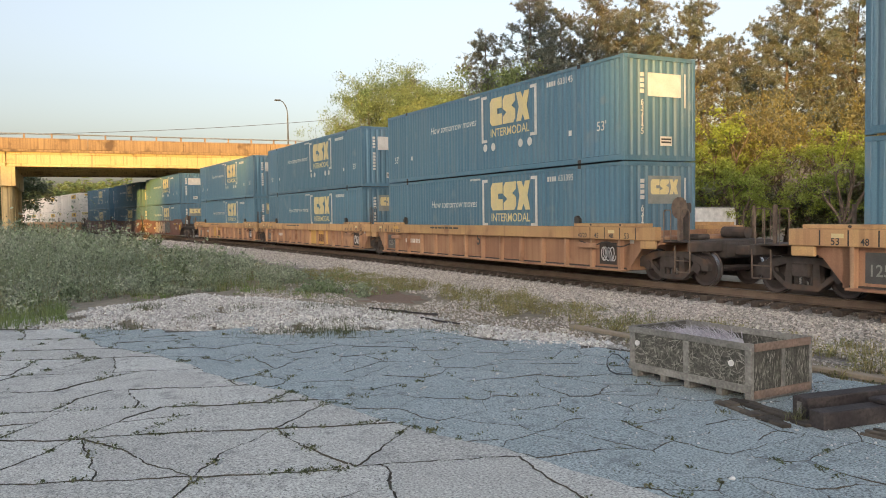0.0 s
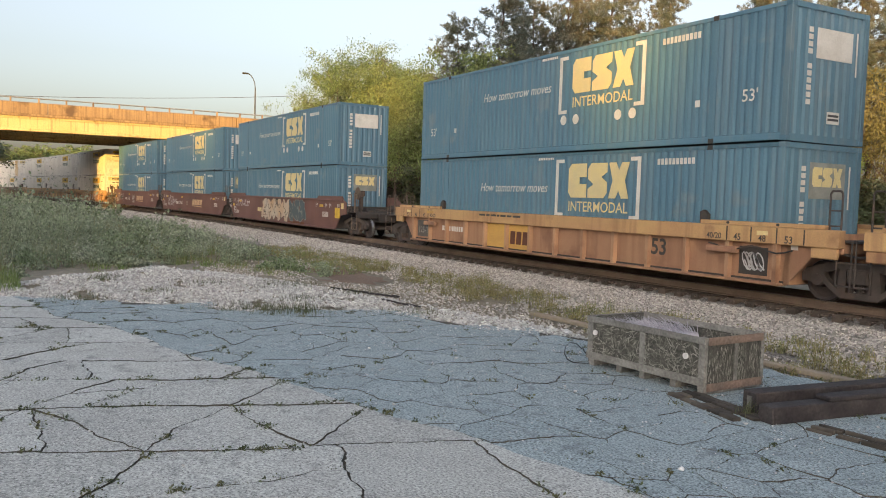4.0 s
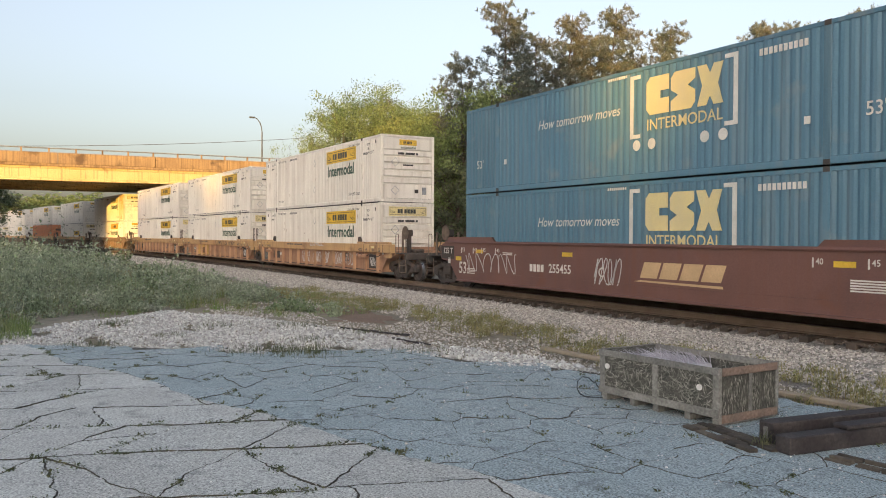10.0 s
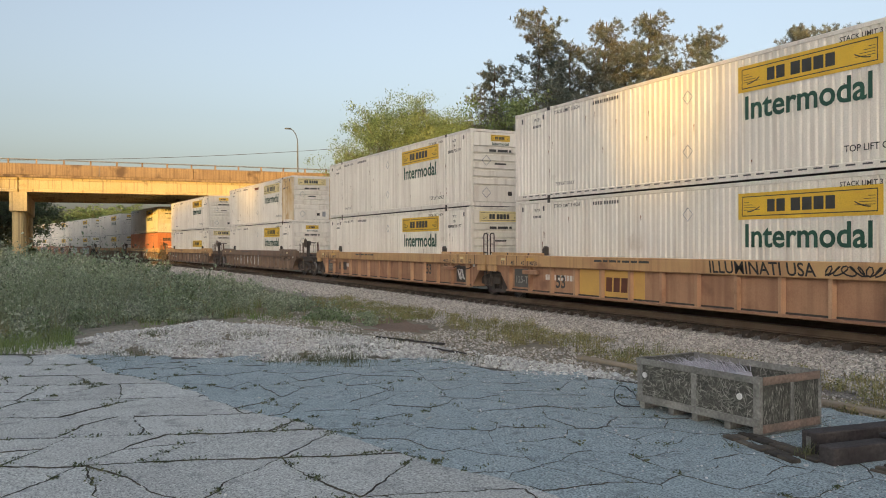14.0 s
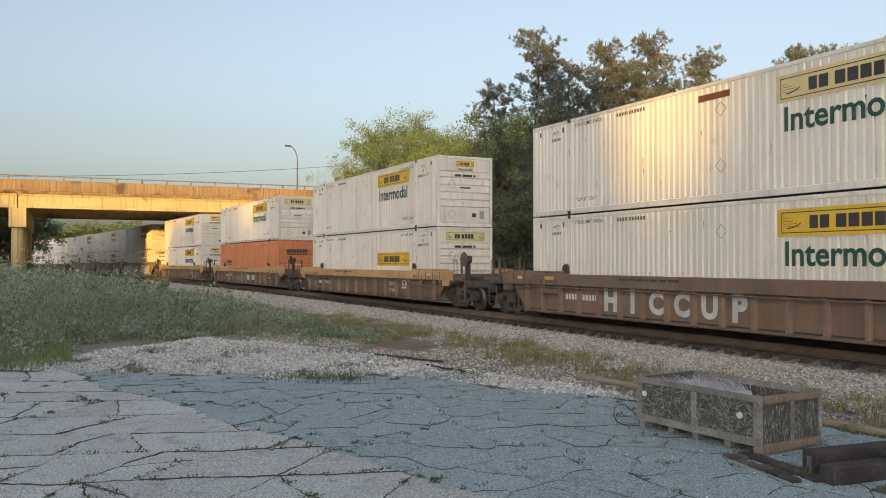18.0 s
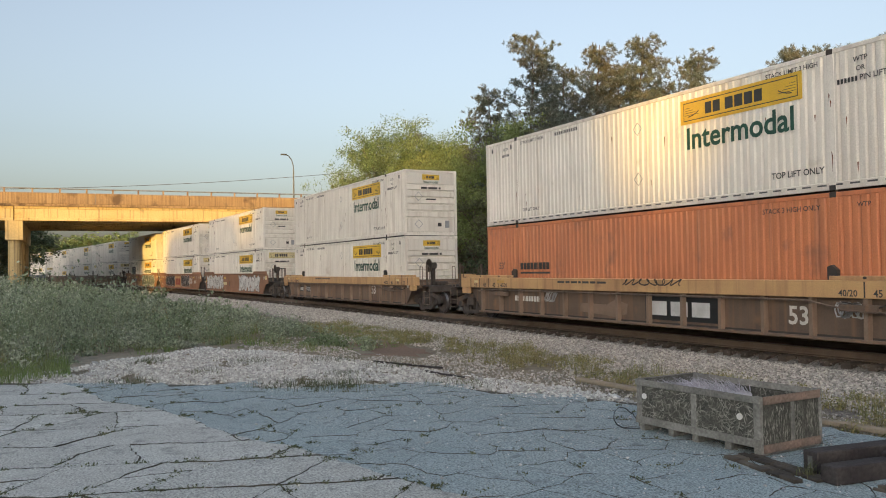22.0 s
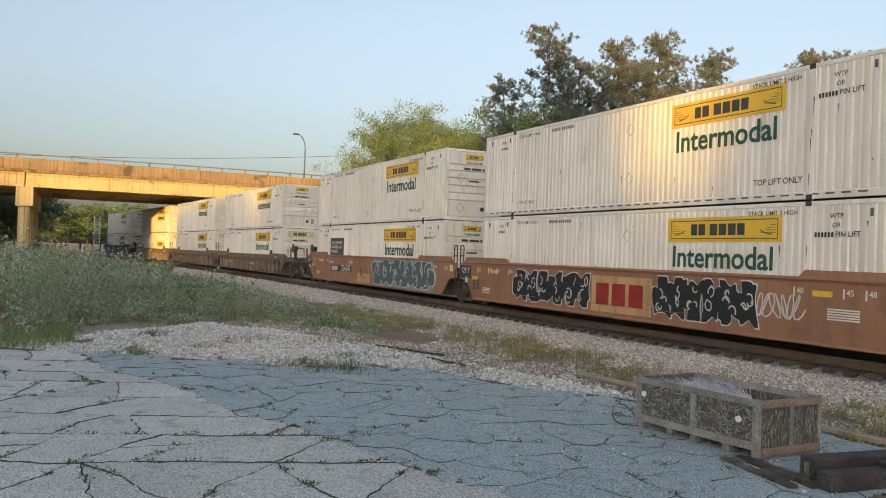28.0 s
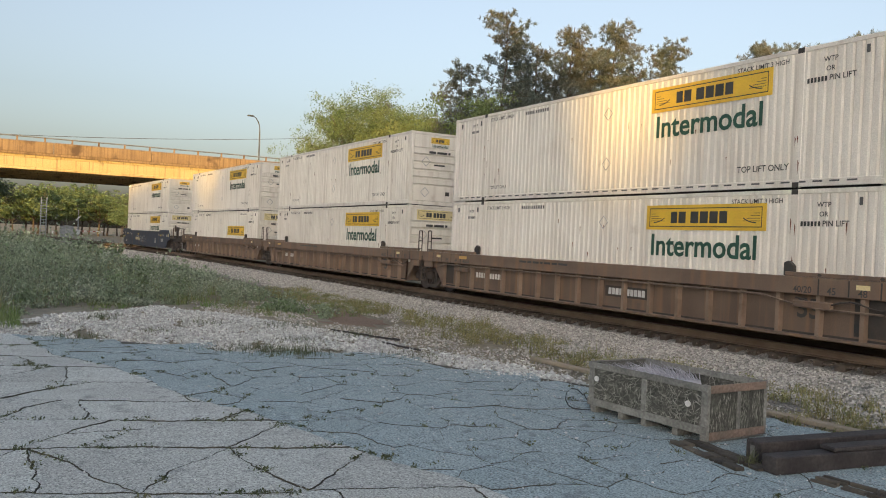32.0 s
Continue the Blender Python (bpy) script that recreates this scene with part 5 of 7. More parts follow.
            scrawl(w, 7, -5.0, 0.8, 1.2, 0.35, "spray_white", Y)
            scrawl(w, 17, -1.2, 1.1, 3.4, 0.3, "spray_black", Y)
        if k == "A6":
            scrawl(w, 8, -0.9, 0.5, 1.1, 0.8, "spray_white", Y)
            scrawl(w, 9, -7.8, 0.6, 3.2, 0.7, "spray_white", Y)
        if k == "C2":
            part("lettering", lettering("ILLUMINATI USA", 3.0, "spray_black", 0.012, -0.15), None, w, "black hand-painted words on the chord", at=(2.6, -1.575, 1.28))
            scrawl(w, 19, 4.3, 1.18, 1.4, 0.22, "spray_black", -1.574)
            gold_panel(w, -4.27, -1.37, -3.02, -2.02, Y)
        if k == "C1":
            for i, (x, wd) in enumerate(((-1.37, 1.15), (0.22, 1.1), (1.65, 0.75), (3.0, 1.25), (4.48, 1.3))):
                scrawl(w, 51 + i, x, 0.45, wd, 0.62, "spray_white", Y)
            scrawl(w, 60, 0.17, 1.31, 1.8, 0.15, "spray_white", -1.574)
        if k in ("C1", "C3"):
            part("number_plate", Shape().box(-6.2, -5.1, Y - 0.004, Y, 0.55, 0.95), "shade_and_black_steel", w)
        if k == "D1":
            for ch, x, wd in (("H", -3.92, 0.56), ("I", -2.98, 0.17), ("C", -2.04, 0.56), ("C", -1.10, 0.56), ("U", -0.16, 0.54), ("P", 0.76, 0.46)):
                part("lettering", lettering(ch, wd, "spray_white", 0.05), None, w, "white hand-painted letter on a rusty panel", at=(x, Y - 0.005, 0.74))
        if k == "E1":
            for say, z, wd in (("BOOSY", 0.86, 0.80), ("ATEAM!", 0.58, 0.74)):
                part("lettering", lettering(say, wd, "spray_white", 0.012, 0.12), None, w, "white sprayed words", at=(3.80, Y - 0.004, z))
        if k == "F1":
            name_plate(w, 0.42, 3.08, 0.42, 1.02, "spray_black", "spray_white", Y)
            scrawl(w, 22, 6.2, 0.7, 0.55, 0.35, "spray_white", Y)
            scrawl(w, 23, -4.3, 0.72, 0.6, 0.35, "spray_white", Y)
            part("emblem", Shape().prism([(-2.45, 0.5), (-1.2, 0.44), (-0.9, 0.40), (-0.35, 0.5), (-0.3, 0.78), (-0.8, 0.9), (-1.2, 0.74), (-2.45, 0.76)], "y", Y - 0.004, Y), "tan_emblem_lit_rib", w, "worn tan emblem")
            scrawl(w, 24, -0.3, 1.30, 2.3, 0.18, "spray_black", -1.574)
        if k in ("E1", "G1"):
            for u, v in ((-6.75, -5.8), (-5.5, -4.5)):
                p = part("name_plate", Shape().box(u, v, Y - 0.004, Y, 0.60, 0.90), "shade_and_black_steel", w, "black plate with white writing")
                if u < -6:
                    part("number_bar", bars([0.13] * 4, 0.18, 0.05), "spray_white", p, at=((u + v) / 2, Y - 0.005, 0.75))
                else:
                    part("lettering", lettering("623120", 0.86, "spray_white", 0.014), None, p, at=((u + v) / 2, Y - 0.007, 0.75))
        if k == "K1":
            name_plate(w, 0.45, 2.1, 0.62, 0.9, "shade_and_black_steel", "spray_white", Y, 10)
        if k == "A2":
            gold_panel(w, 0.65, 3.40, 2.0, 3.0, Y)
        if paint == "yellow_car":
            p = part("data_panel", Shape().box(7.15, 7.9, Y - 0.003, Y, 0.42, 1.02), "shade_and_black_steel", w, "black panel with a worn white scrawl")
            scrawl(w, 70 + len(UNITS), 7.3, 0.5, 0.45, 0.42, "spray_white", Y - 0.003)
            p = part("data_panel", Shape().box(-7.95, -7.05, Y - 0.003, Y, 0.42, 1.02), "mark_grey", w, "dark panel with a load limit")
            part("lettering", lettering("125-T", 0.72, "spray_grey", 0.014), None, p, at=(-7.5, Y - 0.006, 0.66))
        if k == "A3":
            gold_panel(w, -3.1, -0.65, -1.76, -0.76, Y)
        if k == "H1":
            spray(w, 31, -8.2, -2.6, 0.4, 1.56, 8, "spray_white", "spray_black", Y)
            spray(w, 32, 2.2, 7.6, 0.36, 1.56, 7, "spray_white", "spray_black", Y)
        if k == "I1":
            spray(w, 33, -5.5, -1.3, 0.42, 1.48, 6, "spray_black", "spray_white", Y)
            spray(w, 34, 1.5, 4.9, 0.42, 1.52, 6, "spray_black", "spray_white", Y)
            scrawl(w, 35, 4.9, 0.7, 1.2, 0.6, "spray_white", Y)
            name_plate(w, -1.2, 1.4, 0.4, 1.42, "yellow_chord", "logo_red", Y)
        if k == "J1":
            part("sprayed_ground", Shape().prism([(0.75, 1.1), (1.3, 0.32), (7.6, 0.32), (7.9, 1.0), (7.5, 1.6), (1.1, 1.6)], "y", Y - 0.002, Y), "spray_grey", w, "grey sprayed ground of the graffiti")
            spray(w, 36, 1.0, 7.5, 0.36, 1.58, 6, "spray_teal", "spray_white", Y - 0.002)
            p = part("name_plate", Shape().box(-5.25, -2.0, Y - 0.004, Y, 0.80, 1.12), "shade_and_black_steel", w, "black band with a white number")
            part("number_bar", bars([0.18] * 4, 0.22, 0.06), "spray_white", p, at=(-4.6, Y - 0.005, 0.96))
            part("lettering", lettering("724547", 1.4, "spray_white", 0.012), None, p, at=(-2.85, Y - 0.007, 0.96))
            part("worn_panel", Shape().box(-1.2, 0.6, Y - 0.003, Y, 0.36, 0.82), "yellow_chord", w, "faded yellow painted panel")
        if k == "L3":
            scrawl(w, 37, -3, 0.6, 4.0, 0.6, "spray_white", Y)
        if k == "K1":
            for x in (8.0, -8.0):
                part("data_panel", Shape().box(x - 0.4, x + 0.4, Y - 0.004, Y, 0.4, 1.25), "shade_and_black_steel", w)
        # the two boxes
        if k[0] == "A":
            tone = "logo_cream"
            lo = make_container("blue", "dark blue corrugated container with a yellow emblem in the well")
            dress_blue(lo, True, tone, "631395" if k == "A1" else "")
            hi = make_container("blue", "dark blue corrugated container with a yellow emblem stacked on another")
            dress_blue(hi, False, tone, "633145" if k == "A1" else "")
        else:
            if k == "F1":
                lo = make_container("orange", "orange corrugated container with dark bars in the well")
                dress_orange(lo)
            else:
                lo = make_container("white", "white ribbed container with a yellow name panel in the well")
                dress_white(lo, rng, k in ("E1", "L2"), k in ("D1", "G1", "J1"), "logo_yellow", black_plate=k == "J1")
            hi = make_container("stained" if k == "D1" else "white", "white container streaked with orange rust at one end" if k == "D1" else "white ribbed container with a yellow name panel stacked on another")
            if k == "D1":
                part("brown_patch", plate(-0.63, 0.39, 2.46, 2.62, -1.29), "rust_iron", hi, "dull brown painted patch")
            dress_white(hi, rng, False, k not in ("D1", "F1"), "logo_cream" if k in ("D1",) else "logo_yellow")
        if k in ("K1", "F1", "C2", "I1"):
            s = Shape()
            for i in range(40):
                s.box(-7.6 + i * 0.38, -7.38 + i * 0.38, -1.299, -1.2955, 0.10, 0.135)
            part("slot_row", s, "mark_grey", hi, "row of dark slots in the bottom rail")["kind"] = "stuff"
        UNITS[k] = (w, lo, hi)


build_train()


# ---- fast meshes of many small pieces ----
def soup(name, verts, tris, *mats):
    """One mesh from arrays of points and triangles."""
    me = bpy.data.meshes.new(name)
    verts, tris = np.asarray(verts, dtype=np.float32).reshape(-1, 3), np.asarray(tris, dtype=np.int32).reshape(-1, 3)
    me.vertices.add(len(verts))
    me.vertices.foreach_set("co", verts.ravel())
    me.loops.add(tris.size)
    me.loops.foreach_set("vertex_index", tris.ravel())
    me.polygons.add(len(tris))
    me.polygons.foreach_set("loop_start", np.arange(0, tris.size, 3, dtype=np.int32))
    me.polygons.foreach_set("loop_total", np.full(len(tris), 3, dtype=np.int32))
    me.update(calc_edges=True)
    for m in mats:
        me.materials.append(MATS[m])
    return me


def stones(rng, pts, size, flat=0.7):
    """Angular stones, one at each point: octahedra pulled out of shape."""
    n = len(pts)
    base = np.array([(1, 0, 0), (-1, 0, 0), (0, 1, 0), (0, -1, 0), (0, 0, 1), (0, 0, -1)], dtype=float)
    f = np.array([(0, 2, 4), (2, 1, 4), (1, 3, 4), (3, 0, 4), (2, 0, 5), (1, 2, 5), (3, 1, 5), (0, 3, 5)])
    v = base[None] * rng.uniform(0.55, 1.25, (n, 6, 1)) + rng.uniform(-0.28, 0.28, (n, 6, 3))
    a = rng.uniform(0, 6.283, n)
    c, s = np.cos(a)[:, None], np.sin(a)[:, None]
    t = rng.uniform(-0.7, 0.7, n)[:, None]
    y2, z2 = v[..., 1] * np.cos(t) - v[..., 2] * np.sin(t), v[..., 1] * np.sin(t) + v[..., 2] * np.cos(t)
    x = v[..., 0] * c - y2 * s
    y = v[..., 0] * s + y2 * c
    v = np.stack([x, y, z2 * flat], -1) * np.asarray(size).reshape(n, 1, 1)
    v += pts[:, None, :]
    return v.reshape(-1, 3), (f[None] + 6 * np.arange(n)[:, None, None]).reshape(-1, 3)


def blades(rng, pts, height, width, lean=0.35, way=None):
    """Grass: two joined triangles a blade, bent over."""
    n = len(pts)
    h = np.asarray(height).reshape(n)
    a = rng.uniform(0, 6.283, n)
    b = rng.uniform(0, 6.283, n) if way is None else way
    l = rng.uniform(0.05, lean, n) * h
    w = np.stack([np.cos(a), np.sin(a), np.zeros(n)], -1) * (np.asarray(width).reshape(-1, 1) * 0.5)
    d = np.stack([np.cos(b), np.sin(b), np.zeros(n)], -1)
    z = np.array([0, 0, 1.0])
    m = pts + d * (l * 0.35)[:, None] + z * (h * 0.6)[:, None]
    t = pts + d * l[:, None] + z * h[:, None]
    v = np.stack([pts - w, pts + w, m + w * 0.7, m - w * 0.7, t], 1)
    f = np.array([(0, 1, 2), (0, 2, 3), (3, 2, 4)])
    return v.reshape(-1, 3), (f[None] + 5 * np.arange(n)[:, None, None]).reshape(-1, 3)


def join(*pairs):
    vs, fs, k = [], [], 0
    for v, f in pairs:
        vs.append(v)
        fs.append(f + k)
        k += len(v)
    return np.concatenate(vs), np.concatenate(fs)


def near_line(p, pts):
    """Is p on the far side of an open outline? Height of the outline at p's x."""
    return np.interp(p, [q[0] for q in pts], [q[1] for q in pts])


# ---- paved lot: broken concrete slabs and crazed asphalt ----
LOT_EDGE = [(-18.6, -30), (-18.3, -0.6), (-17.4, 0.6), (-15.9, 2.7), (-14.7, 4.0), (-14.3, 5.2), (-13.6, 6.4), (-11.6, 7.2), (-10.6, 7.9), (-9.4, 8.5), (-4, 8.9), (4, 9.2), (12, 9.4)]


def in_lot(x, y):
    if y < -0.6:
        return x > -18.3
    k = near_line(x, LOT_EDGE[1:])
    return x > -18.3 and y < k + 0.12 * noise.noise((x * 1.3, y * 1.3, 2.0))


def cut(poly, nx, ny, c):
    """The part of a convex outline where nx x + ny y <= c."""
    out = []
    for a, b in zip(poly, poly[1:] + poly[:1]):
        da, db = nx * a[0] + ny * a[1] - c, nx * b[0] + ny * b[1] - c
        if da <= 0:
            out.append(a)
        if da * db < 0:
            t = da / (da - db)
            out.append((a[0] + t * (b[0] - a[0]), a[1] + t * (b[1] - a[1])))
    return out


def shrink(poly, gap, along=None, wide=0.0):
    """A convex outline (anticlockwise) drawn in by gap on every side, by wide on the sides that run along a line."""
    out = poly
    for a, b in zip(poly, poly[1:] + poly[:1]):
        L = math.hypot(b[0] - a[0], b[1] - a[1])
        if L < 1e-6:
            continue
        nx, ny = (b[1] - a[1]) / L, -(b[0] - a[0]) / L
        g = gap
        if along:
            k = abs(along[0] * -ny + along[1] * nx)
            g = gap + (wide - gap) * max(0.0, (k - 0.6) / 0.4)
        out = cut(out, nx, ny, nx * a[0] + ny * a[1] - g)
        if len(out) < 3:
            return []
    return out


def courses(rng, along, pitch, length, skew):
    """Uneven courses of four-sided plates, some split lengthwise or across a corner."""
    along = Vector(along).normalized()
    across = Vector((-along.y, along.x))
    edges, t = [], -14.0
    while t < 22:
        edges.append(t)
        t += pitch * rng.choice((0.85, 0.95, 1.0, 1.1, 1.2))
    out = []
    for lo, hi in zip(edges, edges[1:]):
        s = -16 - rng.random() * length
        tilt = rng.uniform(-skew, skew)
        while s < 14:
            e = s + length * rng.choice((0.45, 0.7, 0.9, 1.05, 1.35))
            tilt2 = rng.uniform(-skew, skew)
            q = [(s - tilt, lo), (e - tilt2, lo), (e + tilt2, hi), (s + tilt, hi)]
            s, tilt = e, tilt2
            r = rng.random()
            if r < 0.10:
                sets = [[q[0], q[1], q[2]], [q[0], q[2], q[3]]]
            elif r < 0.18:
                sets = [[q[0], q[1], q[3]], [q[1], q[2], q[3]]]
            elif r < 0.29:
                f, g = rng.uniform(0.2, 0.8), rng.uniform(0.2, 0.8)
                m1 = tuple(q[0][i] + (q[3][i] - q[0][i]) * f for i in (0, 1))
                m2 = tuple(q[1][i] + (q[2][i] - q[1][i]) * g for i in (0, 1))
                sets = [[q[0], q[1], m2, m1], [m1, m2, q[2], q[3]]]
            else:
                sets = [q]
            out += [[tuple(along * a + across * b) for a, b in poly] for poly in sets]
    return out


def cells(rng, along, pitch, length, shake, keep):
    """Cracked plates: the cells round shaken points of a lattice that runs along a line."""
    along = Vector(along).normalized()
    across = Vector((-along.y, along.x))
    sites = []
    for k in range(int(38 / pitch)):
        s = -18 - length * (0.5 * (k % 2) + rng.uniform(0, 0.3))
        t = -15 + k * pitch
        while s < 16:
            q = along * (s + rng.uniform(-shake, shake) * length) + across * (t + rng.uniform(-shake, shake) * pitch * 0.75)
            if keep(q.x, q.y):
                sites.append((q.x, q.y))
            s += length * rng.choice((0.4, 0.7, 1.0, 1.3, 1.9))
    arr = np.array(sites)
    out = []
    for x, y in sites:
        d = np.hypot(arr[:, 0] - x, arr[:, 1] - y)
        poly = [(x - 2, y - 2), (x + 2, y - 2), (x + 2, y + 2), (x - 2, y + 2)]
        for i in np.argsort(d)[1:26]:
            nx, ny = arr[i, 0] - x, arr[i, 1] - y
            poly = cut(poly, nx, ny, (arr[i, 0] ** 2 + arr[i, 1] ** 2 - x * x - y * y) / 2)
            if len(poly) < 3:
                break
        if len(poly) < 3:
            continue
        if rng.random() < 0.34:       # a crack across the plate
            a = rng.uniform(0, math.pi)
            nx, ny = math.cos(a), math.sin(a)
            c = nx * x + ny * y + rng.uniform(-0.15, 0.15) * pitch
            out += [p for p in (cut(poly, nx, ny, c), cut(poly, -nx, -ny, -c)) if len(p) > 2]
        else:
            out.append(poly)
    return out


def wobble(x, y, amp):
    """Cracks wander: slow bends, then finer and finer ones."""
    a = b = 0.0
    for f, k in ((0.4, 2.3), (1.7, 0.75), (6.3, 0.32), (15.0, 0.2)):
        a += k * noise.noise((x * f, y * f, 9.0 + f))
        b += k * noise.noise((x * f, y * f, 29.0 + f))
    return x + amp * a, y + amp * b


CRACKS = []


def build_lot():
    lot = thing("pavement", "cracked old lot of pale concrete slabs and blue-grey asphalt", "pavement", kind="structure")
    s = Shape().add([(x, y, -0.010) for x, y in [(40, -30), (40, 9.5)] + LOT_EDGE[::-1]], [tuple(range(len(LOT_EDGE) + 2))])
    part("joint_bed", s, "crack_soil", lot)
    rng = random.Random(21)
    rest = Shape()
    line = Vector((-0.285, 1.0)).normalized()
    c0 = line.x * -15.7 + line.y * 1.0
    for conc in (True, False):
        k = 1 if conc else -1
        def keep(x, y):
            return -20.5 < x < 3 - 0.15 * y and -5 < y < 11 and (line.x * x + line.y * y - c0) * k < 1.5
        for poly in courses(rng, (0.333, 0.943), 1.25, 1.25, 0.36) if conc else cells(rng, (0.36, 0.933), 0.46, 0.80, 0.55, keep):
            poly = cut(poly, line.x * k, line.y * k, c0 * k)
            poly = (shrink(poly, 0.0065, (0.333, 0.943), 0.015) if conc else shrink(poly, 0.0024, (0.36, 0.933), 0.0055)) if len(poly) > 2 else poly
            if len(poly) < 3:
                continue
            cx, cy = sum(q[0] for q in poly) / len(poly), sum(q[1] for q in poly) / len(poly)
            if not (-19 < cx < 1.5 - 0.15 * cy and -3.4 < cy < 10) or not in_lot(cx, cy):
                continue
            ring = []
            step = 0.045 if cy < 4 + 0.15 * (cx + 15) else 0.08
            for a, b in zip(poly, poly[1:] + poly[:1]):
                n = max(1, int(math.hypot(b[0] - a[0], b[1] - a[1]) / step))
                for i in range(n):
                    x, y = a[0] + (b[0] - a[0]) * i / n, a[1] + (b[1] - a[1]) * i / n
                    x, y = wobble(x, y, 0.11)
                    wide = max(0, noise.noise((x * 0.8, y * 0.8, 77.0)) + 0.15) * (0.006 if conc else 0.004) + rng.uniform(0, 0.005 if conc else 0.003)
                    L = math.hypot(x - cx, y - cy) + 1e-6
                    ring.append((x - (x - cx) / L * wide, y - (y - cy) / L * wide))
            z = rng.uniform(-0.004, 0.004) + (0.006 if conc else 0.0)
            tilt = (rng.uniform(-0.008, 0.008), rng.uniform(-0.008, 0.008))
            top = [(x - cx, y - cy, z + tilt[0] * (x - cx) + tilt[1] * (y - cy)) for x, y in ring]
            n = len(top)
            far = not conc and (cy > 5.9 or cx < -12.0 or cx > -2)
            sh = rest if far else Shape()
            if far:
                top = [(x + cx, y + cy, w) for x, y, w in top]
            sh.at = 0
            sh.add(top, [tuple(range(n))])
            sh.at = 1
            sh.add(top + [(x, y, -0.06) for x, y, _ in top], [(i, (i + 1) % n, n + (i + 1) % n, n + i) for i in range(n)])
            if not far:
                part("slab" if conc else "asphalt_piece", sh, ("slab" if conc else "old_asphalt", "crack_soil"), lot, at=(cx, cy, 0))
            CRACKS.extend((x, y, conc) for x, y in ring)
    ob = part("asphalt_rest", rest, ("far_asphalt", "crack_soil"), lot)
    ob["kind"] = "stuff"
    # the rest of the lot, out of view
    s = Shape().box(1.6, 40, -15.9, 9.0, -0.06, -0.012)
    part("lot_rest", s, "old_asphalt", lot)
    part("lot_rest", Shape().box(-18.2, 1.5, -15.9, -3.6, -0.06, -0.013), "slab", lot)
    part("lot_rest", Shape().box(0.9, 1.59, -3.59, 9.0, -0.06, -0.013), "slab", lot)


def scatter(rng, n, x0, x1, y0, y1, keep):
    p = np.stack([rng.uniform(x0, x1, n), rng.uniform(y0, y1, n)], -1)
    return p[[keep(x, y) for x, y in p]]


def off_track(x, y):
    """Metres from the track's middle towards the lot."""
    d = np.maximum(0, BEND_X - x)
    return TRACK_Y - d * d * BEND / 2 - y


def build_stones():
    rng = np.random.default_rng(4)
    # ballast: dense by the near stretch, larger and sparser far off
    rows, between = [], []
    for x0, x1, n, size in ((-16, -2, 48000, 0.034), (-30, -16, 40000, 0.037), (-55, -30, 30000, 0.050), (-100, -55, 14000, 0.078)):
        p = scatter(rng, n, x0, x1, 5.0, 15.6, lambda x, y: 1.42 < off_track(x, y) < 5.3 + 0.8 * noise.noise((x * 0.5, y * 0.3, 0.0)))
        q = scatter(rng, n // 5, x0, x1, 12.0, 17.4, lambda x, y: -2.2 < off_track(x, y) < 1.35)
        z = np.full(len(p), -0.09)
        p3 = np.column_stack([p, z + rng.uniform(-0.02, 0.025, len(p))])
        q3 = np.column_stack([q, 0.01 + rng.uniform(-0.01, 0.02, len(q))])
        between.append(stones(rng, q3, size * rng.uniform(0.6, 1.35, len(q3))))
        rows.append(stones(rng, p3, size * rng.uniform(0.6, 1.35, len(p3))))
    tagged(part("ballast_stones", soup("ballast_stones", *join(*rows), "ballast_stone"), None), "loose grey and tan crushed ballast stones", "ballast", kind="stuff")
    tagged(part("track_stones", soup("track_stones", *join(*between), "bed_stone"), None), "brown dusty stones between the ties", "ballast", kind="stuff")
    # white crushed stone between the lot and the weeds

    def white(x, y):
        if in_lot(x, y) and noise.noise((x * 1.1, y * 1.1, 7.0)) < 0.25:
            return False
        far = near_line(y, [(-1.0, -19.5), (0.3, -20.8), (1.9, -22.5), (4.3, -24.2), (5.8, -21.9), (6.8, -19.0), (7.4, -16.5), (8.2, -13.0)])
        near = near_line(y, [(-1.0, -17.6), (2.7, -15.4), (4.0, -14.2), (5.2, -13.8), (6.4, -13.4), (7.4, -11.0), (8.3, -9.4)])
        k = 0.7 * noise.noise((x * 0.6, y * 0.6, 1.0))
        return far + 1.0 + k < x < near + k and noise.noise((x * 0.8, y * 1.4, 21.0)) + 0.5 * noise.noise((x * 3, y * 3, 31.0)) > -0.42
    p = scatter(rng, 80000, -26, -9, -1.2, 8.4, white)
    heap = np.array([0.03 * max(0, 1 - math.hypot((x + 22.5) / 2.5, (y - 4.6) / 1.6)) for x, y in p])
    p3 = np.column_stack([p, heap - 0.02 + rng.uniform(-0.02, 0.03, len(p))])
    size = 0.023 * rng.uniform(0.4, 1.9, len(p)) + (rng.uniform(0, 1, len(p)) > 0.993) * 0.045
    tagged(part("white_gravel", soup("white_gravel", *stones(rng, p3, size), "white_stone"), None), "patch of crushed white stone at the edge of the lot", "gravel", kind="stuff")
    # mixed stones on the dirt between the lot and the ballast
    p = scatter(rng, 26000, -26, -2, 5.5, 11.8, lambda x, y: not in_lot(x, y) and math.hypot((x + 20.6) / 2.4, (y - 8.7) / 1.1) > 0.9 and 4.6 < off_track(x, y) and noise.noise((x * 0.7, y * 1.1, 15.0)) > -0.25)
    p3 = np.column_stack([p, np.full(len(p), -0.075) + rng.uniform(-0.015, 0.02, len(p))])
    tagged(part("dirt_stones", soup("dirt_stones", *stones(rng, p3, 0.022 * rng.uniform(0.4, 1.7, len(p)) + (rng.uniform(0, 1, len(p)) > 0.99) * 0.04), "ballast_stone"), None), "small tan and grey stones on bare dirt", "gravel", kind="stuff")
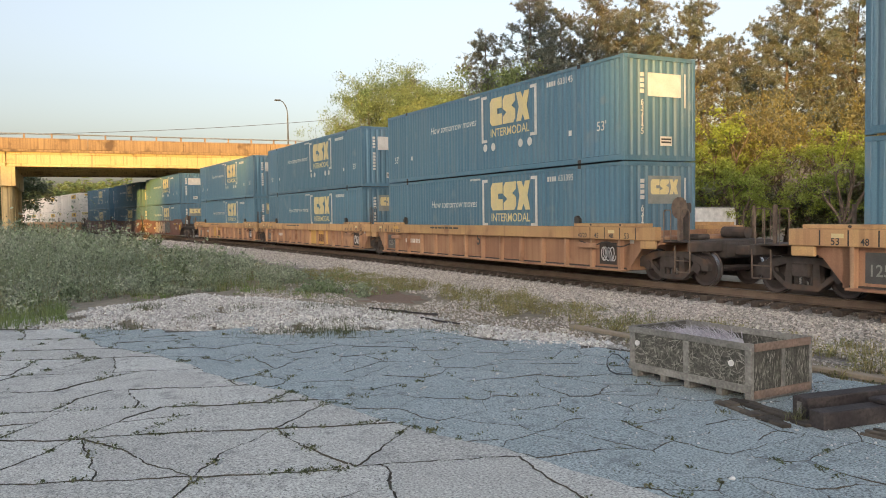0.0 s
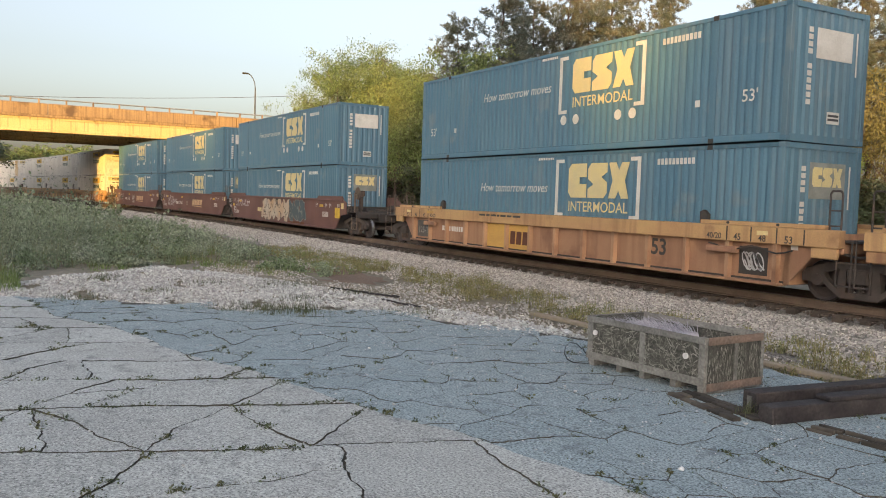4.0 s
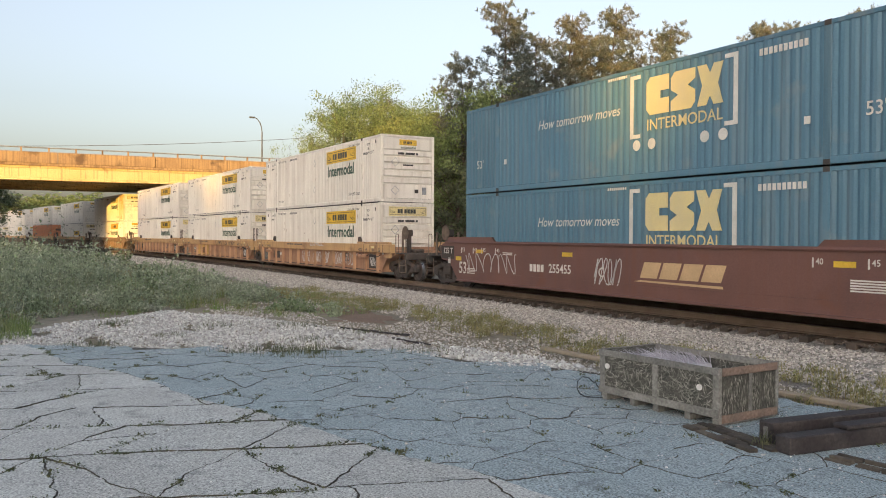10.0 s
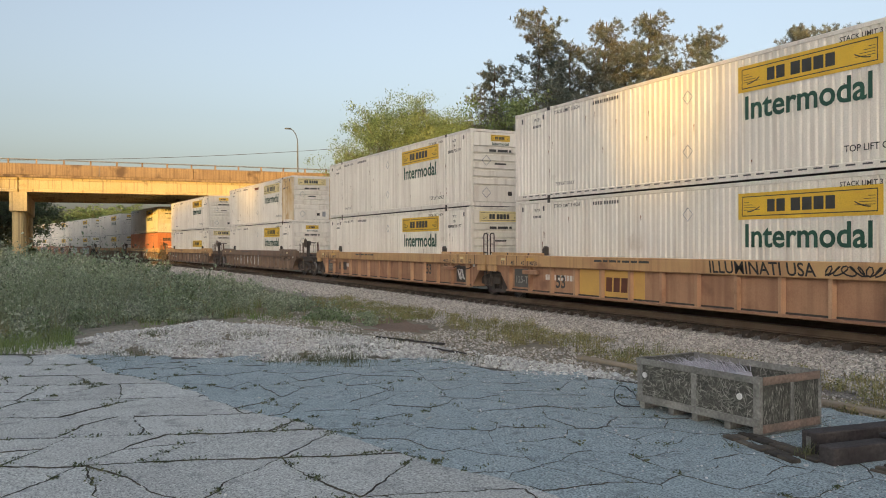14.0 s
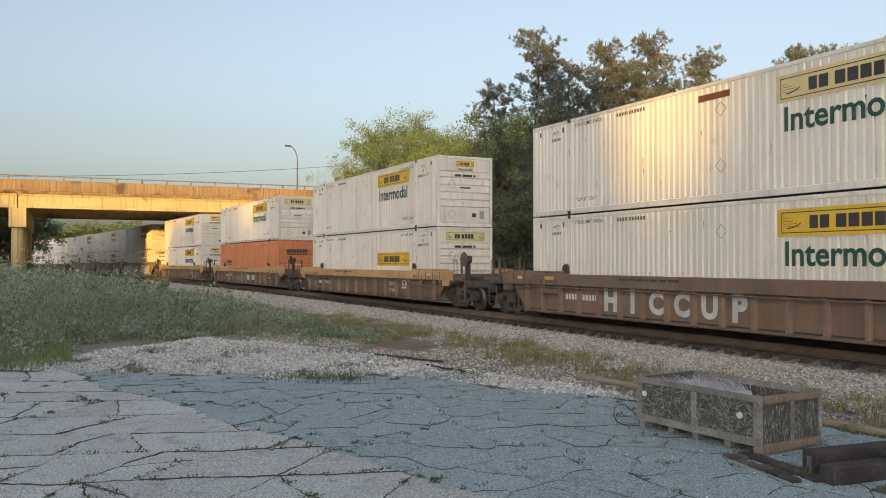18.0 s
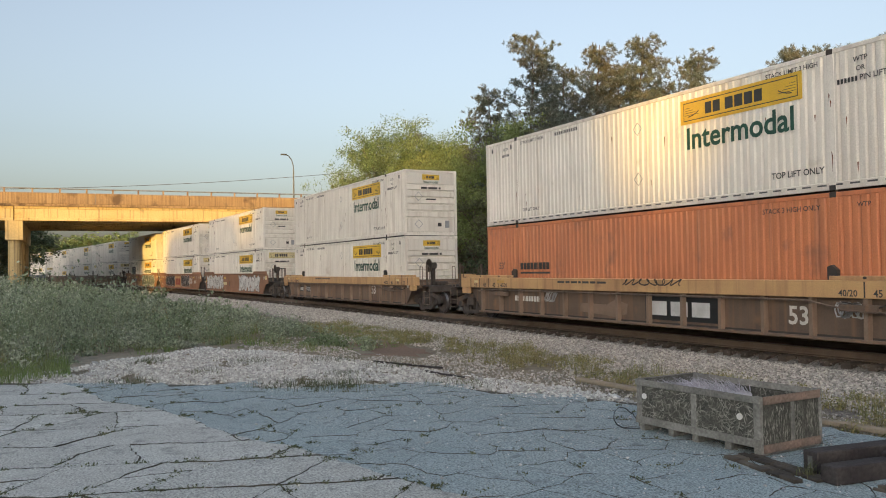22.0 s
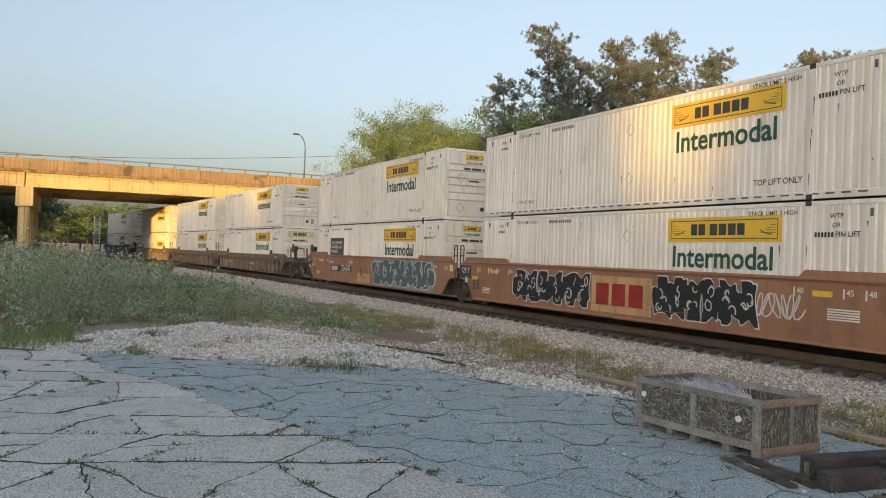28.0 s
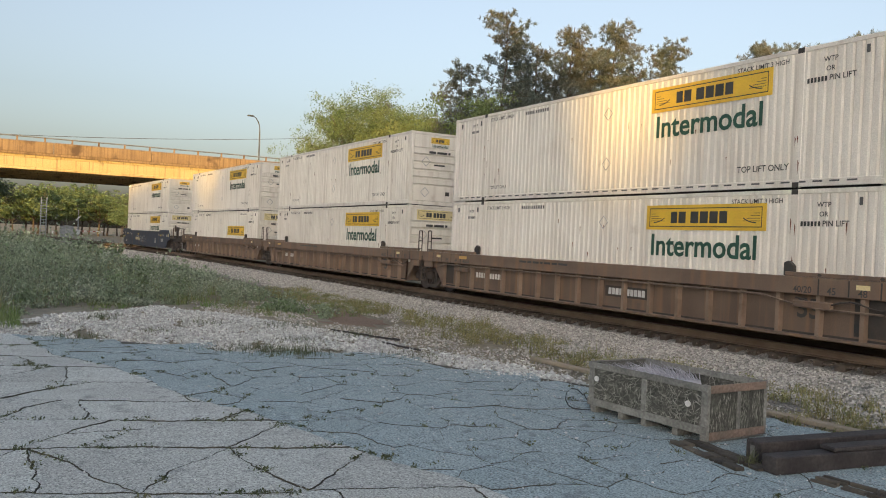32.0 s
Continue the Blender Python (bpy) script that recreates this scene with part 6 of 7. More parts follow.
    # grit strewn on the lot
    p = scatter(rng, 16000, -17, 0, -3, 8.6, lambda x, y: in_lot(x, y) and rng.uniform() < 0.25 + 0.75 * max(0, min(1, (y - 2.5 - (x + 15.7) * 0.2) / 4)))
    p3 = np.column_stack([p, np.full(len(p), 0.008)])
    size = 0.008 * rng.uniform(0.4, 1.7, len(p)) + (rng.uniform(0, 1, len(p)) > 0.97) * 0.016
    tagged(part("loose_grit", soup("loose_grit", *stones(rng, p3, size), "white_stone"), None), "small white grit strewn over the pavement", "gravel", kind="stuff")


def build_weeds():
    rng = np.random.default_rng(8)
    # grass in the joints of the lot
    pts, h, rosettes = [], [], []
    for x, y, conc in CRACKS:
        k = noise.noise((x * 0.9, y * 0.9, 3.0)) + 0.6 * noise.noise((x * 4.0, y * 4.0, 13.0))
        if k > -0.25 and rng.uniform() < (0.085 if conc else 0.03):
            for _ in range(rng.integers(5, 16)):
                pts.append((x + rng.normal(0, 0.022), y + rng.normal(0, 0.022), -0.03))
                h.append(rng.uniform(0.015, 0.06))
        if k > 0.0 and rng.uniform() < (0.11 if conc else 0.03):
            w = rng.uniform(0.02, 0.05)
            rosettes += [(x + rng.normal(0, w), y + rng.normal(0, w), 0.004 + abs(rng.normal(0, 0.014))) for _ in range(rng.integers(8, 30))]
    for cx, cy, n, sp, hh in ((-14.0, 4.9, 420, 0.35, 0.22), (-14.6, 4.3, 260, 0.35, 0.18), (-5.62, 6.80, 60, 0.06, 0.22), (-13.2, 6.9, 200, 0.3, 0.15), (-16.9, 1.6, 200, 0.3, 0.15), (-17.6, 3.2, 160, 0.25, 0.14), (-19.0, 4.6, 200, 0.35, 0.16), (-18.2, 6.2, 220, 0.4, 0.18), (-15.6, 5.6, 150, 0.25, 0.15), (-20.4, 2.6, 160, 0.3, 0.2), (-16.4, 7.1, 160, 0.3, 0.14)):
        for _ in range(n):
            pts.append((cx + rng.normal(0, sp), cy + rng.normal(0, sp), -0.03))
            h.append(rng.uniform(0.35, 1.0) * hh)
    pts = np.array(pts)
    tagged(part("crack_grass", soup("crack_grass", *blades(rng, pts, h, 0.009 + 0.0 * pts[:, 0], 0.9), "tuft"), None), "short grass and weeds growing in the cracks", "grass", kind="stuff")
    ro = np.array(rosettes)
    tagged(part("crack_weeds", soup("crack_weeds", *leaves(rng, ro, 0.014 * rng.uniform(0.5, 1.5, len(ro))), "tuft"), None), "low leafy weeds rooted in the cracks", "weed", kind="stuff")
    # verge between the lot and the ballast
    def verge(x, y):
        o = off_track(x, y)
        k = noise.noise((x * 0.55, y * 0.8, 4.0))
        return 4.3 + 0.4 * k < o < 6.9 and k + 0.5 * noise.noise((x * 2, y * 2, 8.0)) > -0.16 - (0.15 if x > -13 else 0) and not (math.hypot((x + 20.6) / 2.4, (y - 8.7) / 1.1) < 0.95)
    c = scatter(rng, 1500, -32, -2, 6.0, 12.5, verge)
    p = np.repeat(c, 20, axis=0) + rng.normal(0, 0.085, (20 * len(c), 2))
    hh = np.array([0.09 + 0.19 * max(0, 0.4 + noise.noise((x * 1.2, y * 1.2, 6.0))) for x, y in p]) * rng.uniform(0.5, 1.3, len(p))
    p3 = np.column_stack([p, np.full(len(p), -0.09)])
    half = rng.uniform(0, 1, len(p)) < 0.55
    tagged(part("verge_grass", soup("verge_grass", *blades(rng, p3[half], hh[half], np.full(half.sum(), 0.011), 0.7), "verge"), None), "patchy green weeds along the ballast", "grass", kind="stuff")
    tagged(part("verge_straw", soup("verge_straw", *blades(rng, p3[~half], hh[~half] * 1.1, np.full((~half).sum(), 0.012), 0.7), "dry_grass"), None), "dry yellow grass along the ballast", "grass", kind="stuff")
    k = np.repeat(np.arange(len(p3)), 2)
    q = p3[k] + np.column_stack([rng.normal(0, 0.04, len(k)), rng.normal(0, 0.04, len(k)), hh[k] * rng.uniform(0.2, 1.0, len(k))])
    mix = rng.uniform(0, 1, len(k)) < 0.6
    tagged(part("verge_leaves", soup("verge_leaves", *leaves(rng, q[mix], rng.uniform(0.012, 0.03, mix.sum())), "verge"), None), "small green leaves of the weeds along the ballast", "weed", kind="stuff")
    tagged(part("verge_dry_leaves", soup("verge_dry_leaves", *leaves(rng, q[~mix], rng.uniform(0.010, 0.024, (~mix).sum())), "dry_grass"), None), "dry tan leaves of the weeds along the ballast", "weed", kind="stuff")
    # tall brush beyond the gravel

    def brush_edge(y):
        return near_line(y, [(-30, -18.6), (-0.6, -18.8), (0.4, -20.4), (1.2, -23.2), (3.2, -23.0), (4.6, -25.3), (6.2, -22.3), (7.2, -20.6), (9.5, -21.0), (12, -26)])

    def brush(x, y):
        o = off_track(x, y)
        return x < brush_edge(y) + 0.8 * noise.noise((x, y, 11.0)) and o > (5.0 if x > -30 else 6.2) + 0.8 * noise.noise((x * 0.3, y * 0.3, 2.0))

    def tall(x, y):
        o = off_track(x, y)
        d = brush_edge(y) - x
        t = 0.28 + 0.95 * min(1, max(0, d) / 6) * min(1, max(0, (o - 6.0)) / 9)
        return t * (0.75 + 0.9 * noise.noise((x * 0.4, y * 0.4, 13.0)) + 0.9 * noise.noise((x * 1.1, y * 1.1, 23.0)))
    def clumps(x0, x1, y0, n, per, w, grow, spread, keep):
        c = scatter(rng, n, x0, x1, y0, 12.0, keep)
        if not len(c):
            return np.zeros((0, 3)), np.zeros(0), np.zeros(0), np.zeros(0)
        hh = np.array([max(0.18, tall(x, y)) for x, y in c]) * rng.uniform(0.45, 1.5, len(c)) * grow
        k = np.repeat(np.arange(len(c)), per)
        a = rng.uniform(0, 6.283, len(k))
        r = np.abs(rng.normal(0, spread, len(k))) * (0.5 + hh[k])
        p = np.column_stack([c[k, 0] + np.cos(a) * r, c[k, 1] + np.sin(a) * r, np.full(len(k), -0.1)])
        return p, hh[k] * rng.uniform(0.45, 1.1, len(k)), np.full(len(k), w) * rng.uniform(0.6, 1.3, len(k)), a

    def green(x, y):
        return brush(x, y) and (brush_edge(y) - x < 3.0 or off_track(x, y) < 6.8 + noise.noise((x * 0.4, y * 0.4, 41.0)) or noise.noise((x * 0.25, y * 0.25, 51.0)) > 0.18)

    def grey(x, y):
        return brush(x, y) and off_track(x, y) > 7.0 and noise.noise((x * 0.5, y * 0.5, 61.0)) > -0.45
    zones = ((-31, -18, -8, 1.0, 0.012), (-48, -31, -10, 1.25, 0.020), (-85, -48, -12, 1.7, 0.036), (-180, -85, -16, 2.4, 0.075))
    prs = {"brush": [], "brush_leaves": [], "brush_grass": [], "brush_straw": []}
    for x0, x1, y0, big, w in zones:
        p, hh, ww, a = clumps(x0, x1, y0, int(520 / big), 30, w * 1.3, 1.35, 0.15 * big ** 0.5, grey)
        prs["brush"].append(blades(rng, p, hh, ww * 0.75, 0.75, a))
        k = np.repeat(np.arange(len(p)), 5)
        f = rng.uniform(0.2, 1.0, len(k))
        q = p[k] + np.column_stack([np.cos(a[k]) * f * f * hh[k] * 0.35 + rng.normal(0, 0.05, len(k)), np.sin(a[k]) * f * f * hh[k] * 0.35 + rng.normal(0, 0.05, len(k)), f * hh[k]])
        prs["brush_leaves"].append(leaves(rng, q, ww[k] * 2.9))
        p, hh, ww, a = clumps(x0, x1, y0, int(950 / big), 30, w * 1.5, 0.5, 0.22 * big ** 0.5, green)
        prs["brush_grass"].append(blades(rng, p, hh, ww, 0.9, a))
        p, hh, ww, a = clumps(x0, x1, y0, int(700 / big), 9, w * 0.6, 1.05, 0.2, brush)
        prs["brush_straw"].append(blades(rng, p, hh, ww, 0.6, a))
    for nm, mt, lab in (("brush", "weed", "tall grey-green brush stalks beside the track"), ("brush_leaves", "weed", "small grey-green leaves of the tall brush"), ("brush_grass", "grass", "green grass among the tall brush"), ("brush_straw", "dry_grass", "dead straw stalks in the brush")):
        tagged(part(nm, soup(nm, *join(*prs[nm]), mt), None), lab, "brush", kind="stuff")
    # bright grass at the lot's edge by the brush
    p = scatter(rng, 5000, -21, -17, -4, 0.8, lambda x, y: x < -17.6 - 0.5 * (y + 1))
    tagged(part("edge_grass", soup("edge_grass", *blades(rng, np.column_stack([p, np.full(len(p), -0.06)]), rng.uniform(0.12, 0.38, len(p)), np.full(len(p), 0.014), 0.8), "grass"), None), "fresh green grass at the lot's edge", "grass", kind="stuff")


def leaves(rng, pts, size):
    """Loose leaves: one bent pair of triangles each, in any direction."""
    n = len(pts)
    a = rng.normal(0, 1, (n, 3))
    a /= np.linalg.norm(a, axis=1)[:, None]
    b = np.cross(a, rng.normal(0, 1, (n, 3)))
    b /= np.linalg.norm(b, axis=1)[:, None] + 1e-9
    s = np.asarray(size).reshape(n, 1)
    v = np.stack([pts - a * s, pts + b * s * 0.55, pts + a * s, pts - b * s * 0.55], 1)
    f = np.array([(0, 1, 2), (0, 2, 3)])
    return v.reshape(-1, 3), (f[None] + 4 * np.arange(n)[:, None, None]).reshape(-1, 3)


# ---- trees ----
def limb(s, p, q, r0, r1, rng, n=4):
    prev, pr = Vector(p), r0
    for i in range(1, n + 1):
        t = i / n
        c = Vector(p).lerp(Vector(q), t) + Vector((rng.uniform(-1, 1), rng.uniform(-1, 1), rng.uniform(-0.4, 0.8))) * (0.06 * (Vector(q) - Vector(p)).length * (1 - t))
        r = r0 + (r1 - r0) * t
        s.tube(prev, c, pr, r, n=6, cap=False)
        prev, pr = c, r


def make_pine(seed, height):
    """Loblolly pine: bare stem below, rounded clumps of needles on upturned limbs above."""
    rng, nr = random.Random(seed), np.random.default_rng(seed)
    t = thing("pine_tree", "tall pine with a bare trunk and clumped needles", "tree", "pines beyond the track")
    s = Shape()
    top = Vector((rng.uniform(-0.6, 0.6), rng.uniform(-0.6, 0.6), height))
    limb(s, (0, 0, -0.8), top, 0.22, 0.03, rng, 10)
    tufts = []
    nl = 104
    for i in range(nl):
        f = 0.36 + 0.62 * (i / nl) ** 0.9
        a = rng.uniform(0, 6.283)
        u = (1 - f) / 0.64
        spread = 0.165 * height * (0.16 + 0.92 * u ** 0.45) * (1 - 0.35 * u ** 3) * rng.uniform(0.4, 1.15)
        root = top * f
        tip = root + Vector((math.cos(a) * spread, math.sin(a) * spread, spread * rng.uniform(-0.05, 0.5)))
        limb(s, root, tip, 0.055 * (1.2 - f), 0.014, rng, 3)
        out = tip - root
        for _ in range(int(5 + 5.6 * spread)):
            g = rng.uniform(0.35, 1.04)
            c = root + out * g + Vector((rng.gauss(0, 0.2), rng.gauss(0, 0.2), rng.gauss(0.06, 0.15))) * (0.7 + spread * 0.35)
            tufts.append(c)
    part("trunk", s, "bark", t, smooth=True)
    n = 22
    o = np.repeat(np.array(tufts), n, axis=0) + nr.normal(0, 0.05, (n * len(tufts), 3))
    d = nr.normal(0, 1, o.shape) + np.array([0, 0, 0.45])
    d /= np.linalg.norm(d, axis=1)[:, None]
    w = np.cross(d, nr.normal(0, 1, o.shape))
    w /= np.linalg.norm(w, axis=1)[:, None]
    L = nr.uniform(0.14, 0.34, len(o))[:, None]
    v = np.stack([o - w * 0.024, o + w * 0.024, o + d * L], 1)
    prs = [(v.reshape(-1, 3), np.arange(3 * len(o)).reshape(-1, 3))]
    part("crown", soup("crown", *join(*prs), "needle"), None, t)
    return t


def make_broadleaf(seed, height, width, material, clumps=150, per=60, leaf=0.13, label="leafy green tree", low=0.12, bare=1.0):
    rng, nr = random.Random(seed), np.random.default_rng(seed)
    t = thing("leafy_tree", label, "tree", "leafy trees beyond the track")
    s = Shape()
    fork = Vector((rng.uniform(-0.3, 0.3), rng.uniform(-0.3, 0.3), height * 0.3))
    limb(s, (0, 0, -0.8), fork, 0.028 * height ** 0.9 * 0.55 + 0.05, 0.09, rng, 4)
    ends = []
    for i in range(9):
        a = i * 2.4 + rng.uniform(-0.3, 0.3)
        f = rng.uniform(0.5, 1.0)
        e = Vector((math.cos(a) * width * 0.5 * f, math.sin(a) * width * 0.5 * f, height * rng.uniform(0.42, 0.98) * (1.12 - 0.3 * f)))
        limb(s, fork.lerp(Vector((0, 0, 0)), rng.uniform(0, 0.25)), e, 0.08, 0.02, rng, 4)
        ends.append(e)
        for _ in range(3):
            e2 = e + Vector((rng.gauss(0, 1), rng.gauss(0, 1), rng.gauss(0.2, 0.7))) * width * 0.13
            limb(s, fork.lerp(e, rng.uniform(0.5, 0.9)), e2, 0.035, 0.01, rng, 3)
            ends.append(e2)
    part("trunk", s, "bark", t, smooth=True)
    pts = []
    for _ in range(clumps):
        e = rng.choice(ends)
        c = e + Vector((rng.gauss(0, 1), rng.gauss(0, 1), rng.gauss(0, 0.8))) * width * 0.13
        c.z = max(height * low, min(height, c.z))
        pts.append(np.array(c)[None] + nr.normal(0, 1, (per, 3)) * np.array([0.42, 0.42, 0.3]) * width * 0.10)
    p = np.concatenate(pts)
    part("crown", soup("crown", *leaves(nr, p, leaf * nr.uniform(0.6, 1.3, len(p)) * bare), material), None, t)
    return t


def polar(az, r):
    a = radians(az)
    return -math.cos(a) * r, math.sin(a) * r


def build_trees():
    rng = random.Random(77)
    pines = [make_pine(100 + i, 20.0) for i in range(5)]
    first = [True] * 5
    # (bearing from the track's line, distance, height)
    rows = [(30.4, 62, 17.2), (33.3, 62, 20.6), (35.2, 64, 19.0), (37.2, 62, 20.1), (38.6, 66, 19.0), (40.1, 62, 20.4), (42.2, 66, 18.0), (44.1, 62, 19.0), (46.2, 66, 16.6), (48.0, 64, 17.2), (49.4, 62, 18.4),
            (51.7, 62, 18.2), (53.5, 64, 18.0), (55.3, 62, 19.0), (57.5, 62, 18.6), (60, 60, 18.2), (62.2, 61, 18.6), (64.5, 60, 18.0), (61.2, 72, 18.4), (58.8, 74, 18.0), (34.4, 74, 18.6), (38.0, 76, 19.6), (41.2, 76, 19.0), (43.2, 76, 18.2), (47.2, 76, 17.2), (52.6, 76, 18.2), (56.4, 74, 18.2),
            (32.2, 58, 12.2), (36.2, 57, 12.8), (39.4, 56, 12.2), (24.6, 92, 18.4), (27.4, 96, 16.8)]
    for az, r, h in rows:
        i = rng.randrange(5)
        x, y = polar(az, r)
        m = pose(x, y, -0.7, 0, 0, rng.uniform(0, 360))
        k = (h - 0.8) / 20.0 * rng.uniform(0.98, 1.02)
        if first[i]:
            pines[i].matrix_basis, pines[i].scale = m, (k, k, k)
            first[i] = False
        else:
            pines[i].scale, old = (k, k, k), pines[i].scale[:]
            copy_thing(pines[i], m)
            pines[i].scale = old
    # leafy trees: a group by the bridge, a bright green one, sunlit saplings and dark understorey
    kinds = {"pale": make_broadleaf(201, 15.0, 9.0, "leaf_pale", 360, 85, 0.09, "pale yellow-green leafy tree in spring leaf"),
             "green": make_broadleaf(202, 13.0, 10.0, "leaf", 240, 110, 0.105, "bright green leafy tree before the pines"),
             "dark": make_broadleaf(203, 8.0, 7.0, "leaf_dark", 150, 70, 0.12, "dark green undergrowth tree below taller trees", 0.04),
             "sapling": make_broadleaf(204, 7.5, 4.6, "leaf_young", 120, 75, 0.075, "sunlit yellow-green sapling before the pines", 0.1),
             "golden": make_broadleaf(206, 10.0, 7.0, "leaf_gold", 130, 55, 0.085, "thin tree with golden brown young leaves", 0.15),
             "sparse": make_broadleaf(205, 11.0, 7.5, "leaf", 60, 40, 0.08, "thin tree with few young leaves", 0.3),
             "far": make_broadleaf(207, 15.0, 9.0, "leaf_pale", 110, 34, 0.24, "far woods tree with haze put into its pale green"),
             "shade": make_broadleaf(208, 8.0, 7.0, "leaf_dark", 60, 40, 0.26, "added unseen leafy tree on the sun-blocking ridge", 0.04)}
    spots = [("pale", 22.2, 80, 15.8, 0.9), ("pale", 23.9, 84, 17.4, 0.85), ("pale", 26.0, 80, 16.4, 0.9), ("dark", 24.8, 88, 15.5, 1.0), ("pale", 28.0, 82, 15.6, 0.95), ("green", 30.6, 62, 13.4, 0.9), ("green", 29.0, 66, 11.8, 0.9), ("green", 32.4, 64, 12.4, 0.8),
             ("sparse", 19.3, 86, 12.6, 0.6), ("sparse", 20.8, 88, 12.2, 0.6),
             ("sapling", 45.2, 52, 9.4, 1.0), ("sapling", 46.8, 51, 6.6, 1.0), ("sapling", 52.8, 50, 7.6, 1.0), ("golden", 42.4, 54, 7.0, 0.8), ("golden", 45.9, 55, 8.2, 0.9),
             ("dark", 33.5, 56, 8, 1.1), ("dark", 36.0, 54, 7.2, 1.2), ("dark", 38.0, 56, 7.5, 1.2), ("dark", 41.6, 54, 7.0, 1.2), ("dark", 43.6, 56, 6.4, 1.2),
             ("dark", 48.0, 58, 4.6, 1.6), ("dark", 51.2, 58, 4.6, 1.6), ("dark", 54.8, 57, 5.0, 1.6), ("dark", 57.4, 56, 5.4, 1.6), ("dark", 60.2, 56, 5.2, 1.5), ("dark", 62.8, 55, 5.4, 1.5), ("golden", 61.5, 57, 10.5, 0.8), ("golden", 44.2, 57, 10.5, 0.8), ("golden", 47.6, 56, 11.0, 0.8), ("golden", 49.8, 55, 10.0, 0.8),
             ("golden", 54.2, 56, 11.5, 0.8), ("golden", 56.0, 58, 12.5, 0.7), ("golden", 59.0, 56, 11.0, 0.8), ("dark", 37.0, 74, 9, 1.4), ("dark", 41.0, 76, 9, 1.4), ("dark", 45.0, 74, 7, 1.4),
             ("dark", 31.5, 72, 9, 1.4), ("dark", 28, 92, 11, 1.5), ("dark", 20.8, 96, 9, 1.5)]
    # woods far down the line, beyond the bridge; their pale leaf colour stands in for haze
    for i in range(34):
        az = -1.0 + i * 0.42 + rng.uniform(-0.2, 0.2)
        far = rng.uniform(255, 310) if az < 9 else rng.uniform(190, 240)
        spots.append(("far", az, far, 0.046 * far * rng.uniform(0.7, 1.1) + 2.6, 1.7))
    for az, r, h in ((-4.6, 112, 10), (-3.4, 118, 10.5), (-2.6, 124, 10), (-2.7, 131, 11), (-2.9, 138, 11), (-3.1, 146, 11), (-6, 110, 10)):
        spots.append(("dark", az, r, h, 1.4))
    hh = {"pale": 15.0, "green": 13.0, "dark": 8.0, "sapling": 7.5, "sparse": 11.0, "golden": 10.0, "far": 15.0}
    used = set()
    for kind, az, r, h, wide in spots:
        x, y = polar(az, r)
        k = h / hh[kind]
        ob = kinds[kind]
        m, sc = pose(x, y, -0.7, 0, 0, rng.uniform(0, 360)), (k * wide, k * wide, k)
        if kind not in used:
            used.add(kind)
            ob.matrix_basis, ob.scale = m, sc
        else:
            old = ob.scale[:]
            ob.scale = sc
            copy_thing(ob, m)
            ob.scale = old
    # an added, unseen ridge with trees far behind the lot, put there to keep the low sun off it and off most of the
    # train
    fwd, side = Vector((toward.x, toward.y)).normalized(), Vector((-toward.y, toward.x)).normalized()

    # crest heights shape the light: dips let sun patches through, peaks shade pines
    def crest(p):
        return np.interp(p, [-150, -100, -64, -61, -57.9, -56.9, -53, -51, -48.5, -42, -36, -33, -30.5, -29.2, -28, -26.5, -20, -14, -11, -3.2, -1.1, 0.0, 0.6, 1.7, 12, 30, 80, 100],
                         [45, 45, 41, 38, 36.3, 24, 24, 30.5, 37.5, 37.5, 37, 37, 36, 33.4, 33.4, 36, 36, 37, 47, 45, 33.9, 29.4, 29.4, 34.0, 33.4, 30.5, 24, 0])
    n, k = 320, 5
    vs = []
    for i in range(n + 1):
        p = -150 + 250 * i / n
        for d, f in ((170, -0.1), (208, 0.7), (220, 1.0), (232, 0.75), (280, -0.1)):
            c = fwd * d + side * p
            vs.append((c.x, c.y, -0.3 + crest(p) * max(0, f) + (0.2 * noise.noise((p * 0.2, d * 0.1, 0)) if f > 0 else 0)))
    tagged(part("wooded_ridge", Shape().add(vs, [(i * k + j, i * k + j + 1, (i + 1) * k + j + 1, (i + 1) * k + j) for i in range(n) for j in range(k - 1)]), "earth", smooth=True), "added unseen ridge that blocks the low sun", "ridge", kind="structure")
    ob = kinds["shade"]
    ob.matrix_basis = pose(*(fwd * 222 + side * -26), crest(-26) - 8)
    old = ob.scale[:]
    for i in range(42):
        p = -23 + i * 2.6 + rng.uniform(-1, 1)
        if -3.2 < p < 4.0:
            continue
        c = fwd * (220 + rng.uniform(-5, 5)) + side * p
        h = rng.uniform(5.5, 9.0)
        ob.scale = (h / 8 * 0.8, h / 8 * 0.8, h / 8)
        copy_thing(ob, pose(c.x, c.y, crest(p) - h, 0, 0, rng.uniform(0, 360)))
    ob.scale = old


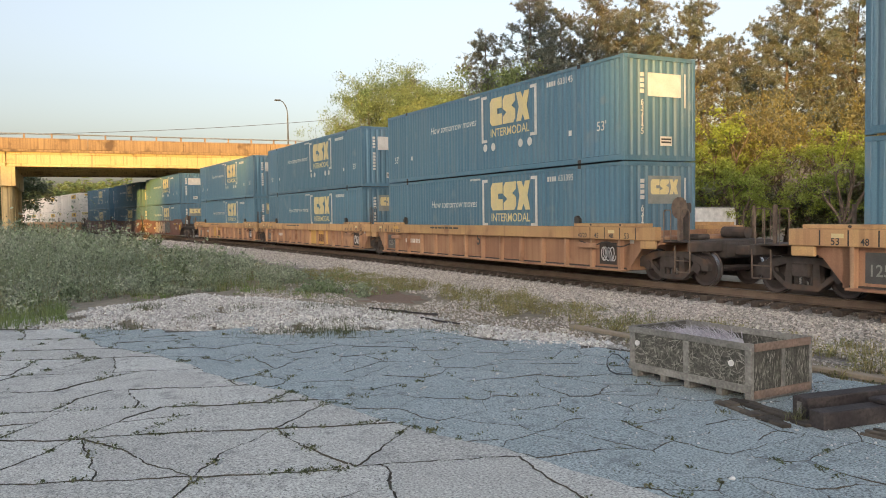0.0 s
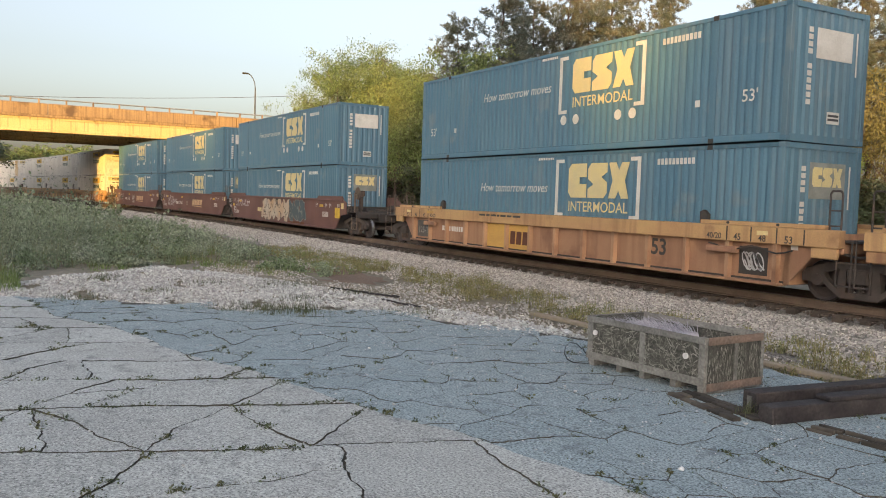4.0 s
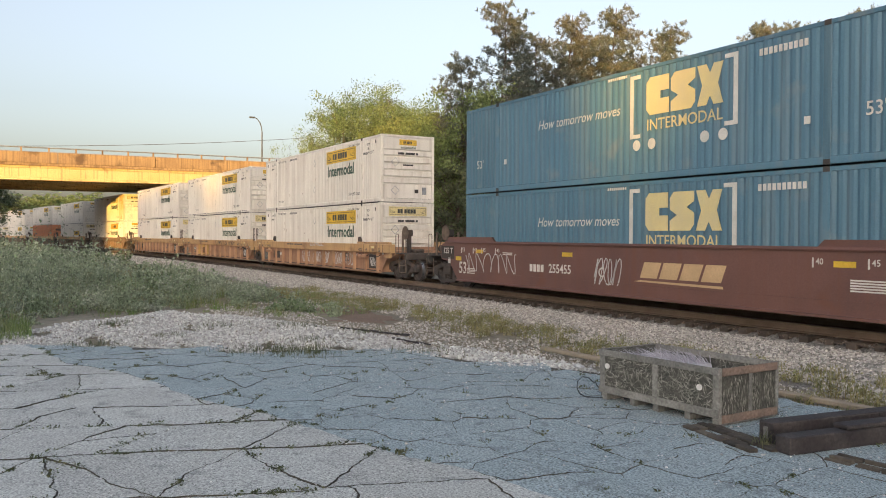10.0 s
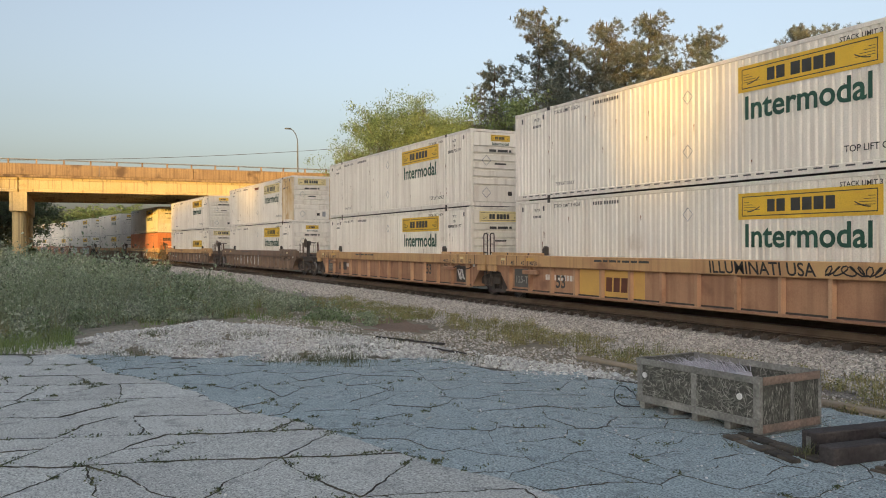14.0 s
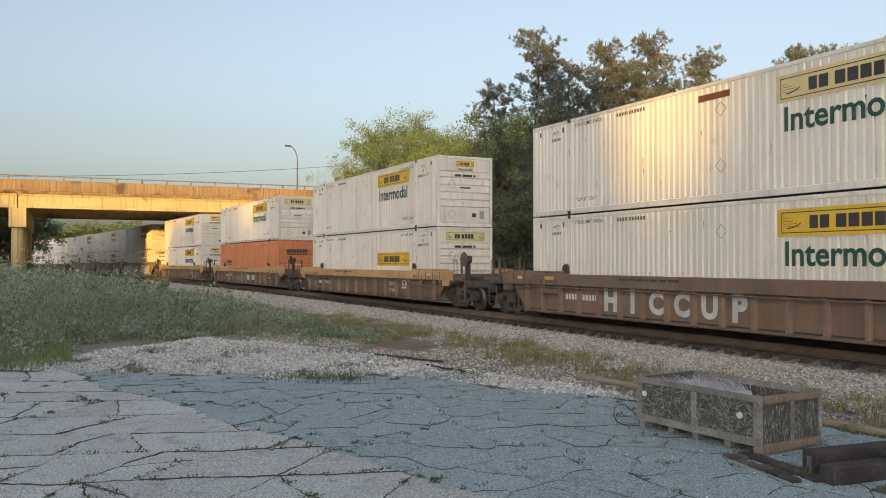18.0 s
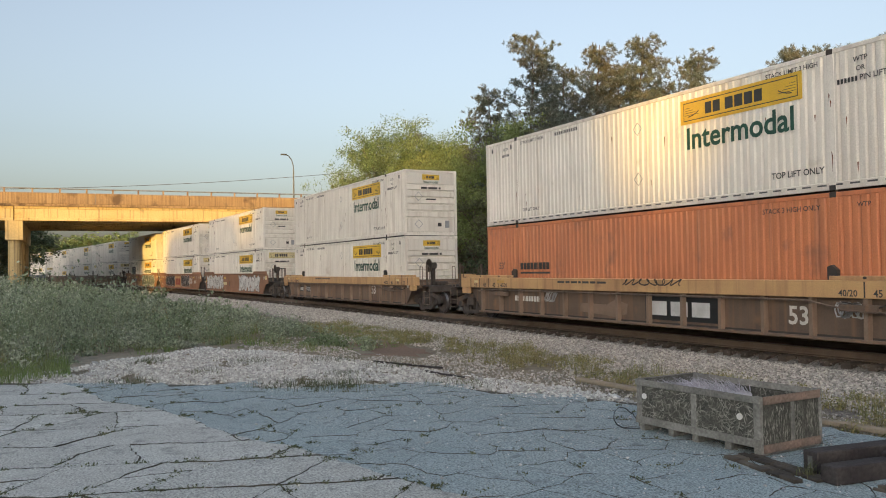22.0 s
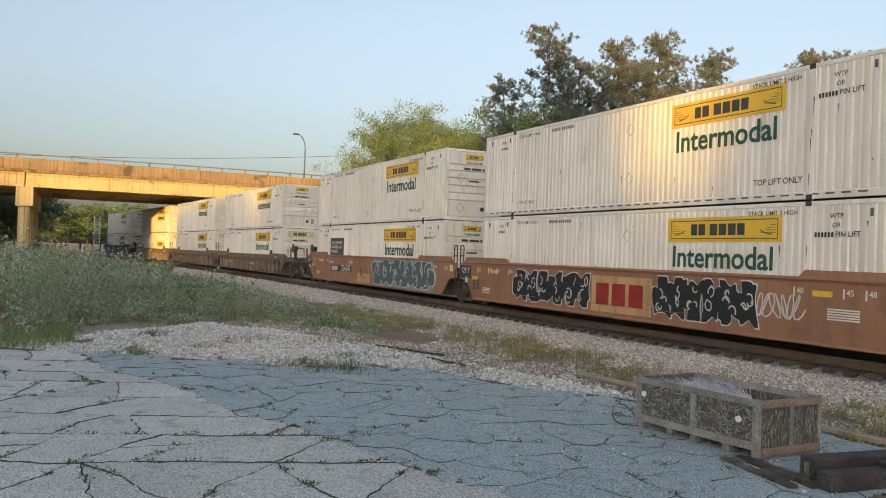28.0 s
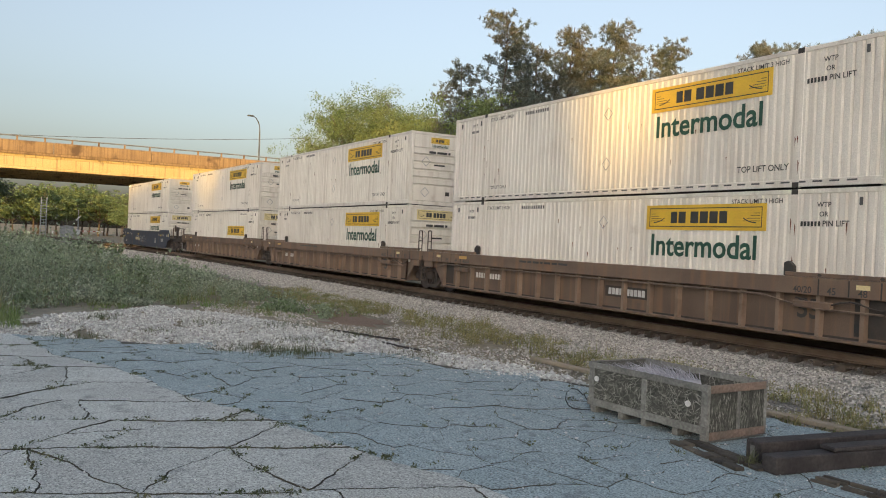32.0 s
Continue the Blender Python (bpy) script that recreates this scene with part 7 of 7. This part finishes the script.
# ---- things on the lot ----
def build_crate():
    c = thing("wooden_crate", "weathered open crate of strand board on a pallet", "crate", at=pose(-8.30, 6.92, 0, 0, 0, 3.6))
    L, W, z0, H = 1.88, 1.05, 0.095, 0.645
    post = 0.085
    for x in (0, L - 0.09):
        for y in (0, W - 0.045):
            part("corner_post", Shape().block(x, x + 0.09, y - 0.004, y + 0.05, 0.02 if x else z0, H, 0.006), "grey_wood", c)
    part("middle_post", Shape().block(L / 2 - 0.04, L / 2 + 0.04, -0.004, 0.03, z0, H, 0.006), "grey_wood", c)
    for y in (0.0, W - 0.03):
        part("top_board", Shape().block(-0.005, L + 0.005, y - 0.022, y + 0.0, H - 0.075, H + 0.002, 0.006), "grey_wood", c)
        part("bottom_board", Shape().block(-0.005, L + 0.005, y - 0.022, y + 0.0, z0, z0 + 0.09, 0.006), "grey_wood", c)
        part("side_sheet", Shape().box(0.02, L - 0.02, y + 0.006, y + 0.018, z0, H - 0.01), "strand_board", c, "grey weathered strand board")
    for x, s in ((0.0, -1), (L, 1)):
        part("top_board", Shape().block(min(x, x + s * 0.022), max(x, x + s * 0.022), 0.04, W - 0.05, H - 0.09, H, 0.006), "red_wood" if s > 0 else "grey_wood", c, "reddish top board" if s > 0 else "")
        part("bottom_board", Shape().block(min(x, x + s * 0.022), max(x, x + s * 0.022), 0.04, W - 0.05, z0 - 0.06, z0 + 0.03, 0.006), "red_wood" if s > 0 else "grey_wood", c)
        part("end_sheet", Shape().box(min(x - s * 0.02, x - s * 0.008), max(x - s * 0.02, x - s * 0.008), 0.03, W - 0.03, z0, H - 0.01), "strand_board", c)
    part("end_batten", Shape().block(L, L + 0.016, W / 2 - 0.03, W / 2 + 0.03, z0 + 0.03, H - 0.09, 0.005), "grey_wood", c)
    for x in (0.02, L / 2 - 0.05, L * 0.27, L * 0.73, L - 0.1):
        part("pallet_block", Shape().block(x, x + 0.09, 0.02, W - 0.02, 0.0, z0, 0.006), "grey_wood", c)
    part("bottom", Shape().box(0.02, L - 0.02, 0.02, W - 0.02, z0, z0 + 0.03), "grey_wood", c)
    for x, z in ((0.14, 0.44), (L - 0.27, 0.40)):
        part("reflector", Shape().prism([(x + 0.035 * math.cos(k * math.pi / 8), z + 0.035 * math.sin(k * math.pi / 8)) for k in range(16)], "y", -0.014, 0.008), "white_sign", c, "round white sticker")
    # flakes of the board, lying every way
    rng = np.random.default_rng(3)
    n = 620
    for nm, orig, ux in (("flake", (0.09, 0.003, z0 + 0.09), (1, 0, 0)), ("end_flake", (L - 0.006, 0.06, z0 + 0.03), (0, 1, 0))):
        wide = L - 0.18 if nm == "flake" else W - 0.12
        k = n if nm == "flake" else n // 2
        u, z = rng.uniform(0, wide, k), rng.uniform(0, H - z0 - 0.17, k)
        a = rng.uniform(0, 3.14, k) if nm == "flake" else rng.normal(1.57, 0.3, k)
        ux, o = np.array(ux, float), np.array(orig)
        out = np.array([0, -1, 0.0]) if nm == "flake" else np.array([1, 0, 0.0])
        d = np.cos(a)[:, None] * ux + np.sin(a)[:, None] * np.array([0, 0, 1.0])
        e = -np.sin(a)[:, None] * ux + np.cos(a)[:, None] * np.array([0, 0, 1.0])
        c0 = o + u[:, None] * ux + z[:, None] * np.array([0, 0, 1.0]) + out * 0.0015 * rng.uniform(0.4, 2, k)[:, None]
        l, w = rng.uniform(0.02, 0.07, k)[:, None], rng.uniform(0.003, 0.009, k)[:, None]
        v = np.stack([c0 - d * l, c0 + e * w, c0 + d * l, c0 - e * w], 1).reshape(-1, 3)
        f = (np.array([(0, 1, 2), (0, 2, 3)])[None] + 4 * np.arange(k)[:, None, None]).reshape(-1, 3)
        ob = part(nm, soup(nm, v, f, "flake"), None, c)
        ob["kind"] = "stuff"
    # load of thin strips that lean out over one half, the inside of the far sheet beside it
    n = 520
    p = np.column_stack([rng.uniform(0.2, 1.0, n), rng.uniform(0.06, W - 0.08, n), np.full(n, 0.52)])
    v, f = blades(rng, p, rng.uniform(0.07, 0.14, n), np.full(n, 0.014), 2.6, np.full(n, 3.14 + 0.5) + rng.normal(0, 0.25, n))
    ob = part("packing_straw", soup("packing_straw", v, f, "straw"), None, c, "bluish grey thin strips packed in the crate")
    ob["kind"] = "stuff"
    part("fill", Shape().prism([(0.03, 0.14), (L - 0.03, 0.14), (L - 0.03, 0.22), (1.02, 0.30), (0.94, 0.50), (0.03, 0.53)], "y", 0.03, W - 0.04), "straw", c)
    k = 150
    u, z, a = rng.uniform(1.0, L - 0.08, k), rng.uniform(0.36, H - 0.03, k), rng.uniform(0, 3.14, k)
    d, e = np.stack([np.cos(a), 0 * a, np.sin(a)], -1), np.stack([-np.sin(a), 0 * a, np.cos(a)], -1)
    c0 = np.stack([u, np.full(k, W - 0.028), z], -1)
    l, w = rng.uniform(0.02, 0.06, k)[:, None], rng.uniform(0.003, 0.009, k)[:, None]
    v = np.stack([c0 - d * l, c0 + e * w, c0 + d * l, c0 - e * w], 1).reshape(-1, 3)
    part("inner_flake", soup("inner_flake", v, (np.array([(0, 1, 2), (0, 2, 3)])[None] + 4 * np.arange(k)[:, None, None]).reshape(-1, 3), "flake"), None, c)["kind"] = "stuff"
    # strap
    st = thing("strap", "loose black plastic strap looped on the ground", "strap")
    loop = [(0.02, 0.20), (-0.06, 0.27), (-0.14, 0.285), (-0.20, 0.22), (-0.21, 0.14), (-0.17, 0.06), (-0.08, 0.015), (0.08, 0.012), (0.26, 0.015), (0.22, 0.05), (0.12, 0.09), (0.05, 0.17), (0.03, 0.22)]
    pts = [(-8.34 + 0.45 * u + 0.04 * z, 6.84 + 0.89 * u - 0.03 * z, z) for u, z in loop]
    s = Shape()
    ring = [(-0.018, 0.0), (0.018, 0.0), (0.018, 0.006), (-0.018, 0.006)]
    s.add([(p[0] + 0.6 * u, p[1] - 0.8 * u, p[2] + v) for p in pts for u, v in ring], [(4 * i + j, 4 * i + (j + 1) % 4, 4 * i + 4 + (j + 1) % 4, 4 * i + 4 + j) for i in range(len(pts) - 1) for j in range(4)])
    part("band", s, "black_strap", st)


mat("flake", (0.27, 0.265, 0.235), 0.9, second=(0.12, 0.125, 0.105), scale=6, bump=0, spread=0.55, island=True)


def timber(name, label, p, q, w, h, z, material, cat="timber", c=0.012, worn=0.0):
    p, q = Vector((*p, z)), Vector((*q, z))
    d = q - p
    ob = thing(name, label, cat, at=Matrix.Translation(p) @ Matrix.Rotation(math.atan2(d.y, d.x), 4, "Z"))
    rng = random.Random(int(abs(p.x * 100)))
    n = max(1, int(d.length / 0.22)) if worn else 1
    s = Shape()
    if worn:
        for i in range(n):
            a, b = d.length * i / n, d.length * (i + 1) / n
            for j in range(4):
                if rng.random() < 0.82:
                    s = Shape()
                    s.block(a + rng.uniform(0, 0.04), b + rng.uniform(-0.02, 0.03), -w / 2 + w * j / 4 + rng.uniform(0, 0.02), -w / 2 + w * (j + 1) / 4 - rng.uniform(0, 0.02), 0, h * rng.uniform(0.5, 1.05), 0.006)
                    part("splinter", s, material, ob)
    else:
        s.block(0, d.length, -w / 2, w / 2, 0, h, c)
        part("beam", s, material, ob)
    return ob


def build_lot_things():
    build_crate()
    b = timber("timber_beam", "dark creosoted timber beam lying on the pavement", (-5.71, 6.93), (-5.37, 9.97), 0.20, 0.22, 0.0, "black_wood")
    part("end_mark", Shape().box(-0.004, 0.0, -0.03, 0.03, 0.05, 0.17), "grey_wood", b, "pale worn end mark")
    timber("timber_beam", "short dark timber beam beside a longer one", (-5.35, 6.73), (-5.01, 9.67), 0.20, 0.17, 0.0, "black_wood")
    timber("timber_beam", "dark timber beam stacked across others", (-5.27, 7.49), (-5.01, 9.67), 0.19, 0.05, 0.172, "black_wood")
    timber("rotten_plank", "rotten splintered plank on the pavement", (-6.60, 6.88), (-5.45, 6.66), 0.44, 0.04, 0.0, "rotten_wood", "plank", worn=1)
    timber("rotten_plank", "rotten splintered plank on the pavement", (-5.03, 7.0), (-3.95, 7.10), 0.26, 0.045, 0.0, "rotten_wood", "plank", worn=1)
    timber("edge_timber", "pale timber edging along the lot", (-12.5, 9.05), (-9.0, 9.2), 0.13, 0.07, -0.03, "pale_timber", "edging")
    timber("edge_timber", "pale timber edging along the lot", (-8.9, 9.2), (-5.2, 9.45), 0.13, 0.07, -0.03, "pale_timber", "edging")
    timber("edge_timber", "pale timber edging along the lot", (-5.1, 9.45), (-1.0, 9.7), 0.13, 0.07, -0.03, "pale_timber", "edging")
    timber("scrap_strip", "dark scrap strip lying on the dirt", (-17.4, 7.0), (-15.4, 7.7), 0.12, 0.04, -0.01, "black_wood", "scrap", worn=1)
    timber("scrap_strip", "dark scrap strip lying on the dirt", (-15.2, 7.2), (-13.9, 7.4), 0.10, 0.03, -0.01, "black_wood", "scrap", worn=1)
    s = Shape()
    rng = random.Random(2)
    n = 22
    s.add([(-21.0 + 2.4 * math.cos(i * 6.283 / n) * rng.uniform(0.8, 1.1), 8.6 + 1.1 * math.sin(i * 6.283 / n) * rng.uniform(0.6, 1.15), -0.084) for i in range(n)], [tuple(range(n))])
    tagged(part("bare_dirt", s, "soil"), "patch of bare brown dirt", "dirt", kind="structure")


# ---- beyond the track ----
def build_far():
    # lamp on the bridge
    lp = thing("street_lamp", "slim steel street lamp with a curved arm on the bridge", "street lamp", at=pose(-89.6, 26.6, 8.85, 0, 0, 0))
    part("pole", Shape().tube((0, 0, 0), (0, 0, 4.6), 0.10, 0.07), "dull_steel", lp)
    pts = [(0, -0.02 * i * i * 0.9 if i else 0, 4.6 + 0.34 * i - 0.015 * i * i) for i in range(6)]
    part("arm", Shape().pipe([(0, 0, 4.6), (0, -0.05, 5.1), (0, -0.22, 5.6), (0, -0.52, 6.0), (0, -0.8, 6.15)], 0.055), "dull_steel", lp)
    part("lamp_head", Shape().block(-0.14, 0.14, -1.45, -0.75, 6.08, 6.24, 0.05), "dull_steel", lp)
    # wire across the sky
    w = thing("overhead_wire", "thin dark wire strung across the sky", "wire")
    a, b = Vector((*polar(-12, 118), 2.1 + 0.086 * 118)), Vector((*polar(34, 128), 2.1 + 0.142 * 128))
    pts = [a.lerp(b, i / 24) - Vector((0, 0, 2.2 * (1 - (i / 12 - 1) ** 2))) for i in range(25)]
    s = Shape()
    ring = [(math.cos(k * 1.2566) * 0.03, math.sin(k * 1.2566) * 0.03) for k in range(5)]
    s.add([(p.x + u * 0.7, p.y - u * 0.7, p.z + v) for p in pts for u, v in ring], [(i * 5 + k, i * 5 + (k + 1) % 5, i * 5 + 5 + (k + 1) % 5, i * 5 + 5 + k) for i in range(24) for k in range(5)])
    part("wire", s, "shade_and_black_steel", w)
    for e in (a, b):
        up = thing("utility_pole", "plain wooden utility pole that holds the wire", "utility pole", "utility poles", at=Matrix.Translation((e.x, e.y, -0.8)))
        part("pole", Shape().tube((0, 0, 0), (0, 0, e.z + 0.9), 0.16, 0.11), "bark", up)
    # level crossing down the line
    x, y = polar(3.45, 165)
    m = thing("signal_mast", "slim lattice railway signal mast", "signal", at=pose(x, y, -0.1, 0, 0, 0))
    for dy in (-0.45, 0.45):
        part("leg", Shape().tube((0, dy, 0), (0, dy, 7.0), 0.10), "galvanised", m)
    rung = Shape().tube((0, -0.45, 0), (0, 0.45, 0), 0.06).mesh("rung", "galvanised")
    for i in range(13):
        part("rung", rung, None, m, at=(0, 0, 0.5 + i * 0.5))
    x, y = polar(4.8, 163)
    bx = thing("signal_cabinet", "grey steel signal cabinet beside the track", "cabinet", at=pose(x, y, -0.1, 0, 0, -4))
    part("body", Shape().block(-1.0, 1.0, -1.15, 1.15, 0, 1.95, 0.03), "galvanised", bx)
    part("roof", Shape().prism([(-1.25, 1.95), (1.25, 1.95), (0, 2.2)], "x", -1.08, 1.08), "galvanised", bx)
    x, y = polar(5.45, 160)
    g = thing("crossing_gate", "level crossing gate with a lowered striped arm", "crossing gate", at=pose(x, y, -0.1, 0, 0, -6))
    part("mast", Shape().tube((0, 0, 0), (0, 0, 5.0), 0.08), "galvanised", g)
    part("machine", Shape().block(-0.25, 0.25, -0.3, 0.3, 0.6, 1.5, 0.04), "white_sign", g)
    arm = part("arm", Shape().block(-0.03, 0.03, 0.2, 4.2, 1.2, 1.34, 0.01), "white_sign", g)
    for i in range(4):
        part("stripe", Shape().box(-0.035, 0.035, 0.6 + i * 0.95, 1.0 + i * 0.95, 1.195, 1.345), "logo_red", arm)
    part("crossbuck", Shape().box(0.1, 0.12, -0.55, 0.55, 3.4, 3.6, turn=Matrix.Translation((0, 0, 3.5)) @ Matrix.Rotation(0.8, 4, "X") @ Matrix.Translation((0, 0, -3.5))), "white_sign", g)
    for az, r in ((1.0, 150), (3.0, 155), (4.0, 158)):
        x, y = polar(az, r)
        t = thing("marker_post", "short white marker post", "post", "marker posts", at=pose(x, y, -0.1))
        part("stake", Shape().block(-0.12, 0.12, -0.12, 0.12, 0, 1.1, 0.03), "white_sign", t)
    # a parked box truck and a trailer beyond the track, under the pines
    for az, r, words, mt, lab in ((39.7, 47, "CALL FOR FREE PICKUP", "blue_sign", "white parked box truck with a blue banner"), (42.1, 47, "", "white_sign", "white parked trailer with a green emblem")):
        x, y = polar(az, r)
        t = thing("box_truck" if words else "parked_trailer", lab, "truck" if words else "trailer", at=pose(x, y, -0.85, 0, 0, 40 - 90 + 90 - az + 8))
        L = 1.05 if words else 0.92
        part("cargo_box", Shape().block(-L, L, 0, 5.0, 0.9, 3.18, 0.04), "white_sign", t)
        part("roof_edge", Shape().block(-L - 0.02, L + 0.02, -0.02, 5.02, 3.14, 3.22, 0.02), "galvanised", t)
        part("chassis", Shape().box(-0.8, 0.8, 0.1, 4.9, 0.6, 0.9), "shade_and_black_steel", t)
        for wx in (-0.85, 0.85):
            for wy in (0.9, 4.2):
                part("wheel", Shape().tube((wx - 0.12, wy, 0.46), (wx + 0.12, wy, 0.46), 0.46, n=16), "black_strap", t)
        if words:
            p = part("banner", Shape().box(-0.98, 0.98, -0.012, 0.0, 2.3, 3.02), mt, t, "blue banner with white words")
            part("lettering", lettering("CALL FOR FREE PICKUP", 1.8, "white_sign", 0.02), None, p, at=(0, -0.02, 2.82))
            part("number_bar", bars([0.5, 0.3, 0.5], 0.12, 0.08), "white_sign", p, at=(0, -0.018, 2.5))
        else:
            part("emblem", bars([0.2, 0.7], 0.24, 0.1), "logo_green", t, at=(0, -0.005, 2.6))


build_lot()
build_stones()
build_weeds()
build_trees()
build_lot_things()
build_far()


# ---- what moves ----
def motions():
    """The train runs along the track; wheels turn under it."""
    for k, (car, low, high) in UNITS.items():
        for ob, z in ((car, RAIL), (low, RAIL + BASE), (high, RAIL + BASE + CH + 0.024)):
            rows = []
            for i in range(17):
                t = 2.0 * i
                x, y, a = track(OFFSETS[k] + run(t))
                rows.append((t, pose(x, y, z, 0, 0, math.degrees(a))))
            walk(ob, rows)
    step = math.degrees(10.9 / 0.4255)
    first = {}
    for car, _, _ in UNITS.values():
        for ob in car.children_recursive:
            if ob.name.split(".")[0] != "wheelset":
                continue
            x = round(ob.location.x, 2)
            if x not in first:
                walk(ob, [(i / FPS, pose(x, 0, 0.42, 0, step * i / FPS, 0)) for i in range(32 * FPS + 1)])
                first[x] = ob
            else:
                keys = first[x].animation_data
                ob.rotation_mode = "QUATERNION"
                ob.animation_data_create()
                ob.animation_data.action = keys.action
                ob.animation_data.action_slot = keys.action_slot


motions()
